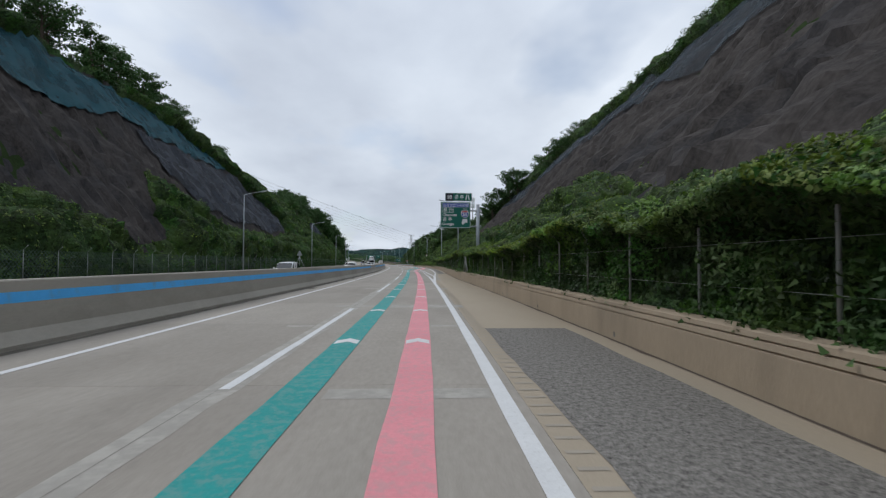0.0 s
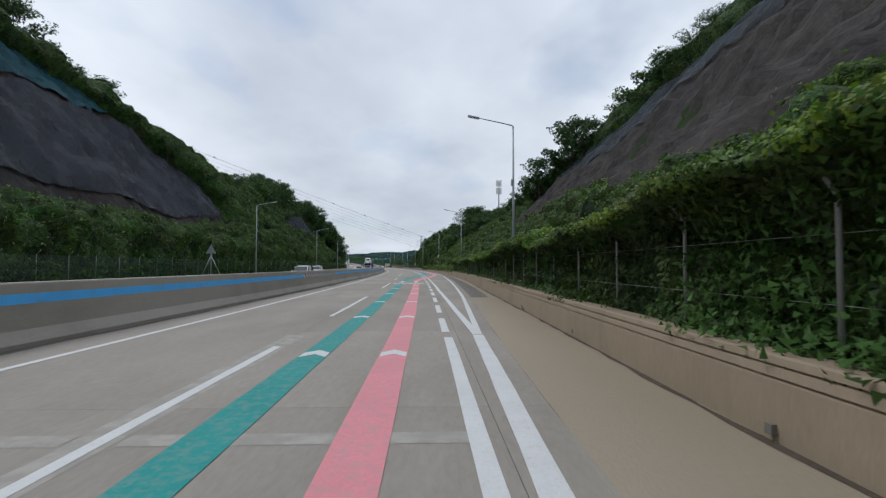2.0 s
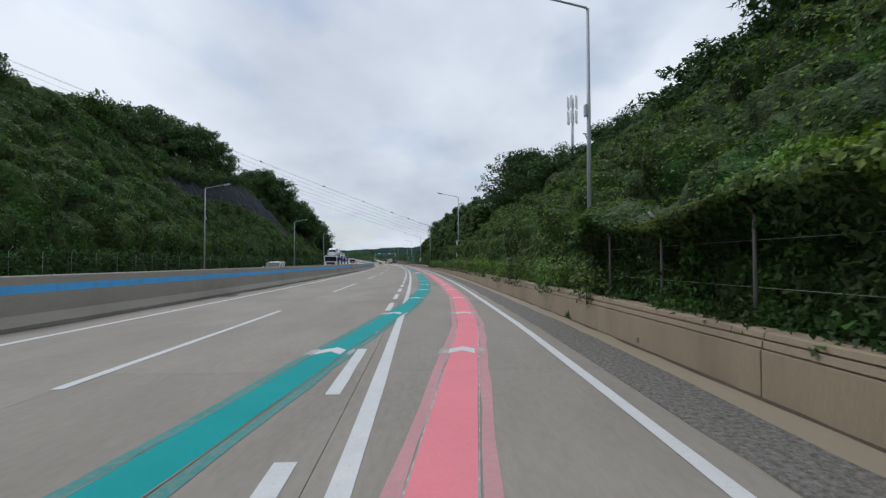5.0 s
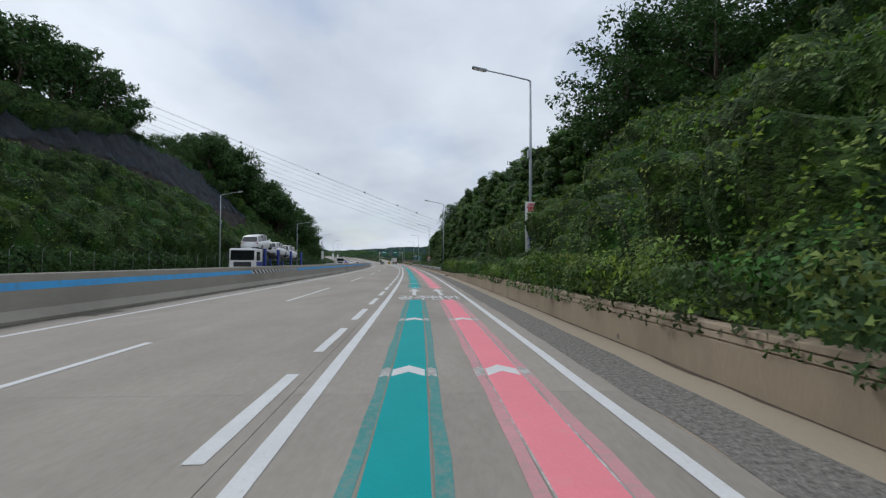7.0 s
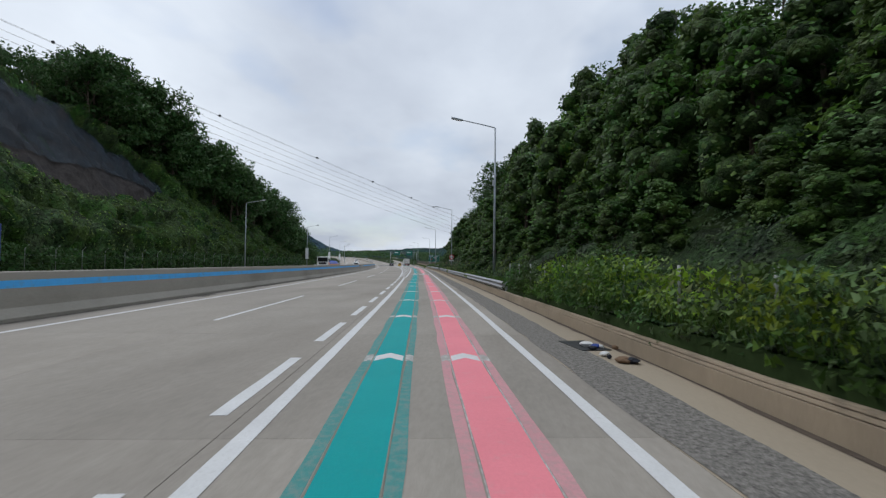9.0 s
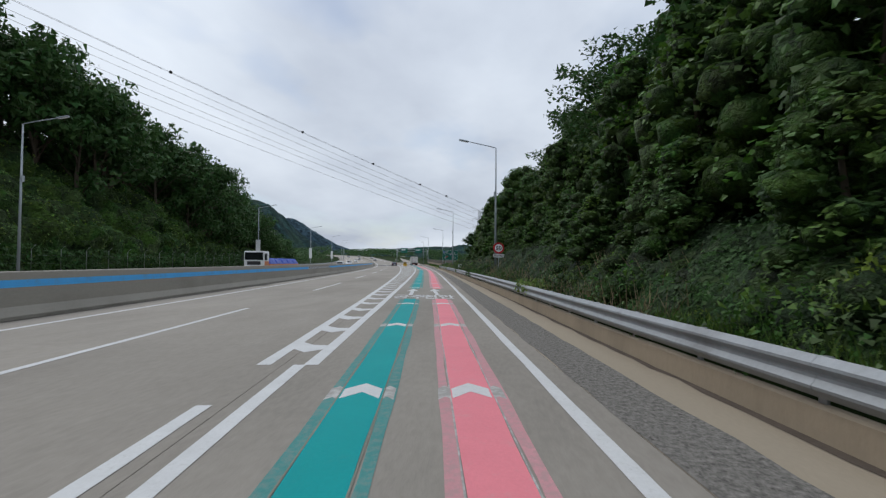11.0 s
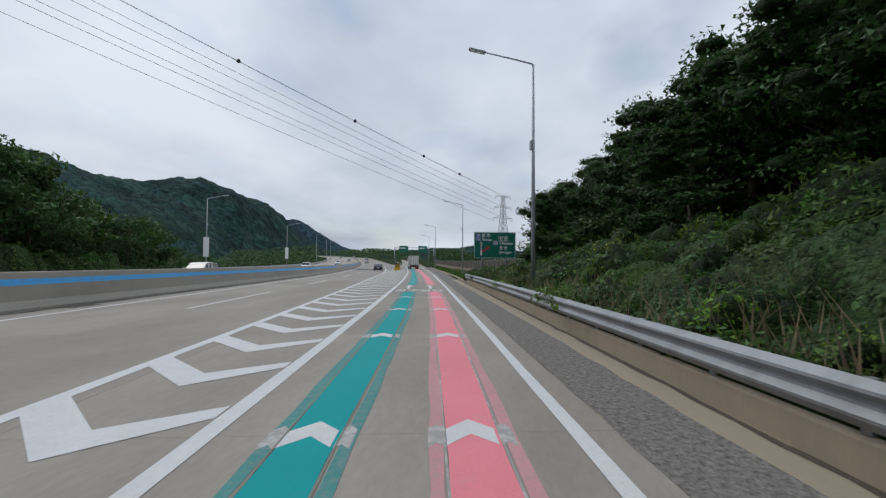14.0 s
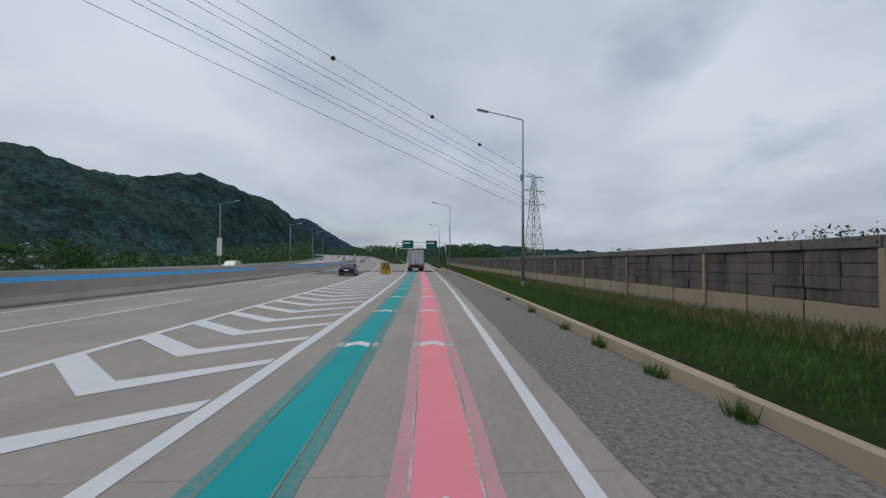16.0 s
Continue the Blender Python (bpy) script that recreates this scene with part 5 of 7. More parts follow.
# ---- shrubs and vine mounds on the banks ----
def build_shrub(mat, label, seed, lobes=9, leaves=105, size=0.135):
    """A mound of rounded lobes, about two metres high."""
    rs = np.random.RandomState(seed)
    rnd = random.Random(seed)
    ob = tagged(new("shrub"), label, "shrub", group="shrubs on the banks")
    core = bmesh.new()
    cs, nm = [], []
    for i in range(lobes):
        k = i / lobes
        az, rr = i * 2.4 + rnd.uniform(-0.4, 0.4), 1.15 * math.sqrt(k)
        r = rnd.uniform(0.55, 0.85)
        c = np.array([math.cos(az) * rr, math.sin(az) * rr, 1.35 * (1 - 0.75 * k) + rnd.uniform(-0.15, 0.2)])
        bmesh.ops.create_icosphere(core, subdivisions=1, radius=r * 0.88, matrix=Matrix.Translation(c.tolist()))
        v = rs.normal(0, 1, (leaves, 3))
        v[:, 2] = np.abs(v[:, 2]) * 1.0 - 0.45
        v /= np.linalg.norm(v, axis=1)[:, None]
        bump = 1 + 0.16 * np.sin(v[:, :1] * 7 + i) * np.cos(v[:, 1:2] * 6 + 2 * i)
        cs.append(c + v * r * rs.uniform(0.84, 1.12, (leaves, 1)) * bump)
        nm.append(v + np.array([0, 0, 0.35]))
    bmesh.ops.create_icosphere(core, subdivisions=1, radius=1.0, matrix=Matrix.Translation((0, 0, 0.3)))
    # Dark core seals the shrub and paints the shade between its leaves.
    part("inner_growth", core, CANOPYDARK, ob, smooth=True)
    cs, nm = np.concatenate(cs), np.concatenate(nm)
    nm /= np.linalg.norm(nm, axis=1)[:, None]
    leaf_mesh("foliage", cs, nm, np.full(len(cs), size), mat, seed, 0.55, ob)
    return ob


SHRUBS = [build_shrub(LEAF, "rounded green shrub overgrown with vines", 101), build_shrub(LEAF, "rounded green shrub overgrown with vines", 102, 7), build_shrub(LEAFLIGHT, "yellow-green vine mound on the bank", 103, 8),
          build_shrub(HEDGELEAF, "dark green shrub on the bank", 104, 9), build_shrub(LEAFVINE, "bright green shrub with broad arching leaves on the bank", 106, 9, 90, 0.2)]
SHRUB_RND = random.Random(77)
SHRUB_USED = set()


def shrub_band(s0, s1, u0, u1, count, k0, k1, kinds=(0, 1, 2, 3), side=1, sink=0.45):
    """Shrubs over a stretch of a bank, evenly spread with some jitter."""
    for i in range(count):
        s = s0 + (s1 - s0) * (i + SHRUB_RND.random()) / count
        u = u0 + (u1 - u0) * ((i * 0.618) % 1.0)
        d = float(wall_line(s)) + u if side > 0 else FENCE_L - u
        if bool(rock_mask(np.array(s), np.array(u), side)):
            continue
        src = SHRUBS[SHRUB_RND.choice(kinds)]
        k = SHRUB_RND.uniform(k0, k1) * min(1.0, 0.5 + u / 14)
        m = at(s, d, float(terrain(s, d)) - sink * k, SHRUB_RND.uniform(0, 360))
        if src.name in SHRUB_USED:
            ob = copy_thing(src, m)
        else:
            SHRUB_USED.add(src.name)
            ob, ob.matrix_basis = src, m
        ob.scale = (k, k, k * SHRUB_RND.uniform(0.8, 1.15))


shrub_band(318, 345, 5, 9, 14, 0.7, 1.0, (3, 0, 3))
shrub_band(203, 274, 1.3, 2.6, 33, 0.6, 1.05, (0, 1, 2))
shrub_band(274, 290, 2.4, 3.4, 7, 0.4, 0.6, (0, 1, 3))
shrub_band(290, 322, 1.3, 2.6, 15, 0.6, 1.05, (0, 1, 2))
shrub_band(320, 366, 1.2, 8, 30, 0.6, 1.1, (0, 1, 2, 2))
shrub_band(228, 280, 0.75, 1.2, 10, 0.4, 0.7, (2, 2, 0))
shrub_band(291, 362, 0.75, 1.2, 14, 0.4, 0.7, (2, 2, 0))
shrub_band(128, 204, 3.0, 12, 34, 0.6, 1.0, (0, 2, 2, 1))
shrub_band(328, 367, 1.0, 7, 34, 0.7, 1.15, (4, 4, 2))
shrub_band(362.5, 366.8, 0.5, 2.6, 6, 0.8, 1.2, (0, 1))
shrub_band(12, 128, 2.2, 5.5, 30, 0.4, 0.62, (0, 2, 2, 1))
shrub_band(130, 224, 0.75, 1.3, 20, 0.5, 0.9, (2, 2, 0))

# ---- far hills ----
def build_hill(name, label, az, dist, high, width=260, mat=None):
    """A wooded ridge: compass directions left of the road's first heading, with distance and height at each."""
    eye = np.array([-30.0, 370.0])
    A = np.arange(min(az), max(az) + 0.01, 0.3)
    Dd, Hh = np.interp(A, az, dist), np.interp(A, az, high)
    W = np.linspace(-1, 0.5, 46)
    V = []
    for a, dd, hh in zip(A, Dd, Hh):
        for w in W:
            r = dd + w * width
            x, y = eye[0] - r * math.sin(radians(a)), eye[1] + r * math.cos(radians(a))
            n = float(fbm(np.array(x * 0.008), np.array(y * 0.008), 4)) - 0.5
            prof = math.cos(w * math.pi / 2) ** 1.1
            V.append((x, y, -3 + max(0.0, hh * prof * (1 + 0.75 * n * (1 - 0.6 * prof))) + 14 * (float(fbm(np.array(x * 0.07), np.array(y * 0.07), 3)) - 0.5) * prof ** 0.5))
    a, b = len(A), len(W)
    idx = np.arange(a * b).reshape(a, b)
    F = np.stack([idx[:-1, :-1], idx[:-1, 1:], idx[1:, 1:], idx[1:, :-1]], -1).reshape(-1, 4)
    return tagged(arrays(name, V, F, mat or FARWOOD, smooth=True), label, "hill", kind="structure")


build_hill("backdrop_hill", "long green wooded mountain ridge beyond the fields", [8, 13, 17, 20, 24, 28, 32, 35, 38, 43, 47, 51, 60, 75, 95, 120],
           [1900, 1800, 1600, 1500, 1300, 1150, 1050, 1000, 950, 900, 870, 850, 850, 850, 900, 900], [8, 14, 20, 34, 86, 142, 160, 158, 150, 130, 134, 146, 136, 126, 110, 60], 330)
build_hill("backdrop_hill", "ridge tinted blue for haze behind the mountain", [10, 13, 16, 18, 20, 22, 24, 27, 34], [3000, 2900, 2800, 2800, 2800, 2800, 2800, 2800, 2800], [20, 30, 60, 92, 136, 190, 240, 262, 190], 300, HAZYWOOD)
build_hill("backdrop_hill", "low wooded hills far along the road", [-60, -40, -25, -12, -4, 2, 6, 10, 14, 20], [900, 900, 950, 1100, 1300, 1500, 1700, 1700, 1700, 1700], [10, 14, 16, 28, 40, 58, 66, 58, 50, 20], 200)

# ---- far growth and fields ----
def far_growth(name, label, n, s0, s1, d0, d1, size, mat, seed, high, patch=0.5):
    rs = np.random.RandomState(seed)
    s, d = rs.uniform(s0, s1, n), rs.uniform(d0, d1, n)
    k = fbm(s * 0.05 + seed, d * 0.05)
    ok = k > patch
    h = high * np.clip((k - patch) * 6, 0, 1) * rs.uniform(0.2, 1, n) ** 0.6
    c = pn(s, d, terrain(s, d) + h)
    up = np.tile(np.array([0.0, -0.3, 0.9]), (n, 1))
    return tagged(leaf_mesh(name, c[ok], up[ok], np.full(ok.sum(), size), mat, seed), label, "shrubs", kind="stuff")


far_growth("field_growth", "dark hedges and groves in the fields", 30000, 440, 800, -260, -60, 1.1, LEAFDARK, 31, 7, 0.42)
far_growth("field_growth", "green hedge behind the far crash barrier", 12000, 363, 520, -28.5, -25.4, 0.26, HEDGELEAF, 33, 1.3, 0.2)
far_growth("far_woods", "dark wood beyond the slip road", 9000, 560, 640, 42, 72, 1.0, LEAFDARK, 34, 8, 0.40)
far_growth("far_woods", "dark wood along the far road", 22000, 640, 1100, -90, -30, 1.3, LEAFDARK, 35, 12, 0.45)
far_growth("far_woods", "dark wood between the roads", 9000, 720, 1100, 10, 60, 1.4, LEAFDARK, 36, 9, 0.40)

# ---- vine hedge on the right fence, hedge on the left fence ----
# the vines stand higher along the fence's first stretch
HEDGE_RISE = curve([-20, 55, 78, 130], [0.2, 0.2, 0.0, 0.0])


def hedge(name, label, side, n, s0, s1, u0, u1, z0, z1, size, mat, seed, gap=0.0, clump=0.8):
    rs = np.random.RandomState(seed)
    s = rs.uniform(s0, s1, n)
    f = rs.rand(n)
    top = z1 + (fbm(s * 0.35 + seed, s * 0 + seed) - 0.5) * 1.1
    z = z0 + (top - z0) * f
    bulge = lambda s, z: clump * (0.65 * domes(s, z, 1.1, 41, 0.46) + 0.35 * domes(s + 9, z + 5, 0.45, 44, 0.46))
    b = bulge(s, z)
    u = u0 + (u1 - u0) * rs.rand(n) ** 1.6 - b + 0.25 + 0.5 * np.clip(f - 0.8, 0, 1)
    d = wall_line(s) + u if side > 0 else FENCE_L - u
    ok = fbm(s * 0.5 + 9, z * 0.7 + seed) > gap
    a = s * KAP
    gs, gz = (bulge(s + 0.1, z) - b) / 0.1, (bulge(s, z + 0.1) - b) / 0.1
    nr = np.stack([-side * np.cos(a) + gs * np.sin(a), -side * np.sin(a) - gs * np.cos(a), 0.3 - gz + 0.6 * (f > 0.9)], -1)
    nr /= np.linalg.norm(nr, axis=1)[:, None]
    return tagged(leaf_mesh(name, pn(s, d, z)[ok], nr[ok], np.full(ok.sum(), size), mat, seed, 0.7), label, "shrubs", kind="stuff")


def hedge_top(s):
    return 2.72 + (fbm(s * 0.35 + 41, s * 0 + 41) - 0.5) * 1.1 + HEDGE_RISE(s)


def hedge_depth(s, f):
    """How far behind the wall's face the vines hang: a recessed curtain under a roll that leans over the fence's bent arms."""
    z = f * 2.4
    bulge = 0.6 * domes(s, z, 1.1, 41, 0.46) + 0.3 * domes(s + 9, z + 5, 0.45, 44, 0.46) + 0.15 * domes(s + 2, z + 1, 0.2, 46, 0.5)
    roll = 0.66 * (0.5 + fbm(s * 0.45 + 3, s * 0 + 8)) * np.exp(-((f - 0.83) / 0.11) ** 2)
    foot = 0.25 * np.exp(-(f / 0.1) ** 2)
    return 0.92 - 0.55 * bulge - roll - foot + 1.3 * np.clip(f - 0.84, 0, 1)


def hedge_face(label, s0, s1, z0, step=0.14, rows=30):
    """The leafy face of the vines behind the fence."""
    S, F = np.meshgrid(np.arange(s0, s1, step), np.linspace(0, 1, rows), indexing="ij")
    Z = z0 + (hedge_top(S) - z0) * F
    a, b = S.shape
    idx = np.arange(a * b).reshape(a, b)
    Q = np.stack([idx[:-1, :-1], idx[:-1, 1:], idx[1:, 1:], idx[1:, :-1]], -1).reshape(-1, 4)
    return tagged(arrays("vine_canopy", pn(S, wall_line(S) + hedge_depth(S, F) + 0.06, Z).reshape(-1, 3), Q, CANOPY, smooth=True), label, "shrubs", kind="stuff")


def hedge_leaves(label, n, s0, s1, f0, f1, size, mat, seed, gap=0.0, proud=0.1, tri=True):
    """Leaves over the face of the vines, between two heights as shares of the whole."""
    rs = np.random.RandomState(seed)
    s, f = rs.uniform(s0, s1, n), rs.uniform(f0, f1, n)
    z = 0.7 + (hedge_top(s) - 0.7) * f
    u = hedge_depth(s, f) - proud * rs.rand(n) ** 2
    gs, gz = (hedge_depth(s + 0.08, f) - hedge_depth(s - 0.08, f)) / 0.16, (hedge_depth(s, f + 0.03) - hedge_depth(s, f - 0.03)) / 0.14
    a = s * KAP
    nr = np.stack([-np.cos(a) - gs * np.sin(a), -np.sin(a) + gs * np.cos(a), 0.35 + gz], -1)
    nr /= np.linalg.norm(nr, axis=1)[:, None]
    ok = fbm(s * 0.8 + 9, z * 0.9 + seed) > gap
    return tagged(leaf_mesh("vine_hedge", pn(s, wall_line(s) + u, z)[ok], nr[ok], np.full(ok.sum(), size), mat, seed, 0.62, tri=tri), label, "shrubs", kind="stuff")


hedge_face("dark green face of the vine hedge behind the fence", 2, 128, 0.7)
# Shade below the overhanging roll is put into the darker leaf colour.
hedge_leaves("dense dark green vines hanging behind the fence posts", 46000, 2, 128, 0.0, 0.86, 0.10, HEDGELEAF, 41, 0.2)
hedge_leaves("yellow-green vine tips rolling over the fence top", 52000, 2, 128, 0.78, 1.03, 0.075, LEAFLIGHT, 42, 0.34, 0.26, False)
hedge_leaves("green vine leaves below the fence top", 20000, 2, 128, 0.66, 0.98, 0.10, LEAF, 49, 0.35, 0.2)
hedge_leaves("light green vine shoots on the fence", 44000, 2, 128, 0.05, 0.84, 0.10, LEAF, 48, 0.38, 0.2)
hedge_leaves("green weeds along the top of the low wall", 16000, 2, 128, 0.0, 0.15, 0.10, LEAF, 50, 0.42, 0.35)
hedge("roadside_weeds", "green weeds leaning over the low wall", 1, 40000, 126, 228, 0.2, 1.4, 0.55, 1.65, 0.11, LEAF, 43, 0.30)
hedge("roadside_weeds", "yellow-green weeds over the low wall", 1, 24000, 126, 222, 0.15, 1.5, 0.9, 1.75, 0.10, LEAFLIGHT, 44, 0.40)
hedge("roadside_weeds", "green weeds behind the kerb", 1, 22000, 211, 365.5, 0.45, 1.7, 0.3, 1.15, 0.1, LEAF, 45, 0.40)
hedge("fence_growth", "dark green growth on the far roadside fence", -1, 22000, 92, 345, 0.1, 0.7, 0.2, 2.5, 0.3, LEAFDARK, 46, 0.26)
hedge("fence_growth", "thin green growth behind the far fence", -1, 6000, -14, 95, 0.2, 0.9, 0.2, 1.9, 0.28, LEAF, 47, 0.40)


def vine_clumps(label, spots, seed):
    """Vines that hang over the guardrail here and there."""
    for i, (s, half, top, n) in enumerate(spots):
        rs = np.random.RandomState(seed + i)
        ss = rs.normal(s, half, n)
        k = np.exp(-((ss - s) / half) ** 2)
        z = rs.uniform(0.4, 1, n) * (0.25 + top * k)
        d = wall_line(ss) + 0.12 + rs.uniform(-0.28, 0.75, n)
        d = np.where(z < 0.5, np.maximum(d, wall_line(ss) + 0.16), d)
        nr = np.tile(np.array([-0.7, -0.3, 0.6]), (n, 1))
        tagged(leaf_mesh("vine_clump", pn(ss, d, z), nr, np.full(n, 0.11), LEAFLIGHT if i % 3 else LEAF, seed + i, tri=False), label, "vine", kind="stuff")


vine_clumps("yellow-green vine hanging over the guardrail", [(294.6, 2.2, 0.95, 2600), (247, 1.2, 0.7, 700), (271, 1.6, 0.8, 1100), (311, 1.3, 0.8, 900), (335, 1.8, 0.8, 1200), (345, 1.0, 0.7, 600), (357, 1.8, 0.9, 1100)], 140)


def blades(name, label, n, place, high, mat, seed):
    """Grass blades: narrow upright triangles at the places given by place(random state, n)."""
    rs = np.random.RandomState(seed)
    s, d = place(rs, n)
    base = pn(s, d, terrain(s, d) - 0.02)
    h = high * rs.uniform(0.5, 1.3, (n, 1))
    az = rs.uniform(0, math.tau, n)
    side = np.stack([np.cos(az), np.sin(az), np.zeros(n)], -1)
    lean = rs.normal(0, 0.35, (n, 3)) * np.array([1, 1, 0])
    tip = base + (np.array([0, 0, 1.0]) + lean) * h
    w = 0.022 * h + 0.006
    V = np.stack([base - side * w, base + side * w, tip], 1).reshape(-1, 3)
    return tagged(arrays(name, V, np.arange(n * 3).reshape(n, 3), mat), label, "grass", kind="stuff")


def verge(a, b, u0, u1):
    def place(rs, n):
        s = rs.uniform(a, b, n)
        return s, wall_line(s) + rs.uniform(u0, u1, n)
    return place


blades("verge_grass", "bright green mown grass strip behind the kerb", 70000, verge(364, 470, 0.4, 3.6), 0.15, GRASSM, 51)
blades("tall_weeds", "brown dry weeds along the foot of the panel wall", 16000, verge(366, 440, 3.1, 5.3), 0.30, DRYM, 52)
blades("tall_weeds", "green weeds along the foot of the panel wall", 20000, verge(366, 440, 2.8, 5.4), 0.3, GRASSM, 53)
blades("tall_weeds", "dry stalks among the shrubs", 4200, verge(262, 367, 0.5, 2.6), 0.75, DRYM, 54)
blades("verge_grass", "grass tufts behind the kerb", 9000, verge(205, 262, 0.35, 1.2), 0.45, GRASSM, 55)


def tufts(label, spots, seed):
    rnd = random.Random(seed)
    for s, u, n, h in spots:
        bm = bmesh.new()
        d = float(wall_line(s)) + u
        for i in range(n):
            a, r = rnd.uniform(0, math.tau), rnd.uniform(0, 0.16)
            b = pt(s + math.sin(a) * r * 1.6, d + math.cos(a) * r * 0.6, 0.0)
            side = Vector((math.cos(a + 1.2), math.sin(a + 1.2), 0)) * 0.012
            tip = b + Vector((rnd.uniform(-0.12, 0.12), rnd.uniform(-0.12, 0.12), h * rnd.uniform(0.5, 1.2)))
            bm.faces.new((bm.verts.new(b - side), bm.verts.new(b + side), bm.verts.new(tip)))
        tagged(put("grass_tuft", bm, GRASSM), label, "grass tuft", group="tufts along the kerb")


tufts("green weed tuft growing in the gutter by the kerb", [(372.3, -0.1, 90, 0.22), (374.2, -0.12, 80, 0.2), (376.6, -0.1, 90, 0.24), (379.0, -0.12, 60, 0.2), (383, -0.1, 70, 0.22), (388, -0.1, 60, 0.2),
      (128, 0.0, 60, 0.25), (63, 0.05, 50, 0.2)], 61)


# ---- fences ----
def wire_fence(name, label, s0, s1, step, dl, top, arm, mat):
    ob = tagged(new(name), label, "fence", kind="structure")
    s = s0
    while s <= s1:
        d = float(dl(s))
        z0 = 0.3
        m = at(s, d, 0)
        bm = bmesh.new()
        tube(bm, [m @ Vector((0, 0, z0)), m @ Vector((0, 0, top)), m @ Vector((arm, 0, top + 0.32))], [0.028, 0.028, 0.03], 7)
        part("post", bm, mat, ob)
        s += step
    ss = steps(s0, s1, step)
    for z in (1.3, 1.95) if top > 2 else ():
        bm = bmesh.new()
        tube(bm, [pt(s, float(dl(s)), z) for s in ss], 0.0035, 4, cap=False)
        part("wire", bm, mat, ob)
    return ob


FENCEM = material("fence_steel", (0.30, 0.315, 0.31), 0.6, 0.4, vary=0.15, bump=0.0)
wire_fence("wire_fence", "grey steel fence posts with wires under vines", 49.7 - 2.63 * 24, 128, 2.63, lambda s: wall_line(s) + 0.46, 2.3, -0.24, FENCEM)
wire_fence("wire_fence", "low grey steel fence posts behind the kerb", 208, 232, 2.35, lambda s: wall_line(s) + 0.75, 1.35, 0.0, FENCEM)
wire_fence("wire_fence", "grey green steel mesh fence with bent posts", -14.0, 345, 3.15, lambda s: FENCE_L, 2.45, 0.3, FENCEM)


def build_bank_fence():
    """A low fence with a single top rail that climbs the bank in front of the wood."""
    ob = tagged(new("bank_fence"), "low grey steel fence with one top rail on the shrub bank", "fence", kind="structure")
    top = curve([345.4, 348.4, 353, 356.5, 367], [3.84, 3.48, 2.95, 2.62, 2.3])
    side = lambda s: float(wall_line(s)) + 10.1
    bm = bmesh.new()
    tube(bm, [pt(s, side(s), float(top(s))) for s in steps(345.4, 367, 1.5)], 0.03, 7)
    part("rail", bm, FENCEM, ob)
    for k in range(8):
        s = 345.45 + k * 2.95
        g = float(terrain(s, side(s)))
        bm = bmesh.new()
        tube(bm, [pt(s, side(s), g - 0.2), pt(s, side(s), float(top(s)) + 0.05)], 0.03, 7)
        part("post", bm, FENCEM, ob)


build_bank_fence()


def mesh_panel(name, label, s0, s1, dl, z0, z1, cell, w, mat):
    """Diamond mesh out of thin strips."""
    vs, fs = [], []
    n = int((s1 - s0 + (z1 - z0)) / cell)
    for sgn in (1, -1):
        for i in range(n):
            a = s0 - (z1 - z0 if sgn > 0 else 0) + i * cell
            p, q = (a, z0), (a + sgn * 0 + (z1 - z0), z1)
            if sgn < 0:
                p, q = (a, z1), (a + (z1 - z0), z0)
            for x, z in (p, (p[0] + w, p[1]), (q[0] + w, q[1]), q):
                vs.append((min(max(x, s0), s1), z))
            fs.append([len(vs) - 4, len(vs) - 3, len(vs) - 2, len(vs) - 1])
    vs = np.array(vs)
    return tagged(arrays(name, pn(vs[:, 0], dl(vs[:, 0]), vs[:, 1]), np.array(fs), mat), label, "fence", kind="stuff")


NETG = material("green_coated_wire", (0.06, 0.10, 0.085), 0.6, 0.2, vary=0.1, bump=0.0)
mesh_panel("fence_mesh", "green coated diamond mesh of the far fence", -14, 110, lambda s: np.full_like(s, FENCE_L + 0.02), 0.3, 2.45, 0.32, 0.045, NETG)


def build_low_left_wall():
    bm = bmesh.new()
    extrude_along(bm, [(0.5, -0.3), (0.48, 0.45), (0.45, 0.48), (0.2, 0.48), (0.18, -0.3)], steps(-60, 640, 6), lambda s: FENCE_L)
    setting(put("roadside_kerb", bm, BARRIERC), "low grey concrete kerb below the far fence", "kerb")
    bm = bmesh.new()
    prof = [(0.62, 0.45), (0.66, 0.55), (0.60, 0.62), (0.66, 0.70), (0.62, 0.80), (0.60, 0.80), (0.60, 0.45)]
    extrude_along(bm, prof, steps(362, 640, 6), lambda s: FENCE_L)
    setting(put("guardrail", bm, GALV), "galvanised guardrail on the far roadside", "guardrail")


build_low_left_wall()


# ---- rockfall netting ----
def netting(label, side, s0, s1, lo, hi, mat):
    ss, vv = np.arange(s0, s1, 0.9), np.linspace(0, 1, 22)
    S, K = np.meshgrid(ss, vv, indexing="ij")
    U = np.interp(S, *lo) + (np.interp(S, *hi) - np.interp(S, *lo)) * K + (fbm(S * 0.2, K * 3) - 0.5) * 1.2
    D = wall_line(S) + U if side > 0 else FENCE_L - U
    rough = (fbm(S * 0.35, U * 0.35, 4) - 0.5) * 1.7 + (fbm(S * 0.9 + U * 0.25, U * 0.22, 3) - 0.5) * 1.0
    V = pn(S, D - side * (rough * 0.6 + 0.25), terrain(S, D) + 1.0 + rough * 0.8)
    a, b = S.shape
    idx = np.arange(a * b).reshape(a, b)
    F = np.stack([idx[:-1, :-1], idx[:-1, 1:], idx[1:, 1:], idx[1:, :-1]], -1).reshape(-1, 4)
    return tagged(arrays("rockfall_net", V.reshape(-1, 3), F, mat, smooth=True), label, "net", kind="structure")


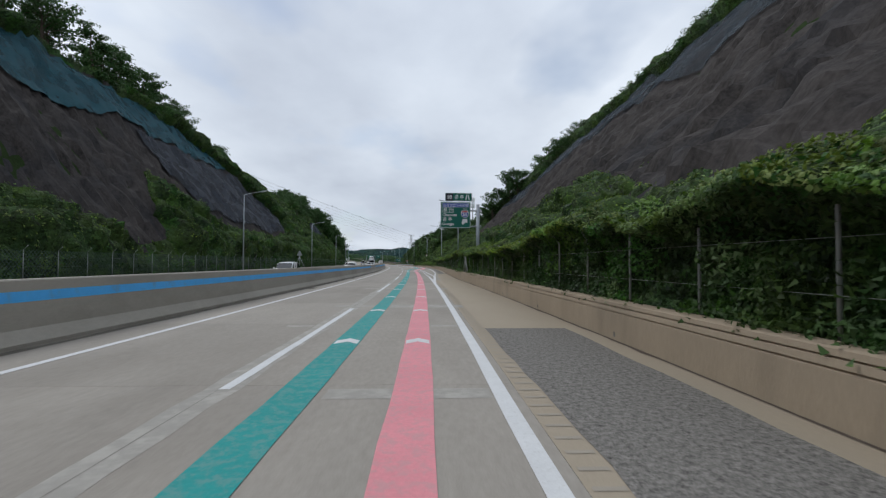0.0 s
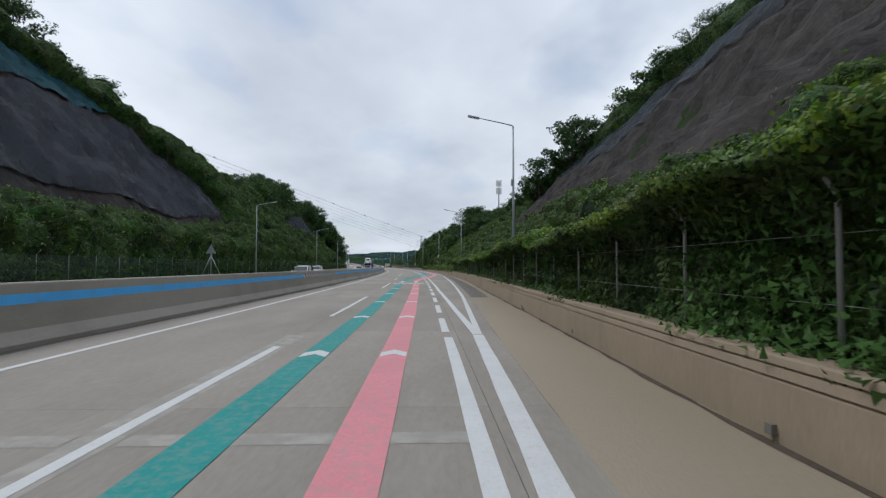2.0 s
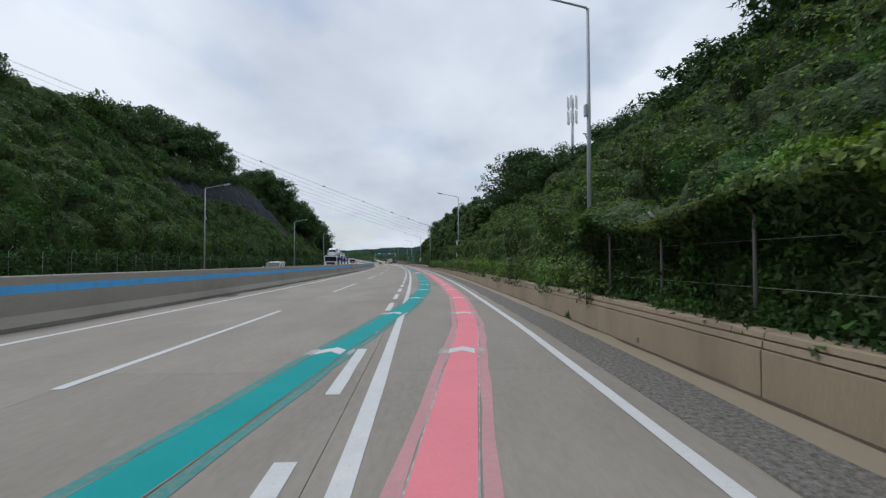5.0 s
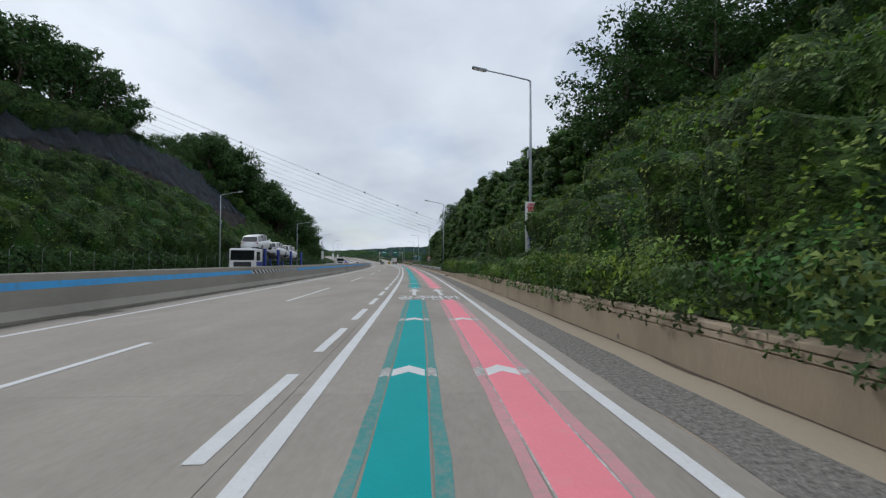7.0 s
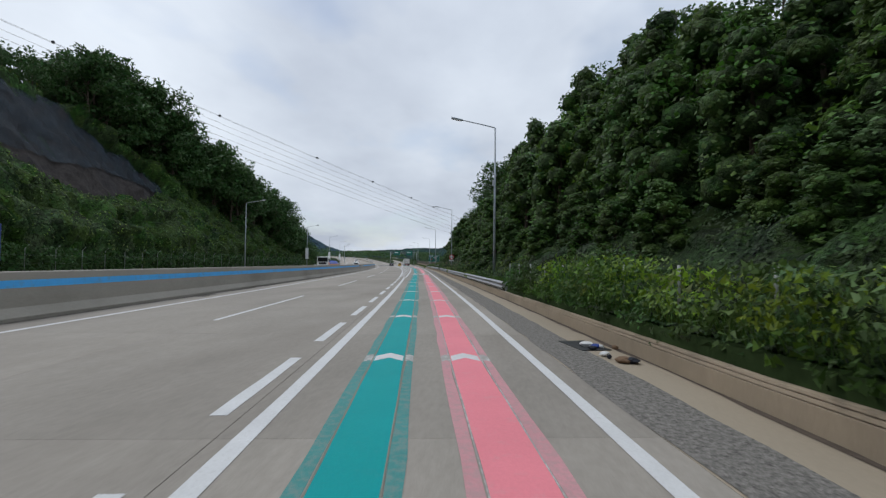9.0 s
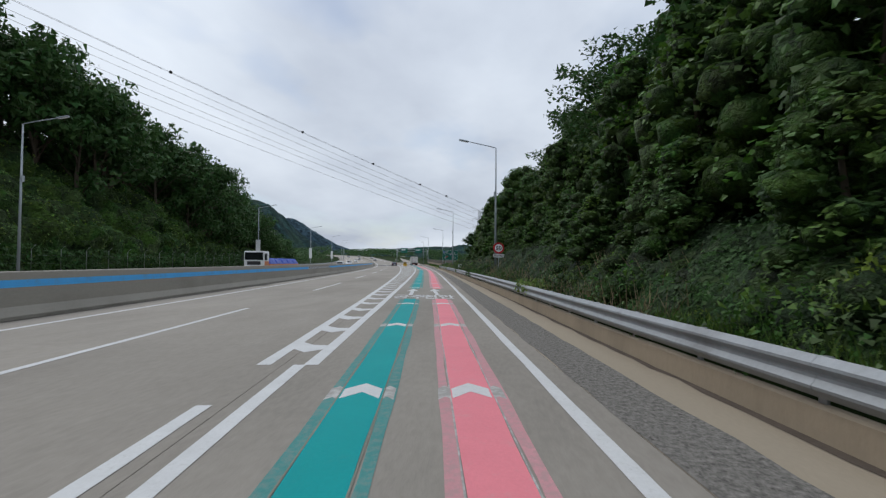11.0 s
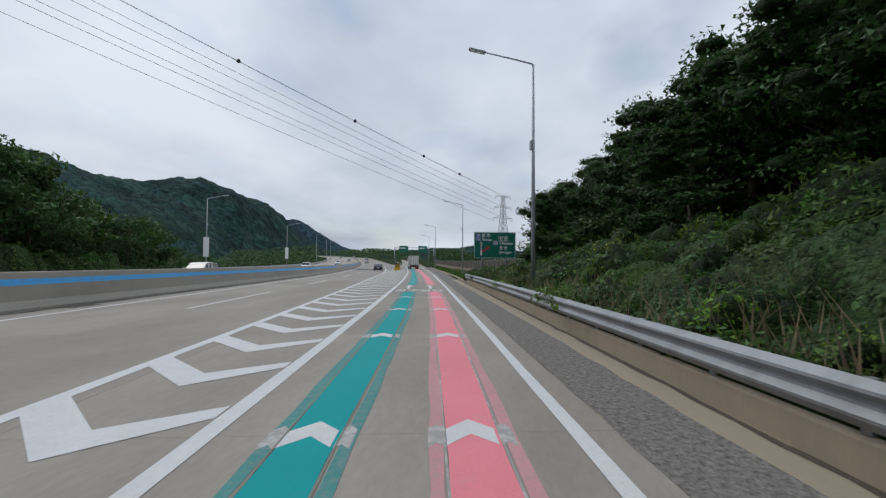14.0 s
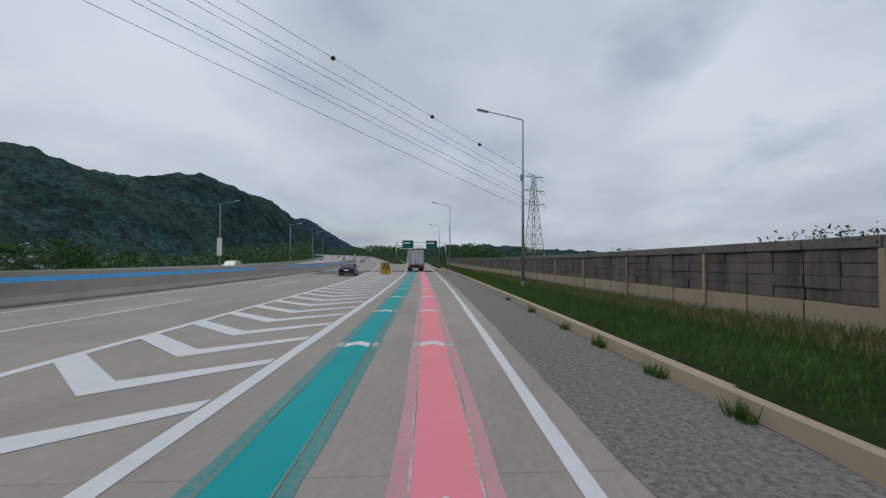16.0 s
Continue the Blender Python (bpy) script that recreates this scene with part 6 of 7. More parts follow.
def net_material(name, color, cover):
    mat = material(name, color, 0.8, vary=0.3, scale=0.4, fine=4, bump=0.3, bump_scale=5)
    n, l = mat.node_tree.nodes, mat.node_tree.links
    geo, nz, rg = n.new("ShaderNodeNewGeometry"), n.new("ShaderNodeTexNoise"), n.new("ShaderNodeMapRange")
    nz.inputs["Scale"].default_value, nz.inputs["Detail"].default_value = 0.5, 6
    l.new(geo.outputs["Position"], nz.inputs[0])
    l.new(nz.outputs[0], rg.inputs[0])
    for i, x in enumerate((0.3, 0.6, cover - 0.3, cover + 0.15)):
        rg.inputs[i + 1].default_value = x
    tr, ms, out = n.new("ShaderNodeBsdfTransparent"), n.new("ShaderNodeMixShader"), n["Material Output"]
    l.new(rg.outputs[0], ms.inputs[0])
    l.new(tr.outputs[0], ms.inputs[1])
    l.new(n["Principled BSDF"].outputs[0], ms.inputs[2])
    l.new(ms.outputs[0], out.inputs[0])
    return mat


NET_TEAL = net_material("teal_net", (0.001, 0.048, 0.066), 0.85)
NET_DARK = net_material("dark_net", (0.016, 0.021, 0.031), 0.8)
NET_BLUE = net_material("blue_grey_net", (0.017, 0.030, 0.043), 0.5)
netting("teal green rockfall net draped over the upper rock face", -1, -40, 118, ([-40, 60, 105, 118], [16, 16.5, 17.5, 18.5]), ([-40, 60, 105, 118], [23, 23, 22, 19.5]), NET_TEAL)
netting("dark slate rockfall net over the lower rock face", -1, 74, 134, ([74, 80, 92, 116, 134], [12, 7.5, 7, 6.8, 8]), ([74, 105, 118, 134], [16.5, 17, 17.5, 13.5]), NET_DARK)
netting("dark blue rockfall net over the rock face", -1, 200, 288, ([200, 230, 262, 288], [14.5, 13.5, 10, 11.5]), ([200, 230, 270, 288], [16, 17.5, 17.5, 13.5]), NET_BLUE)
netting("blue grey rockfall net draped over the upper rock face", 1, -40, 135, ([-40, 50, 90, 135], [25, 23, 19, 17]), ([-40, 60, 105, 135], [34, 33.5, 28, 19]), NET_BLUE)


# ---- panel wall ----
def build_panel_wall():
    ob = tagged(new("panel_wall"), "stained concrete panel wall with posts and overhanging ivy", "wall", kind="structure")
    dl = lambda s: float(wall_line(s)) + 5.4
    PANEL = material("stained_panel_concrete", (0.105, 0.095, 0.083), 0.9, vary=0.35, scale=0.8, fine=7, bump=0.5, bump_scale=18, per=0.14, wear=(0.19, 0.168, 0.135), wear_amount=0.3, wear_scale=2.2, stain=0.85, stain_color=(0.032, 0.029, 0.027), stain_scale=0.9, stretch=(1, 1, 0.18))
    CAP = material("wall_cap_concrete", (0.145, 0.14, 0.125), 0.9, vary=0.25, scale=0.9, fine=8, bump=0.4, stain=0.6, stain_color=(0.05, 0.048, 0.044), stain_scale=0.8)
    rnd = random.Random(12)
    base = lambda s: 0.12
    s = 364.0
    while s < 520:
        e = s + 2.0
        m = at((s + e) / 2, (dl(s) + dl(e)) / 2, float(elev((s + e) / 2)) * 0, -math.degrees(math.atan2(dl(e) - dl(s), 2.0)))
        bm = bmesh.new()
        box(bm, -0.02, -0.985, -0.2, 0.2, 0.985, 0.80, m, 0.012)
        part("plinth_panel", bm, WALLC, ob)
        bm = bmesh.new()
        box(bm, 0.09, -0.99, 0.79, 0.16, 0.99, 1.99, m)
        part("backing", bm, CAP, ob)
        for r in range(4):
            for h in range(2):
                bm = bmesh.new()
                y0 = -0.985 + h * 0.985
                o = rnd.uniform(-0.035, 0.02)
                box(bm, o, y0 + 0.003, 0.812 + r * 0.292, 0.18, y0 + 0.982, 0.812 + r * 0.292 + rnd.uniform(0.280, 0.289), m, 0.01)
                part("panel", bm, PANEL, ob)
        bm = bmesh.new()
        box(bm, -0.06, -1.0, 1.985, 0.24, 1.0, 2.24, m, 0.02)
        part("coping", bm, CAP, ob)
        if int((s - 364) / 2) % 3 == 0:
            bm = bmesh.new()
            box(bm, -0.07, -1.09, -0.2, 0.22, -0.93, 1.98, m, 0.015)
            part("wall_post", bm, WALLC, ob)
        s = e


build_panel_wall()
rs_ivy = np.random.RandomState(71)
n_ivy = 9000
s_ivy = rs_ivy.uniform(365, 500, n_ivy)
k_ivy = fbm(s_ivy * 0.22, s_ivy * 0.0 + 4)
z_ivy = 2.12 + (k_ivy - 0.5) * 0.9 + rs_ivy.normal(0, 0.12, n_ivy)
ok_ivy = k_ivy > 0.47
c_ivy = pn(s_ivy, wall_line(s_ivy) + 5.4 + rs_ivy.uniform(-0.12, 0.3, n_ivy), z_ivy)[ok_ivy]
tagged(leaf_mesh("wall_ivy", c_ivy, np.tile(np.array([-0.6, -0.3, 0.7]), (len(c_ivy), 1)), np.full(len(c_ivy), 0.09), LEAF, 72), "green ivy hanging over the top of the panel wall", "ivy", kind="stuff")


# ---- signs ----
def words(parent, text, cx, cz, height, mat, width=None, bold=0.012, y=-0.035, name="lettering"):
    vs, fs = text_mesh(text, 1.0, bold)
    my, mx = max(v for _, v in vs), max(abs(u) for u, _ in vs)
    kz = height / my
    kx = (width / 2 / mx) if width else kz
    bm = bmesh.new()
    v = [bm.verts.new((cx + u * kx, y, cz - height / 2 + w * kz)) for u, w in vs]
    for f in fs:
        try:
            bm.faces.new([v[i] for i in f])
        except ValueError:
            pass
    return part(name, bm, mat, parent)


def plate(parent, name, x0, z0, x1, z1, mat, y=-0.02, t=0.03, bevel=0.0, label="", r=0.0):
    bm = bmesh.new()
    box(bm, x0, y, z0, x1, y + t, z1, None, bevel)
    return part(name, bm, mat, parent, label)


def poly(parent, name, pts, mat, y=-0.034, label=""):
    bm = bmesh.new()
    bm.faces.new([bm.verts.new((x, y, z)) for x, z in pts])
    bmesh.ops.triangulate(bm, faces=bm.faces[:])
    return part(name, bm, mat, parent, label)


def border(parent, x0, z0, x1, z1, w, mat, y=-0.033):
    for a, b, c, d in ((x0, z0, x1, z0 + w), (x0, z1 - w, x1, z1), (x0, z0 + w, x0 + w, z1 - w), (x1 - w, z0 + w, x1, z1 - w)):
        plate(parent, "border_line", a, b, c, d, mat, y, 0.006)


def shield(parent, cx, cz, w, text, y=-0.036):
    h = w * 0.95
    out = [(-0.5, 0.28), (-0.38, 0.5), (0.38, 0.5), (0.5, 0.28), (0.47, -0.2), (0.25, -0.45), (0, -0.5), (-0.25, -0.45), (-0.47, -0.2)]
    poly(parent, "route_shield", [(cx + a * w, cz + b * h) for a, b in out], SIGNWHITE, y)
    poly(parent, "route_shield", [(cx + a * w * 0.86, cz + b * h * 0.86 - 0.03 * h) for a, b in out if b < 0.3], SIGNBLUE, y - 0.003)
    poly(parent, "route_shield", [(cx + a * w * 0.86, cz + b * h * 0.86) for a, b in ((-0.5, 0.3), (-0.38, 0.5), (0.38, 0.5), (0.5, 0.3))], SIGNRED, y - 0.004)
    words(parent, text, cx, cz - 0.08 * h, h * 0.38, SIGNWHITE, w * 0.62, 0.03, y - 0.006, "route_number")


def build_exit_sign():
    ob = tagged(new("exit_sign"), "green cantilever exit sign on a thick grey pole", "road sign")
    ob.matrix_basis = at(47.85, 0.0, 0.0)
    bm = bmesh.new()
    tube(bm, [(8.45, 0.15, 0.0), (8.45, 0.15, 7.65)], 0.18, 18)
    tube(bm, [(8.45, 0.15, 7.65), (8.45, 0.15, 7.70)], 0.19, 18)
    part("pole", bm, POLEM, ob, "thick grey steel pole")
    for z in (7.05, 5.42):
        bm = bmesh.new()
        tube(bm, [(8.85, 0.15, z), (5.0, 0.15, z)], 0.075, 10)
        for x in (8.22, 8.68):
            tube(bm, [(x, 0.15, z), (x + 0.05, 0.15, z)], 0.16, 12)
        part("arm", bm, GALV, ob)
    plate(ob, "main_board", 4.58, 5.24, 7.66, 7.93, SIGNGREEN, 0.0, 0.05, 0.015, "green main board")
    border(ob, 4.62, 5.28, 7.62, 7.89, 0.025, SIGNWHITE, -0.005)
    plate(ob, "upper_board", 5.06, 8.02, 7.82, 8.86, SIGNGREEN, 0.0, 0.05, 0.015, "narrow green board with the exit number")
    border(ob, 5.09, 8.05, 7.79, 8.83, 0.02, SIGNWHITE, -0.005)
    for x in (5.6, 6.5, 7.3):
        plate(ob, "bracket", x, 7.86, x + 0.06, 8.08, GALV, 0.05, 0.05)
    plate(ob, "number_panel", 5.10, 8.06, 5.86, 8.82, SIGNBLACK, -0.008, 0.006)
    words(ob, "10", 5.48, 8.44, 0.42, SIGNWHITE, 0.52, 0.03, -0.012)
    words(ob, "공", 6.22, 8.44, 0.42, SIGNWHITE, 0.38, 0.012, -0.012)
    words(ob, "주", 6.78, 8.44, 0.42, SIGNWHITE, 0.38, 0.012, -0.012)
    poly(ob, "road_symbol", [(7.12, 8.18), (7.26, 8.18), (7.30, 8.70), (7.24, 8.70)], SIGNWHITE, -0.012)
    poly(ob, "road_symbol", [(7.46, 8.18), (7.60, 8.18), (7.44, 8.62), (7.50, 8.70), (7.36, 8.70)], SIGNWHITE, -0.012)
    plate(ob, "motorway_panel", 4.78, 7.38, 7.50, 7.80, SIGNBLUE, -0.010, 0.008)
    border(ob, 4.78, 7.38, 7.50, 7.80, 0.018, SIGNWHITE, -0.013)
    words(ob, "논산천안고속도로", 6.14, 7.59, 0.31, SIGNWHITE, 2.56, 0.014, -0.016)
    border(ob, 4.75, 6.83, 5.92, 7.33, 0.022, SIGNWHITE, -0.010)
    words(ob, "천 안", 5.335, 7.08, 0.38, SIGNWHITE, 0.98, 0.014, -0.012)
    words(ob, "Cheonan", 5.53, 6.60, 0.30, SIGNWHITE, 1.5, 0.012, -0.012)
    words(ob, "공 주", 5.28, 6.13, 0.38, SIGNWHITE, 0.98, 0.014, -0.012)
    words(ob, "Gongju", 5.36, 5.62, 0.36, SIGNWHITE, 1.2, 0.012, -0.012)
    words(ob, "북(N)", 7.10, 7.20, 0.16, SIGNWHITE, 0.42, 0.012, -0.012)
    shield(ob, 7.08, 6.68, 0.78, "25", -0.012)
    c = (7.03, 5.88)
    arrow = [(0.30, 0.30), (-0.16, 0.30), (-0.04, 0.16), (-0.30, -0.14), (-0.14, -0.30), (0.16, -0.04), (0.30, -0.16)]
    poly(ob, "arrow", [(c[0] + a, c[1] + b) for a, b in arrow], SIGNWHITE, -0.012)


build_exit_sign()


def build_board_sign():
    ob = tagged(new("direction_sign"), "large green direction sign on two posts among shrubs", "road sign")
    ob.matrix_basis = at(360.9, 13.12, 0.06) @ Matrix.Scale(0.895, 4)
    plate(ob, "board", 0.0, 2.34, 4.0, 4.84, SIGNGREEN, 0.0, 0.05, 0.02, "green sign board")
    border(ob, 0.035, 2.375, 3.965, 4.805, 0.025, SIGNWHITE, -0.005)
    for x in (0.8, 3.1):
        bm = bmesh.new()
        tube(bm, [(x, 0.13, 0.2), (x, 0.13, 4.7)], 0.075, 12)
        part("post", bm, GALV, ob)
    for z in (2.7, 3.6, 4.5):
        plate(ob, "rail", 0.1, z, 3.9, z + 0.06, GALV, 0.05, 0.04)
    for z, t in ((4.53, "23"), (4.17, "32")):
        for k, (m, yy) in enumerate(((SIGNWHITE, -0.008), (SIGNBLUE, -0.011))):
            poly(ob, "route_badge", [(0.40 + (0.255 - 0.02 * k) * math.cos(a * math.tau / 24), z + (0.17 - 0.02 * k) * math.sin(a * math.tau / 24)) for a in range(24)], m, yy)
        words(ob, t, 0.40, z, 0.18, SIGNWHITE, 0.3, 0.02, -0.014)
    words(ob, "공 주", 1.12, 4.50, 0.34, SIGNWHITE, 0.82, 0.012, -0.012)
    words(ob, "Gongju", 1.22, 4.10, 0.27, SIGNWHITE, 0.98, 0.012, -0.012)
    plate(ob, "lane_symbol", 0.62, 2.62, 0.74, 3.16, SIGNWHITE, -0.01, 0.006)
    for z in (3.22, 3.5):
        border(ob, 0.62, z, 0.74, z + 0.22, 0.025, SIGNWHITE, -0.01)
    poly(ob, "lane_symbol", [(0.54, 3.74), (0.82, 3.74), (0.68, 4.0)], SIGNWHITE, -0.012)
    poly(ob, "lane_symbol", [(0.575, 3.765), (0.785, 3.765), (0.68, 3.96)], SIGNGREEN, -0.014)
    poly(ob, "exit_arrow", [(0.76, 3.02), (1.22, 3.34), (1.18, 3.42), (1.50, 3.46), (1.36, 3.16), (1.30, 3.24), (0.76, 2.90)], SIGNRED, -0.012)
    shield(ob, 2.05, 3.80, 0.42, "25", -0.012)
    border(ob, 2.36, 3.98, 3.26, 4.44, 0.022, SIGNWHITE, -0.010)
    words(ob, "천 안", 2.81, 4.21, 0.34, SIGNWHITE, 0.76, 0.014, -0.012)
    words(ob, "Cheonan", 3.07, 3.80, 0.26, SIGNWHITE, 1.26, 0.012, -0.012)
    words(ob, "정 안", 2.80, 3.33, 0.34, SIGNWHITE, 0.74, 0.014, -0.012)
    words(ob, "Jeongan", 3.02, 2.90, 0.31, SIGNWHITE, 1.22, 0.012, -0.012)


build_board_sign()


def disc(parent, name, r, mat, z, y, n=36):
    return poly(parent, name, [(r * math.cos(a * math.tau / n), z + r * math.sin(a * math.tau / n)) for a in range(n)], mat, y)


def build_speed_sign():
    ob = tagged(new("speed_sign"), "round red and white speed limit sign with a plate below", "road sign")
    ob.matrix_basis = at(289.3, 12.17, 0.0)
    bm = bmesh.new()
    tube(bm, [(0, 0.06, 0.2), (0, 0.06, 3.1)], 0.038, 10)
    part("post", bm, GALV, ob)
    bm = bmesh.new()
    bmesh.ops.create_cone(bm, cap_ends=True, segments=36, radius1=0.44, radius2=0.44, depth=0.02, matrix=pose(0, 0.02, 2.8, 90))
    part("disc", bm, SIGNRED, ob, "red rimmed disc")
    disc(ob, "disc_face", 0.31, SIGNWHITE, 2.8, 0.004)
    words(ob, "50", 0, 2.8, 0.31, SIGNBLACK, 0.44, 0.02, -0.002)
    plate(ob, "distance_plate", -0.43, 2.06, 0.43, 2.32, SIGNWHITE, 0.0, 0.02)
    words(ob, "여기부터800m", 0, 2.19, 0.17, SIGNBLACK, 0.74, 0.01, -0.004)


build_speed_sign()


def build_banner():
    ob = tagged(new("pole_banner"), "white vertical banner strapped to a lamp pole", "banner")
    ob.matrix_basis = at(185.4, 11.55, 0.0)
    plate(ob, "sheet", -0.33, 2.2, 0.33, 4.9, SIGNWHITE, -0.15, 0.012, 0.0, "white banner sheet")
    for z in (2.17, 4.89):
        bm = bmesh.new()
        tube(bm, [(-0.36, -0.12, z), (0.36, -0.12, z)], 0.025, 8)
        part("rod", bm, GALV, ob)
        bm = bmesh.new()
        box(bm, -0.05, -0.13, z - 0.03, 0.05, 0.12, z + 0.03)
        part("clamp", bm, GALV, ob)
    for t, z, h, m in (("졸", 4.58, 0.46, SIGNRED), ("음", 4.02, 0.46, SIGNRED), ("엔", 3.55, 0.28, SIGNBLACK), ("휴", 3.02, 0.46, SIGNBLUE), ("식", 2.5, 0.46, SIGNBLUE)):
        words(ob, t, 0, z, h, m, h * 1.02, 0.02, -0.156)


build_banner()


def build_pole_banner(s, d):
    ob = tagged(new("pole_banner"), "back of a white vertical banner on a lamp post", "banner", group="banners on the far lamp posts")
    ob.matrix_basis = at(s, d, 0.0)
    plate(ob, "cloth", -0.42, 2.5, 0.42, 5.6, SIGNWHITE, -0.13, 0.02, 0.004, "white banner cloth")
    for z in (2.55, 5.55):
        bm = bmesh.new()
        tube(bm, [(-0.45, -0.145, z), (0.45, -0.145, z)], 0.025, 8)
        box(bm, -0.04, -0.16, z - 0.03, 0.04, 0.02, z + 0.03)
        part("rod", bm, GALV, ob)


for s, d in LEFT_LAMPS[6:9]:
    build_pole_banner(s, d)


def build_rail_plate(s, d):
    ob = tagged(new("marker_plate"), "small white marker plate on a post behind the guardrail", "road sign")
    ob.matrix_basis = at(s, d, 0.0)
    plate(ob, "plate", -0.2, 0.98, 0.2, 1.36, SIGNWHITE, -0.05, 0.012, 0.004)
    for z in (1.24, 1.1):
        plate(ob, "writing_bar", -0.12, z, 0.12, z + 0.06, SIGNGREEN, -0.056, 0.004)
    bm = bmesh.new()
    tube(bm, [(0, 0, 0.1), (0, 0, 1.3)], 0.025, 8)
    part("post", bm, GALV, ob)


build_rail_plate(314.4, 11.62)


def build_triangle_sign():
    ob = tagged(new("warning_sign"), "back of a grey triangular warning sign on braced posts", "road sign")
    ob.matrix_basis = at(104.1, -22.4, 0.0)
    bm = bmesh.new()
    v = [[bm.verts.new((x, y, z)) for x, z in ((-0.62, 3.15), (0.62, 3.15), (0, 4.25))] for y in (0, 0.03)]
    bm.faces.new(v[0])
    bm.faces.new(v[1][::-1])
    for k in range(3):
        bm.faces.new((v[0][k], v[1][k], v[1][(k + 1) % 3], v[0][(k + 1) % 3]))
    part("board", bm, GALV, ob)
    for p, q in (((0, 0.05, 0), (0, 0.05, 3.8)), ((0, 0.05, 2.9), (-1.0, 0.05, 0.6)), ((0, 0.05, 2.9), (1.1, 0.05, 0.6))):
        bm = bmesh.new()
        tube(bm, [p, q], 0.05, 8)
        part("post", bm, GALV, ob)


build_triangle_sign()


def build_leaning_post():
    """A bent fence strut and a fallen pole in the vines."""
    ob = tagged(new("fence_brace"), "leaning grey steel brace poles over the vine hedge", "post")
    w = float(wall_line(43.3)) + 0.25
    ob.matrix_basis = at(43.3, w, 0)
    for p, q, r in (((0, 0, 0.6), (-0.02, 0.1, 2.35), 0.05), ((-0.05, -2.2, 0.85), (0.0, 0.2, 2.55), 0.055), ((0, 1.6, 0.8), (0, 0.3, 2.0), 0.03)):
        bm = bmesh.new()
        tube(bm, [p, q], r, 8)
        part("pole", bm, FENCEM, ob)


build_leaning_post()


# ---- antenna mast, pylons and wires ----
def build_antenna():
    ob = tagged(new("antenna_mast"), "slim grey radio mast with panel antennas above the trees", "mast")
    z0 = float(terrain(187.5, 30.4))
    ob.matrix_basis = at(187.5, 30.4, 0)
    bm = bmesh.new()
    tube(bm, [(0, 0, z0 - 0.5), (0, 0, 28.0)], [0.33, 0.15], 12)
    part("mast", bm, GALV, ob)
    for k in range(6):
        a = k * math.tau / 6
        for z in (24.0, 26.4):
            bm = bmesh.new()
            box(bm, -0.15, -0.1, 0, 0.15, 0.1, 2.0, pose(math.cos(a) * 0.75, math.sin(a) * 0.75, z, 0, 0, math.degrees(a) + 90), 0.03)
            tube(bm, [(math.cos(a) * 0.7, math.sin(a) * 0.7, z + 1), (0, 0, z + 1)], 0.03, 5)
            part("antenna_panel", bm, SIGNWHITE, ob)
    return ob


build_antenna()
PYLON_A = (-19.3, 539.3, float(elev(540)) - 1)
PYLON_B = (-320.0, 80.0, 100.0)


def build_pylon(base, turn, high):
    ob = tagged(new("power_pylon"), "tall grey steel lattice power pylon with three cross arms", "pylon", group="power pylons")
    ob.matrix_basis = pose(*base, 0, 0, turn)
    w = lambda z: 2.6 * (1 - z / high) ** 1.4 + 0.55
    lv = [0, 4, 8, 11.5, 14.5, 17.5, 20.5, 23.5, 26.5, high]
    lv = [z * high / lv[-1] for z in lv]
    for sx in (-1, 1):
        for sy in (-1, 1):
            bm = bmesh.new()
            tube(bm, [(sx * w(z), sy * w(z), z) for z in lv], 0.11, 5)
            part("leg", bm, GALV, ob)
    for a, b in zip(lv, lv[1:]):
        bm = bmesh.new()
        c = [(-1, -1), (1, -1), (1, 1), (-1, 1)]
        for k in range(4):
            p, q = c[k], c[(k + 1) % 4]
            for u, v in ((a, b), (b, a)):
                tube(bm, [(p[0] * w(u), p[1] * w(u), u), (q[0] * w(v), q[1] * w(v), v)], 0.06, 4, cap=False)
            tube(bm, [(p[0] * w(b), p[1] * w(b), b), (q[0] * w(b), q[1] * w(b), b)], 0.06, 4, cap=False)
        part("bracing", bm, GALV, ob)
    for z, l in ((0.68 * high, 5.2), (0.83 * high, 4.8), (0.985 * high, 4.2)):
        for sx in (-1, 1):
            bm = bmesh.new()
            for sy in (-1, 1):
                tube(bm, [(sx * w(z), sy * w(z), z), (sx * l, 0, z + 0.1)], 0.08, 4)
            tube(bm, [(sx * w(z), 0, z + 1.2), (sx * l, 0, z + 0.1)], 0.07, 4)
            arm = part("cross_arm", bm, GALV, ob)
            bm = bmesh.new()
            tube(bm, [(sx * l, 0, z + 0.05), (sx * l, 0, z - 1.2)], [0.05, 0.05], 6)
            part("insulator", bm, DARKMETAL, arm)
    return ob


PA = build_pylon(PYLON_A, 33, 33.0)
PB = build_pylon(PYLON_B, 33, 36.0)
hill_b = bmesh.new()
bmesh.ops.create_cone(hill_b, cap_ends=True, segments=32, radius1=190, radius2=8, depth=106, matrix=Matrix.Translation((PYLON_B[0], PYLON_B[1], 48)))
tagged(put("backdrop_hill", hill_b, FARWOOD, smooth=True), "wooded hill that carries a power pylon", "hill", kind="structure")


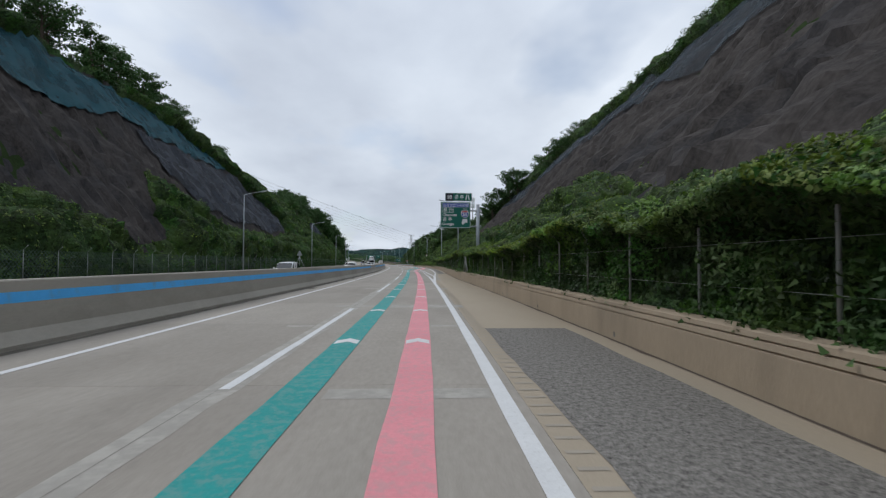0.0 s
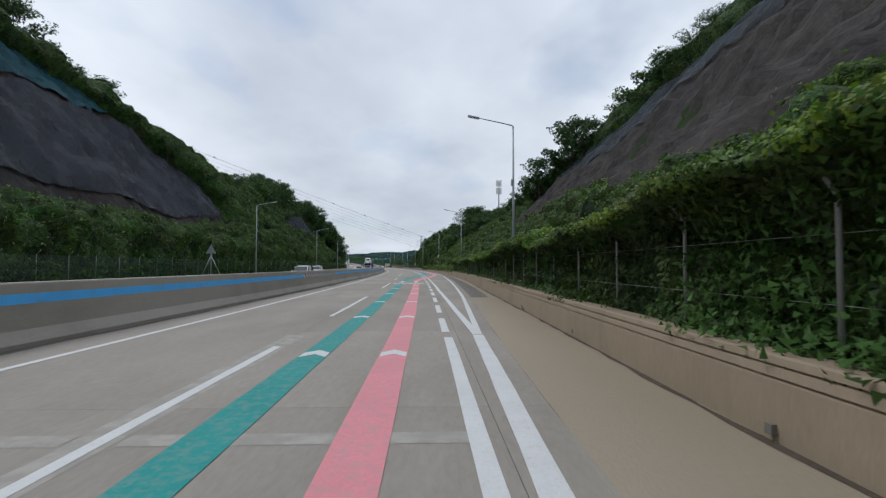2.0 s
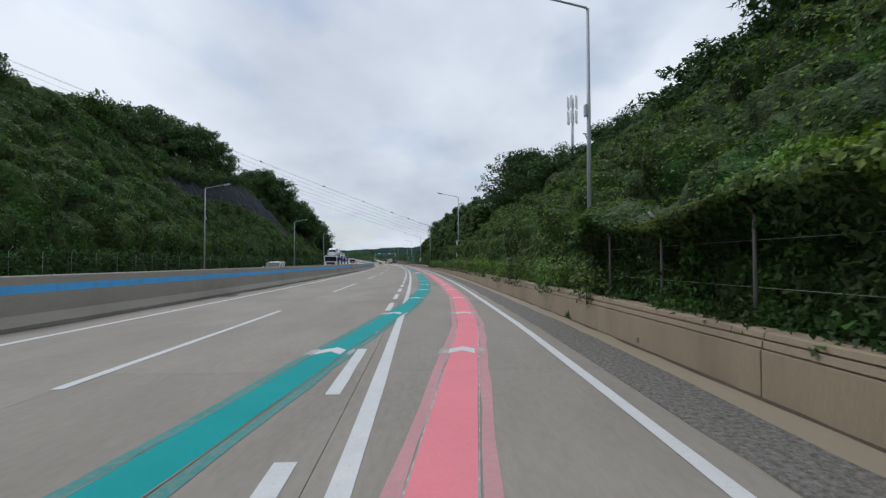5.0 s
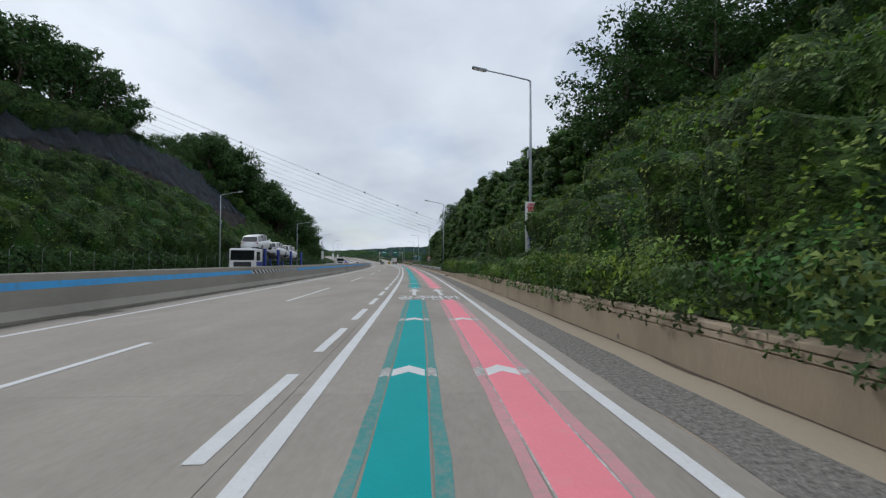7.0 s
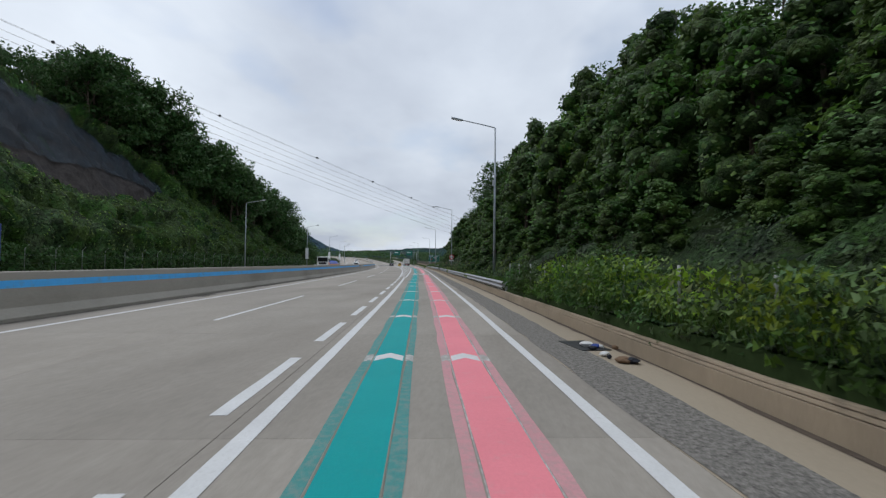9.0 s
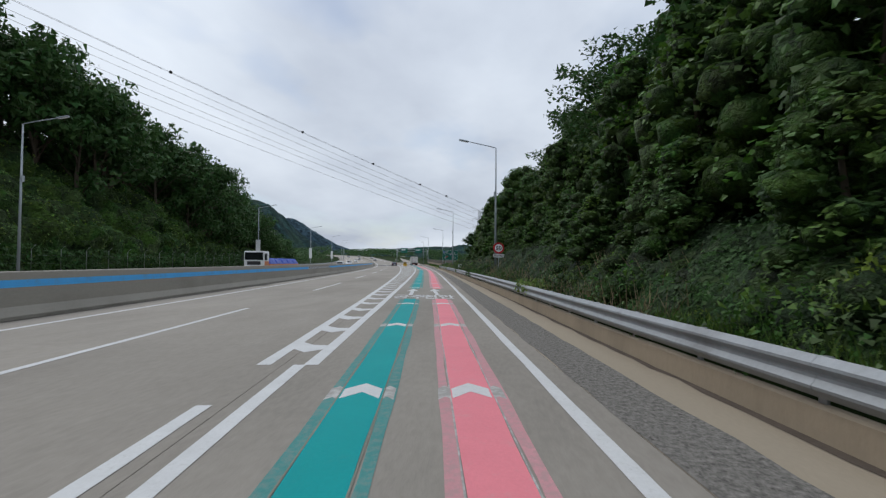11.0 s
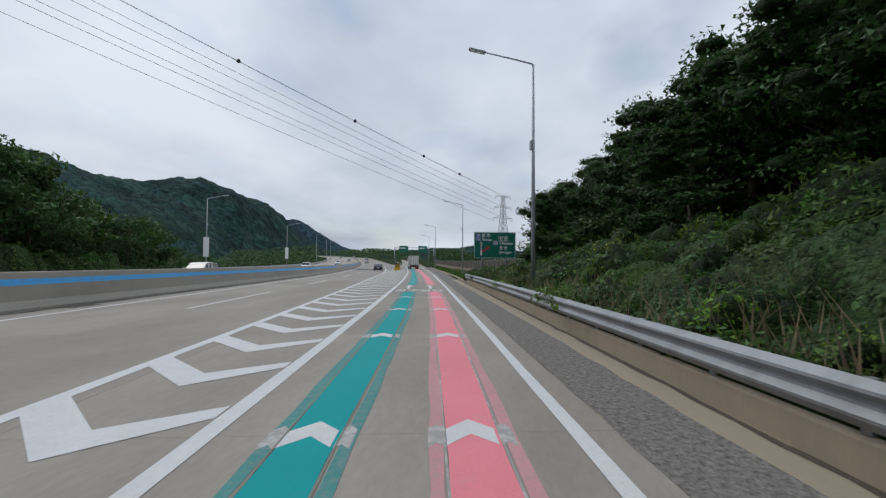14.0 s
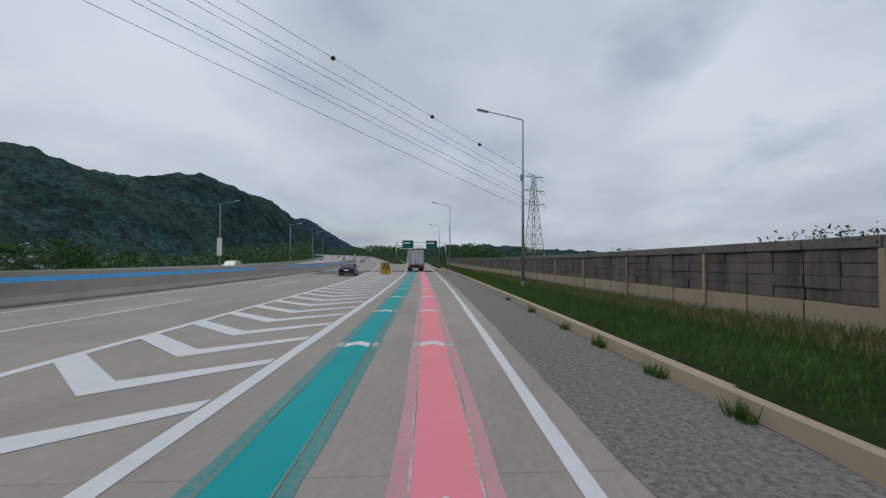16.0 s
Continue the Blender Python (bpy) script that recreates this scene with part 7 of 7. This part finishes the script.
def power_line(la, lb, sag, r, label, balls=()):
    a, b = Vector(la), Vector(lb)
    ps = []
    for i in range(61):
        k = i / 60
        ps.append(a.lerp(b, k) - Vector((0, 0, 4 * sag * k * (1 - k))))
    ob = tagged(new("power_line"), label, "power line", group="power lines across the valley")
    bm = bmesh.new()
    tube(bm, ps, r, 4, cap=False)
    part("cable", bm, DARKMETAL, ob)
    for k in balls:
        c = a.lerp(b, k) - Vector((0, 0, 4 * sag * k * (1 - k)))
        bm = bmesh.new()
        bmesh.ops.create_icosphere(bm, subdivisions=2, radius=0.55, matrix=Matrix.Translation(c))
        part("marker_ball", bm, DARKMETAL, ob, "dark marker ball")


MA, MB = PA.matrix_basis, PB.matrix_basis
for z, l in ((0.68, 5.2), (0.83, 4.8), (0.985, 4.2)):
    for sx in (-1, 1):
        power_line(MA @ Vector((sx * l, 0, z * 33 - 1.2)), MB @ Vector((sx * l, 0, z * 36 - 1.2)), 5, 0.05, "thin dark high-voltage cable hanging across the sky")
power_line(MA @ Vector((0, 0, 33)), MB @ Vector((0, 0, 36)), 5, 0.04, "thin earth wire with dark marker balls", (0.06, 0.10, 0.16, 0.23, 0.32, 0.42))


# ---- roadside clutter ----
def build_debris():
    rnd = random.Random(77)
    bm = bmesh.new()
    box(bm, -0.35, -0.55, 0, 0.25, 0.55, 0.012, at(216.2, 9.1, 0.004, 8))
    tagged(put("drain_grate", bm, DARKMETAL), "dark steel drain grate beside the kerb", "drain grate")
    for i in range(10):
        bm = bmesh.new()
        s, d = 215.2 + rnd.uniform(-0.9, 1.2), 9.25 + rnd.uniform(-0.2, 0.3)
        if i % 3 == 0:
            tube(bm, [pt(s, d, 0.04), pt(s + rnd.uniform(-0.3, 0.3), d + rnd.uniform(-0.15, 0.15), 0.05)], [0.045, 0.03], 8)
        else:
            r = bmesh.ops.create_icosphere(bm, subdivisions=2, radius=rnd.uniform(0.06, 0.13))
            for v in r["verts"]:
                v.co = Vector((v.co.x * rnd.uniform(0.9, 1.6), v.co.y * rnd.uniform(0.9, 1.5), v.co.z * 0.55)) + Vector(pt(s, d, 0.05))
        m = [material("litter_white", (0.6, 0.6, 0.6)), material("litter_dark", (0.02, 0.022, 0.03)), material("litter_brown", (0.16, 0.10, 0.06)), material("litter_blue", (0.03, 0.06, 0.25))][i % 4]
        tagged(put("litter", bm, m), "crumpled litter lying by the drain and kerb", "litter", group="litter by the drain")


build_debris()


def build_crash_cushion():
    ob = tagged(new("crash_cushion"), "yellow crash cushion at the tip of the gore", "crash cushion")
    s = 430.0
    d = (float(gore_right(s)) + 4.3) / 2
    ob.matrix_basis = at(s, d, float(elev(s)) * 0)
    Y = material("yellow_plastic", (0.50, 0.30, 0.02), 0.5, vary=0.1, bump=0.0)
    for i in range(4):
        bm = bmesh.new()
        bmesh.ops.create_cone(bm, cap_ends=True, segments=16, radius1=0.42, radius2=0.38, depth=0.95, matrix=Matrix.Translation((0.55 * (i % 2) - 0.27, 0.9 * (i // 2), 0.48)))
        part("barrel", bm, Y, ob)
    plate(ob, "arrow_board", -0.5, 0.7, 0.5, 1.5, SIGNBLACK, -0.5, 0.05)
    for k in range(3):
        poly(ob, "board_stripe", [(-0.45 + k * 0.3, 0.75), (-0.3 + k * 0.3, 0.75), (-0.15 + k * 0.3, 1.45), (-0.3 + k * 0.3, 1.45)], Y, -0.505)


build_crash_cushion()


def build_gantry(s, d0, d1):
    ob = tagged(new("sign_gantry"), "far grey sign gantry with green boards", "sign gantry")
    ob.matrix_basis = at(s, 0, float(elev(s)) * 0)
    for x in (d0, d1):
        bm = bmesh.new()
        tube(bm, [(x, 0, 0), (x, 0, 8)], 0.2, 8)
        part("post", bm, GALV, ob)
    bm = bmesh.new()
    for z in (6.6, 7.8):
        tube(bm, [(d0, 0, z), (d1, 0, z)], 0.1, 6)
    part("beam", bm, GALV, ob)
    for a in (0.12, 0.6):
        plate(ob, "board", d0 + (d1 - d0) * a, 5.6, d0 + (d1 - d0) * a + 4.2, 8.6, SIGNGREEN, -0.2, 0.06)
        plate(ob, "writing_bar", d0 + (d1 - d0) * a + 0.5, 7.3, d0 + (d1 - d0) * a + 3.0, 7.8, SIGNWHITE, -0.22, 0.02)


build_gantry(545, 11.0, 30.0)


def build_farmhouse(s, d, w, l, h, col):
    ob = tagged(new("farm_building"), "low white farm building with a grey roof", "building", group="farm buildings")
    ob.matrix_basis = at(s, d, float(terrain(s, d)) - 0.2, 25)
    bm = bmesh.new()
    box(bm, -w / 2, -l / 2, 0, w / 2, l / 2, h, bevel=0.02)
    part("wall", bm, material("plaster_white", (0.6, 0.6, 0.58)), ob)
    bm = bmesh.new()
    v = [bm.verts.new(p) for p in ((-w / 2 - 0.4, -l / 2 - 0.4, h), (w / 2 + 0.4, -l / 2 - 0.4, h), (0, -l / 2 - 0.4, h + w * 0.28), (-w / 2 - 0.4, l / 2 + 0.4, h), (w / 2 + 0.4, l / 2 + 0.4, h), (0, l / 2 + 0.4, h + w * 0.28))]
    for f in ((0, 1, 2), (3, 5, 4), (0, 2, 5, 3), (1, 4, 5, 2), (0, 3, 4, 1)):
        bm.faces.new([v[i] for i in f])
    part("roof", bm, material("grey_roof", (0.22, 0.23, 0.25)), ob)
    for k in range(3):
        bm = bmesh.new()
        box(bm, -w / 2 + 0.6 + k * (w - 1.2) / 3, -l / 2 - 0.04, 1.0, -w / 2 + 1.5 + k * (w - 1.2) / 3, -l / 2 + 0.02, 2.0)
        part("window", bm, GLASSDARK, ob)


build_farmhouse(470, -75, 10, 16, 3.2, 0)
build_farmhouse(520, -98, 8, 10, 3.0, 0)

# ---- vehicles ----
def paint(name, color, rough=0.25, metal=0.2):
    return material(name, color, rough, metal, vary=0.03, scale=2, fine=10, bump=0.0, spec=0.6)


def loft(bm, rings, close=False):
    vs = [[bm.verts.new(p) for p in r] for r in rings]
    for a, b in zip(vs, vs[1:]):
        for k in range(len(a) - 1):
            bm.faces.new((a[k], a[k + 1], b[k + 1], b[k]))
        if close:
            bm.faces.new((a[-1], a[0], b[0], b[-1]))
    return vs


def wheel(parent, x, y, r, w=0.22):
    bm = bmesh.new()
    bmesh.ops.create_cone(bm, cap_ends=True, segments=24, radius1=r, radius2=r, depth=w, matrix=pose(x, y, r, 0, 90, 0))
    bmesh.ops.bevel(bm, geom=[e for e in bm.edges if e.calc_face_angle(0) > 1], offset=0.03, segments=2, affect="EDGES")
    tyre = part("tyre", bm, RUBBER, parent, smooth=True)
    s = 1 if x > 0 else -1
    bm = bmesh.new()
    bmesh.ops.create_cone(bm, cap_ends=True, segments=20, radius1=r * 0.64, radius2=r * 0.5, depth=0.03, matrix=pose(x + s * (w / 2 + 0.004), y, r, 0, 90 * s, 0))
    part("rim", bm, GALV, tyre, "silver alloy rim")


def build_car(name, label, mat, kind="suv", length=4.7, width=1.88, height=1.68):
    """A car with its nose towards local +y, standing on z 0."""
    ob = tagged(new(name), label, "car", group="cars on the motorway")
    L, W = length, width / 2
    suv = kind == "suv"
    belt = 0.95 if not suv else 1.05
    # stations: y, underside, waist height, half width
    st = [(-0.5, 0.42, belt - 0.14, 0.80), (-0.487, 0.30, belt - 0.02, 0.90), (-0.44, 0.22, belt + 0.02, 0.97), (-0.3, 0.20, belt + 0.02, 1.0), (0.0, 0.20, belt, 1.0), (0.2, 0.20, belt - 0.01, 1.0),
          (0.32, 0.20, belt - 0.05, 0.99), (0.43, 0.22, belt - 0.16, 0.94), (0.485, 0.28, belt - 0.28, 0.84), (0.5, 0.40, belt - 0.38, 0.74)]
    bm = bmesh.new()
    rings = []
    for y, lo, hi, w in st:
        h = hi - lo
        half = [(0.55 * w, lo), (0.95 * w, lo + 0.04), (1.0 * w, lo + 0.3 * h), (1.0 * w, lo + 0.62 * h), (0.95 * w, hi - 0.05), (0.86 * w, hi), (0.45 * w, hi + 0.015)]
        rings.append([(W * x, y * L, z) for x, z in half] + [(-W * x, y * L, z) for x, z in half[::-1]])
    vs = loft(bm, rings, True)
    bm.faces.new(vs[0])
    bm.faces.new(vs[-1][::-1])
    bmesh.ops.recalc_face_normals(bm, faces=bm.faces[:])
    body = part("body", bm, mat, ob, smooth=True)
    # cabin
    ya = (-0.475, -0.40, 0.06, 0.24) if suv else (-0.40, -0.24, 0.05, 0.24)
    top = [(ya[0], belt - 0.02, 0.88), (ya[1], height - 0.09, 0.74), ((ya[1] + ya[2]) / 2, height, 0.74), (ya[2], height - 0.04, 0.73), (ya[3], belt - 0.03, 0.86)]
    bm = bmesh.new()
    rings = [[(W * k * w, y * L, z + dz) for k, dz in ((1, -0.03), (0.93, 0), (0, 0.025), (-0.93, 0), (-1, -0.03))] for y, z, w in top]
    loft(bm, rings)
    part("roof", bm, mat, ob, smooth=True)
    for sx in (-1, 1):
        bm = bmesh.new()
        pts = [(sx * W * 0.9, ya[0] * L + 0.08, belt), (sx * W * 0.9, ya[3] * L - 0.05, belt - 0.02), (sx * W * 0.745, ya[2] * L, height - 0.085), (sx * W * 0.76, ya[1] * L, height - 0.125)]
        bm.faces.new([bm.verts.new(p) for p in pts])
        part("side_window", bm, GLASSDARK, ob)
        for yy in (-0.10, 0.045):
            bm = bmesh.new()
            box(bm, min(sx * W * 0.72, sx * W * 0.93), yy * L - 0.03, belt - 0.02, max(sx * W * 0.72, sx * W * 0.93), yy * L + 0.03, height - 0.1)
            part("pillar", bm, mat, ob)
        bm = bmesh.new()
        box(bm, min(sx * W * 1.0, sx * W * 1.16), 0.16 * L, belt - 0.02, max(sx * W * 1.0, sx * W * 1.16), 0.16 * L + 0.12, belt + 0.14, bevel=0.03)
        part("wing_mirror", bm, mat, ob)
        for y in (-0.30, 0.31):
            wheel(ob, sx * (W - 0.1), y * L, 0.35 if suv else 0.33)
        bm = bmesh.new()
        box(bm, min(sx * W * 0.45, sx * W * 0.86), -0.497 * L, belt - 0.20, max(sx * W * 0.45, sx * W * 0.86), -0.475 * L, belt - 0.06, bevel=0.02)
        part("tail_light", bm, material("red_lens", (0.30, 0.008, 0.008), 0.2, vary=0.02, bump=0.0), ob, "red tail light")
        bm = bmesh.new()
        box(bm, min(sx * W * 0.42, sx * W * 0.8), 0.462 * L, belt - 0.34, max(sx * W * 0.42, sx * W * 0.8), 0.492 * L, belt - 0.22, bevel=0.02)
        part("headlight", bm, SIGNWHITE, ob, "clear headlight")
    for nm, y0, z0, y1, z1, w0, w1 in (("windscreen", ya[3] * L + 0.015, belt + 0.03, ya[2] * L + 0.06, height - 0.08, 0.80, 0.69), ("rear_window", ya[0] * L - 0.012, belt + 0.06, ya[1] * L - 0.03, height - 0.14, 0.78, 0.68)):
        bm = bmesh.new()
        o = 0.03 if nm == "windscreen" else -0.03
        bm.faces.new([bm.verts.new(p) for p in ((-W * w0, y0 + o, z0), (W * w0, y0 + o, z0), (W * w1, y1 + o, z1), (-W * w1, y1 + o, z1))])
        part(nm, bm, GLASSDARK, ob)
    bm = bmesh.new()
    box(bm, -0.26, -0.503 * L, 0.62, 0.26, -0.497 * L, 0.74)
    part("number_plate", bm, SIGNWHITE, ob, "plain white number plate")
    bm = bmesh.new()
    box(bm, -W * 0.78, -0.5 * L - 0.02, 0.26, W * 0.78, -0.46 * L, 0.45, bevel=0.03)
    part("bumper", bm, DARKMETAL, ob)
    bm = bmesh.new()
    box(bm, -W * 0.4, 0.47 * L, 0.42, W * 0.4, 0.503 * L, 0.60, bevel=0.02)
    part("grille", bm, DARKMETAL, ob)
    return ob


NAVY = paint("dark_violet_paint", (0.018, 0.014, 0.03))
CARWHITE = paint("white_car_paint", (0.72, 0.73, 0.74), 0.3, 0.0)
CARGREY = paint("silver_car_paint", (0.35, 0.36, 0.38), 0.3, 0.5)
sedan = build_car("sedan", "dark violet sedan driving on the concrete road", NAVY, "sedan", 4.85, 1.87, 1.45)
sedan.matrix_basis = at(424.0, 2.5, 0)
suv = build_car("suv", "white suv on the opposite carriageway", CARWHITE)
suv.matrix_basis = at(101.5, -10.8, 0, 180)
for s, d in ((47.5, -10.8), (166.5, -10.6), (364.5, -10.7), (434.0, -14.4), (128.0, -14.4), (520, -14.2)):
    copy_thing(suv, at(s, d, 0, 180))
far_car = build_car("sedan", "silver sedan far ahead on the road", CARGREY, "sedan", 4.8, 1.86, 1.46)
far_car.matrix_basis = at(560, -1.8, 0)
for s, d, t in ((640, 1.8, 0), (600, -10.6, 180), (690, -14, 180), (720, -1.8, 0)):
    copy_thing(far_car, at(s, d, 0, t))


def build_box_truck():
    ob = tagged(new("box_truck"), "box truck with a white ribbed rear door and rusty underride bar", "truck")
    ob.matrix_basis = at(444.0, 11.5, 0, 1.6)
    BOX = material("aluminium_box", (0.42, 0.42, 0.41), 0.5, 0.3, vary=0.12, scale=1.5, fine=8, bump=0.05, stain=0.4, stain_color=(0.2, 0.18, 0.16), stain_scale=1.5)
    RUST = material("rusty_steel", (0.10, 0.05, 0.035), 0.8, 0.2, vary=0.3, bump=0.1)
    bm = bmesh.new()
    box(bm, -1.2, 0.0, 1.05, 1.2, 7.2, 3.62, bevel=0.03)
    part("cargo_box", bm, BOX, ob)
    for z in (1.04, 3.58):
        bm = bmesh.new()
        box(bm, -1.23, -0.05, z, 1.23, 0.08, z + 0.1, bevel=0.01)
        part("door_frame", bm, DARKMETAL, ob)
    for x in (-1.2, 1.12):
        bm = bmesh.new()
        box(bm, x, -0.05, 1.05, x + 0.08, 0.06, 3.62, bevel=0.01)
        part("door_frame", bm, DARKMETAL, ob)
    for i in range(2):
        bm = bmesh.new()
        box(bm, -1.10 + i * 1.11, -0.035, 1.16, -0.01 + i * 1.11, 0.01, 3.56, bevel=0.008)
        door = part("rear_door", bm, material("white_door_panel", (0.62, 0.61, 0.58), 0.5, vary=0.12, scale=2, bump=0.05, stain=0.4, stain_color=(0.3, 0.26, 0.22), stain_scale=1.2), ob, "white rear door")
        for k in range(2):
            bm = bmesh.new()
            x = -0.85 + i * 1.11 + k * 0.6
            tube(bm, [(x, -0.07, 1.15), (x, -0.07, 3.55)], 0.03, 8)
            part("lock_rod", bm, DARKMETAL, door)
    bm = bmesh.new()
    box(bm, -1.15, -0.02, 0.55, 1.15, 0.12, 0.75, bevel=0.02)
    for x in (-0.8, 0.8):
        box(bm, x - 0.05, 0.0, 0.6, x + 0.05, 0.1, 1.06)
    part("underride_bar", bm, RUST, ob, "rusty red underride bar")
    bm = bmesh.new()
    box(bm, -0.45, 0.2, 0.75, 0.45, 9.0, 1.04)
    part("chassis", bm, DARKMETAL, ob)
    for sx in (-1, 1):
        bm = bmesh.new()
        box(bm, sx * 0.95 - 0.16, -0.04, 0.78, sx * 0.95 + 0.16, 0.03, 0.95, bevel=0.01)
        part("tail_light", bm, material("red_lens", (0.3, 0.008, 0.008)), ob, "red tail light")
        for y, k in ((1.6, 0.95), (2.7, 0.95), (8.1, 1.0)):
            wheel(ob, sx * k, y, 0.48, 0.4 if y < 5 else 0.28)
        bm = bmesh.new()
        box(bm, sx * 1.12 - 0.02, 0.3, 0.45, sx * 1.12 + 0.02, 1.1, 1.0)
        part("mud_flap", bm, RUBBER, ob)
    bm = bmesh.new()
    box(bm, -1.15, 7.5, 0.7, 1.15, 9.4, 2.75, bevel=0.12)
    part("cab", bm, CARWHITE, ob)
    return ob


build_box_truck()


def build_cab(ob, mat, y0, band=None):
    """A cab-over truck cab whose front stands at local +y."""
    bm = bmesh.new()
    box(bm, -1.22, y0, 0.75, 1.22, y0 + 2.1, 2.85, bevel=0.12)
    cab = part("cab", bm, mat, ob, "white cab")
    bm = bmesh.new()
    box(bm, -1.08, y0 + 2.06, 1.75, 1.08, y0 + 2.13, 2.68, bevel=0.03)
    part("windscreen", bm, GLASSDARK, cab)
    for sx in (-1, 1):
        bm = bmesh.new()
        box(bm, sx * 1.225 - 0.012, y0 + 0.9, 1.75, sx * 1.225 + 0.012, y0 + 1.9, 2.55)
        part("side_window", bm, GLASSDARK, cab)
        if band:
            bm = bmesh.new()
            box(bm, sx * 1.226 - 0.01, y0 + 0.12, 1.0, sx * 1.226 + 0.01, y0 + 1.9, 1.6)
            part("stripe", bm, band, cab)
        bm = bmesh.new()
        box(bm, sx * 0.85 - 0.2, y0 + 2.07, 0.85, sx * 0.85 + 0.2, y0 + 2.13, 1.08, bevel=0.02)
        part("headlight", bm, SIGNWHITE, cab)
        bm = bmesh.new()
        box(bm, sx * 1.42 - 0.06, y0 + 1.95, 1.7, sx * 1.42 + 0.06, y0 + 2.1, 2.4, bevel=0.02)
        part("wing_mirror", bm, DARKMETAL, cab)
        wheel(ob, sx * 1.02, y0 + 1.1, 0.5, 0.3)
    bm = bmesh.new()
    box(bm, -0.8, y0 + 2.07, 1.15, 0.8, y0 + 2.125, 1.6, bevel=0.02)
    part("grille", bm, DARKMETAL, cab)
    bm = bmesh.new()
    box(bm, -1.22, y0 + 1.95, 0.45, 1.22, y0 + 2.2, 0.8, bevel=0.04)
    part("bumper", bm, mat, cab)


def build_carrier():
    ob = tagged(new("car_carrier"), "white and blue car carrier truck with sloping decks", "truck")
    ob.matrix_basis = at(214.8, -10.6, 0, 180)
    BLUEP = paint("carrier_blue", (0.02, 0.05, 0.30), 0.4, 0.0)
    build_cab(ob, CARWHITE, 7.6, BLUEP)
    bm = bmesh.new()
    box(bm, -1.2, -9.5, 0.62, 1.2, 7.4, 0.85, bevel=0.02)
    part("lower_deck", bm, DARKMETAL, ob)
    for k, (a, b, za, zb) in enumerate(((2.2, 8.8, 2.25, 3.0), (-3.4, 2.0, 2.05, 2.15), (-9.4, -3.6, 2.0, 1.75))):
        bm = bmesh.new()
        for sx in (-1, 1):
            v = [bm.verts.new(p) for p in ((sx * 0.55, a, za), (sx * 1.15, a, za), (sx * 1.15, b, zb), (sx * 0.55, b, zb), (sx * 0.55, a, za - 0.12), (sx * 1.15, a, za - 0.12), (sx * 1.15, b, zb - 0.12), (sx * 0.55, b, zb - 0.12))]
            for f in ((0, 1, 2, 3), (7, 6, 5, 4), (0, 4, 5, 1), (1, 5, 6, 2), (2, 6, 7, 3), (3, 7, 4, 0)):
                bm.faces.new([v[i] for i in f])
        part("upper_deck", bm, DARKMETAL, ob)
    for y in (6.8, 2.1, -3.5, -9.0):
        for sx in (-1, 1):
            bm = bmesh.new()
            box(bm, sx * 1.2 - 0.1, y - 0.22, 0.6, sx * 1.2 + 0.1, y + 0.22, 2.9, bevel=0.02)
            part("post", bm, BLUEP, ob, "blue deck post")
    for sx in (-1, 1):
        for y in (-6.5, -5.3, 3.5, 4.6):
            wheel(ob, sx * 1.0, y, 0.45, 0.35)


build_carrier()
for y, z, t in ((5.4, 2.72, 6), (-0.8, 2.12, 0), (-6.4, 1.92, -2)):
    c = copy_thing(suv, at(214.8 - y, -10.6, z) @ pose(0, 0, 0, t, 0, 0))
    tagged(c, "white suv loaded on the deck of a car carrier")


def build_tarp_truck():
    ob = tagged(new("flatbed_truck"), "white flatbed truck with a load under blue tarpaulin", "truck")
    ob.matrix_basis = at(320.0, -14.0, 0, 180)
    ORANGE = paint("orange_truck_paint", (0.55, 0.16, 0.03), 0.4, 0.0)
    TARP = material("blue_tarpaulin", (0.02, 0.06, 0.36), 0.45, vary=0.25, scale=2, fine=8, bump=0.5, bump_scale=6)
    build_cab(ob, CARWHITE, 6.4, ORANGE)
    bm = bmesh.new()
    box(bm, -1.22, -9.5, 0.95, 1.22, 6.2, 1.25, bevel=0.02)
    part("flatbed", bm, ORANGE, ob)
    rnd = random.Random(4)
    for i in range(5):
        bm = bmesh.new()
        y = -9.2 + i * 3.05
        r = bmesh.ops.create_grid(bm, x_segments=10, y_segments=12, size=1)
        for v in r["verts"]:
            x, yy = v.co.x, v.co.y
            v.co = Vector((x * 1.25, y + 1.5 + yy * 1.5, 1.25 + (1 - max(abs(x), abs(yy)) ** 6) * rnd.uniform(0.55, 0.8)))
        part("tarpaulin", bm, TARP, ob, "creased blue tarpaulin", smooth=True)
    for sx in (-1, 1):
        for y in (-7.5, -6.3, -5.1, 2.5):
            wheel(ob, sx * 1.0, y, 0.48, 0.35)


build_tarp_truck()
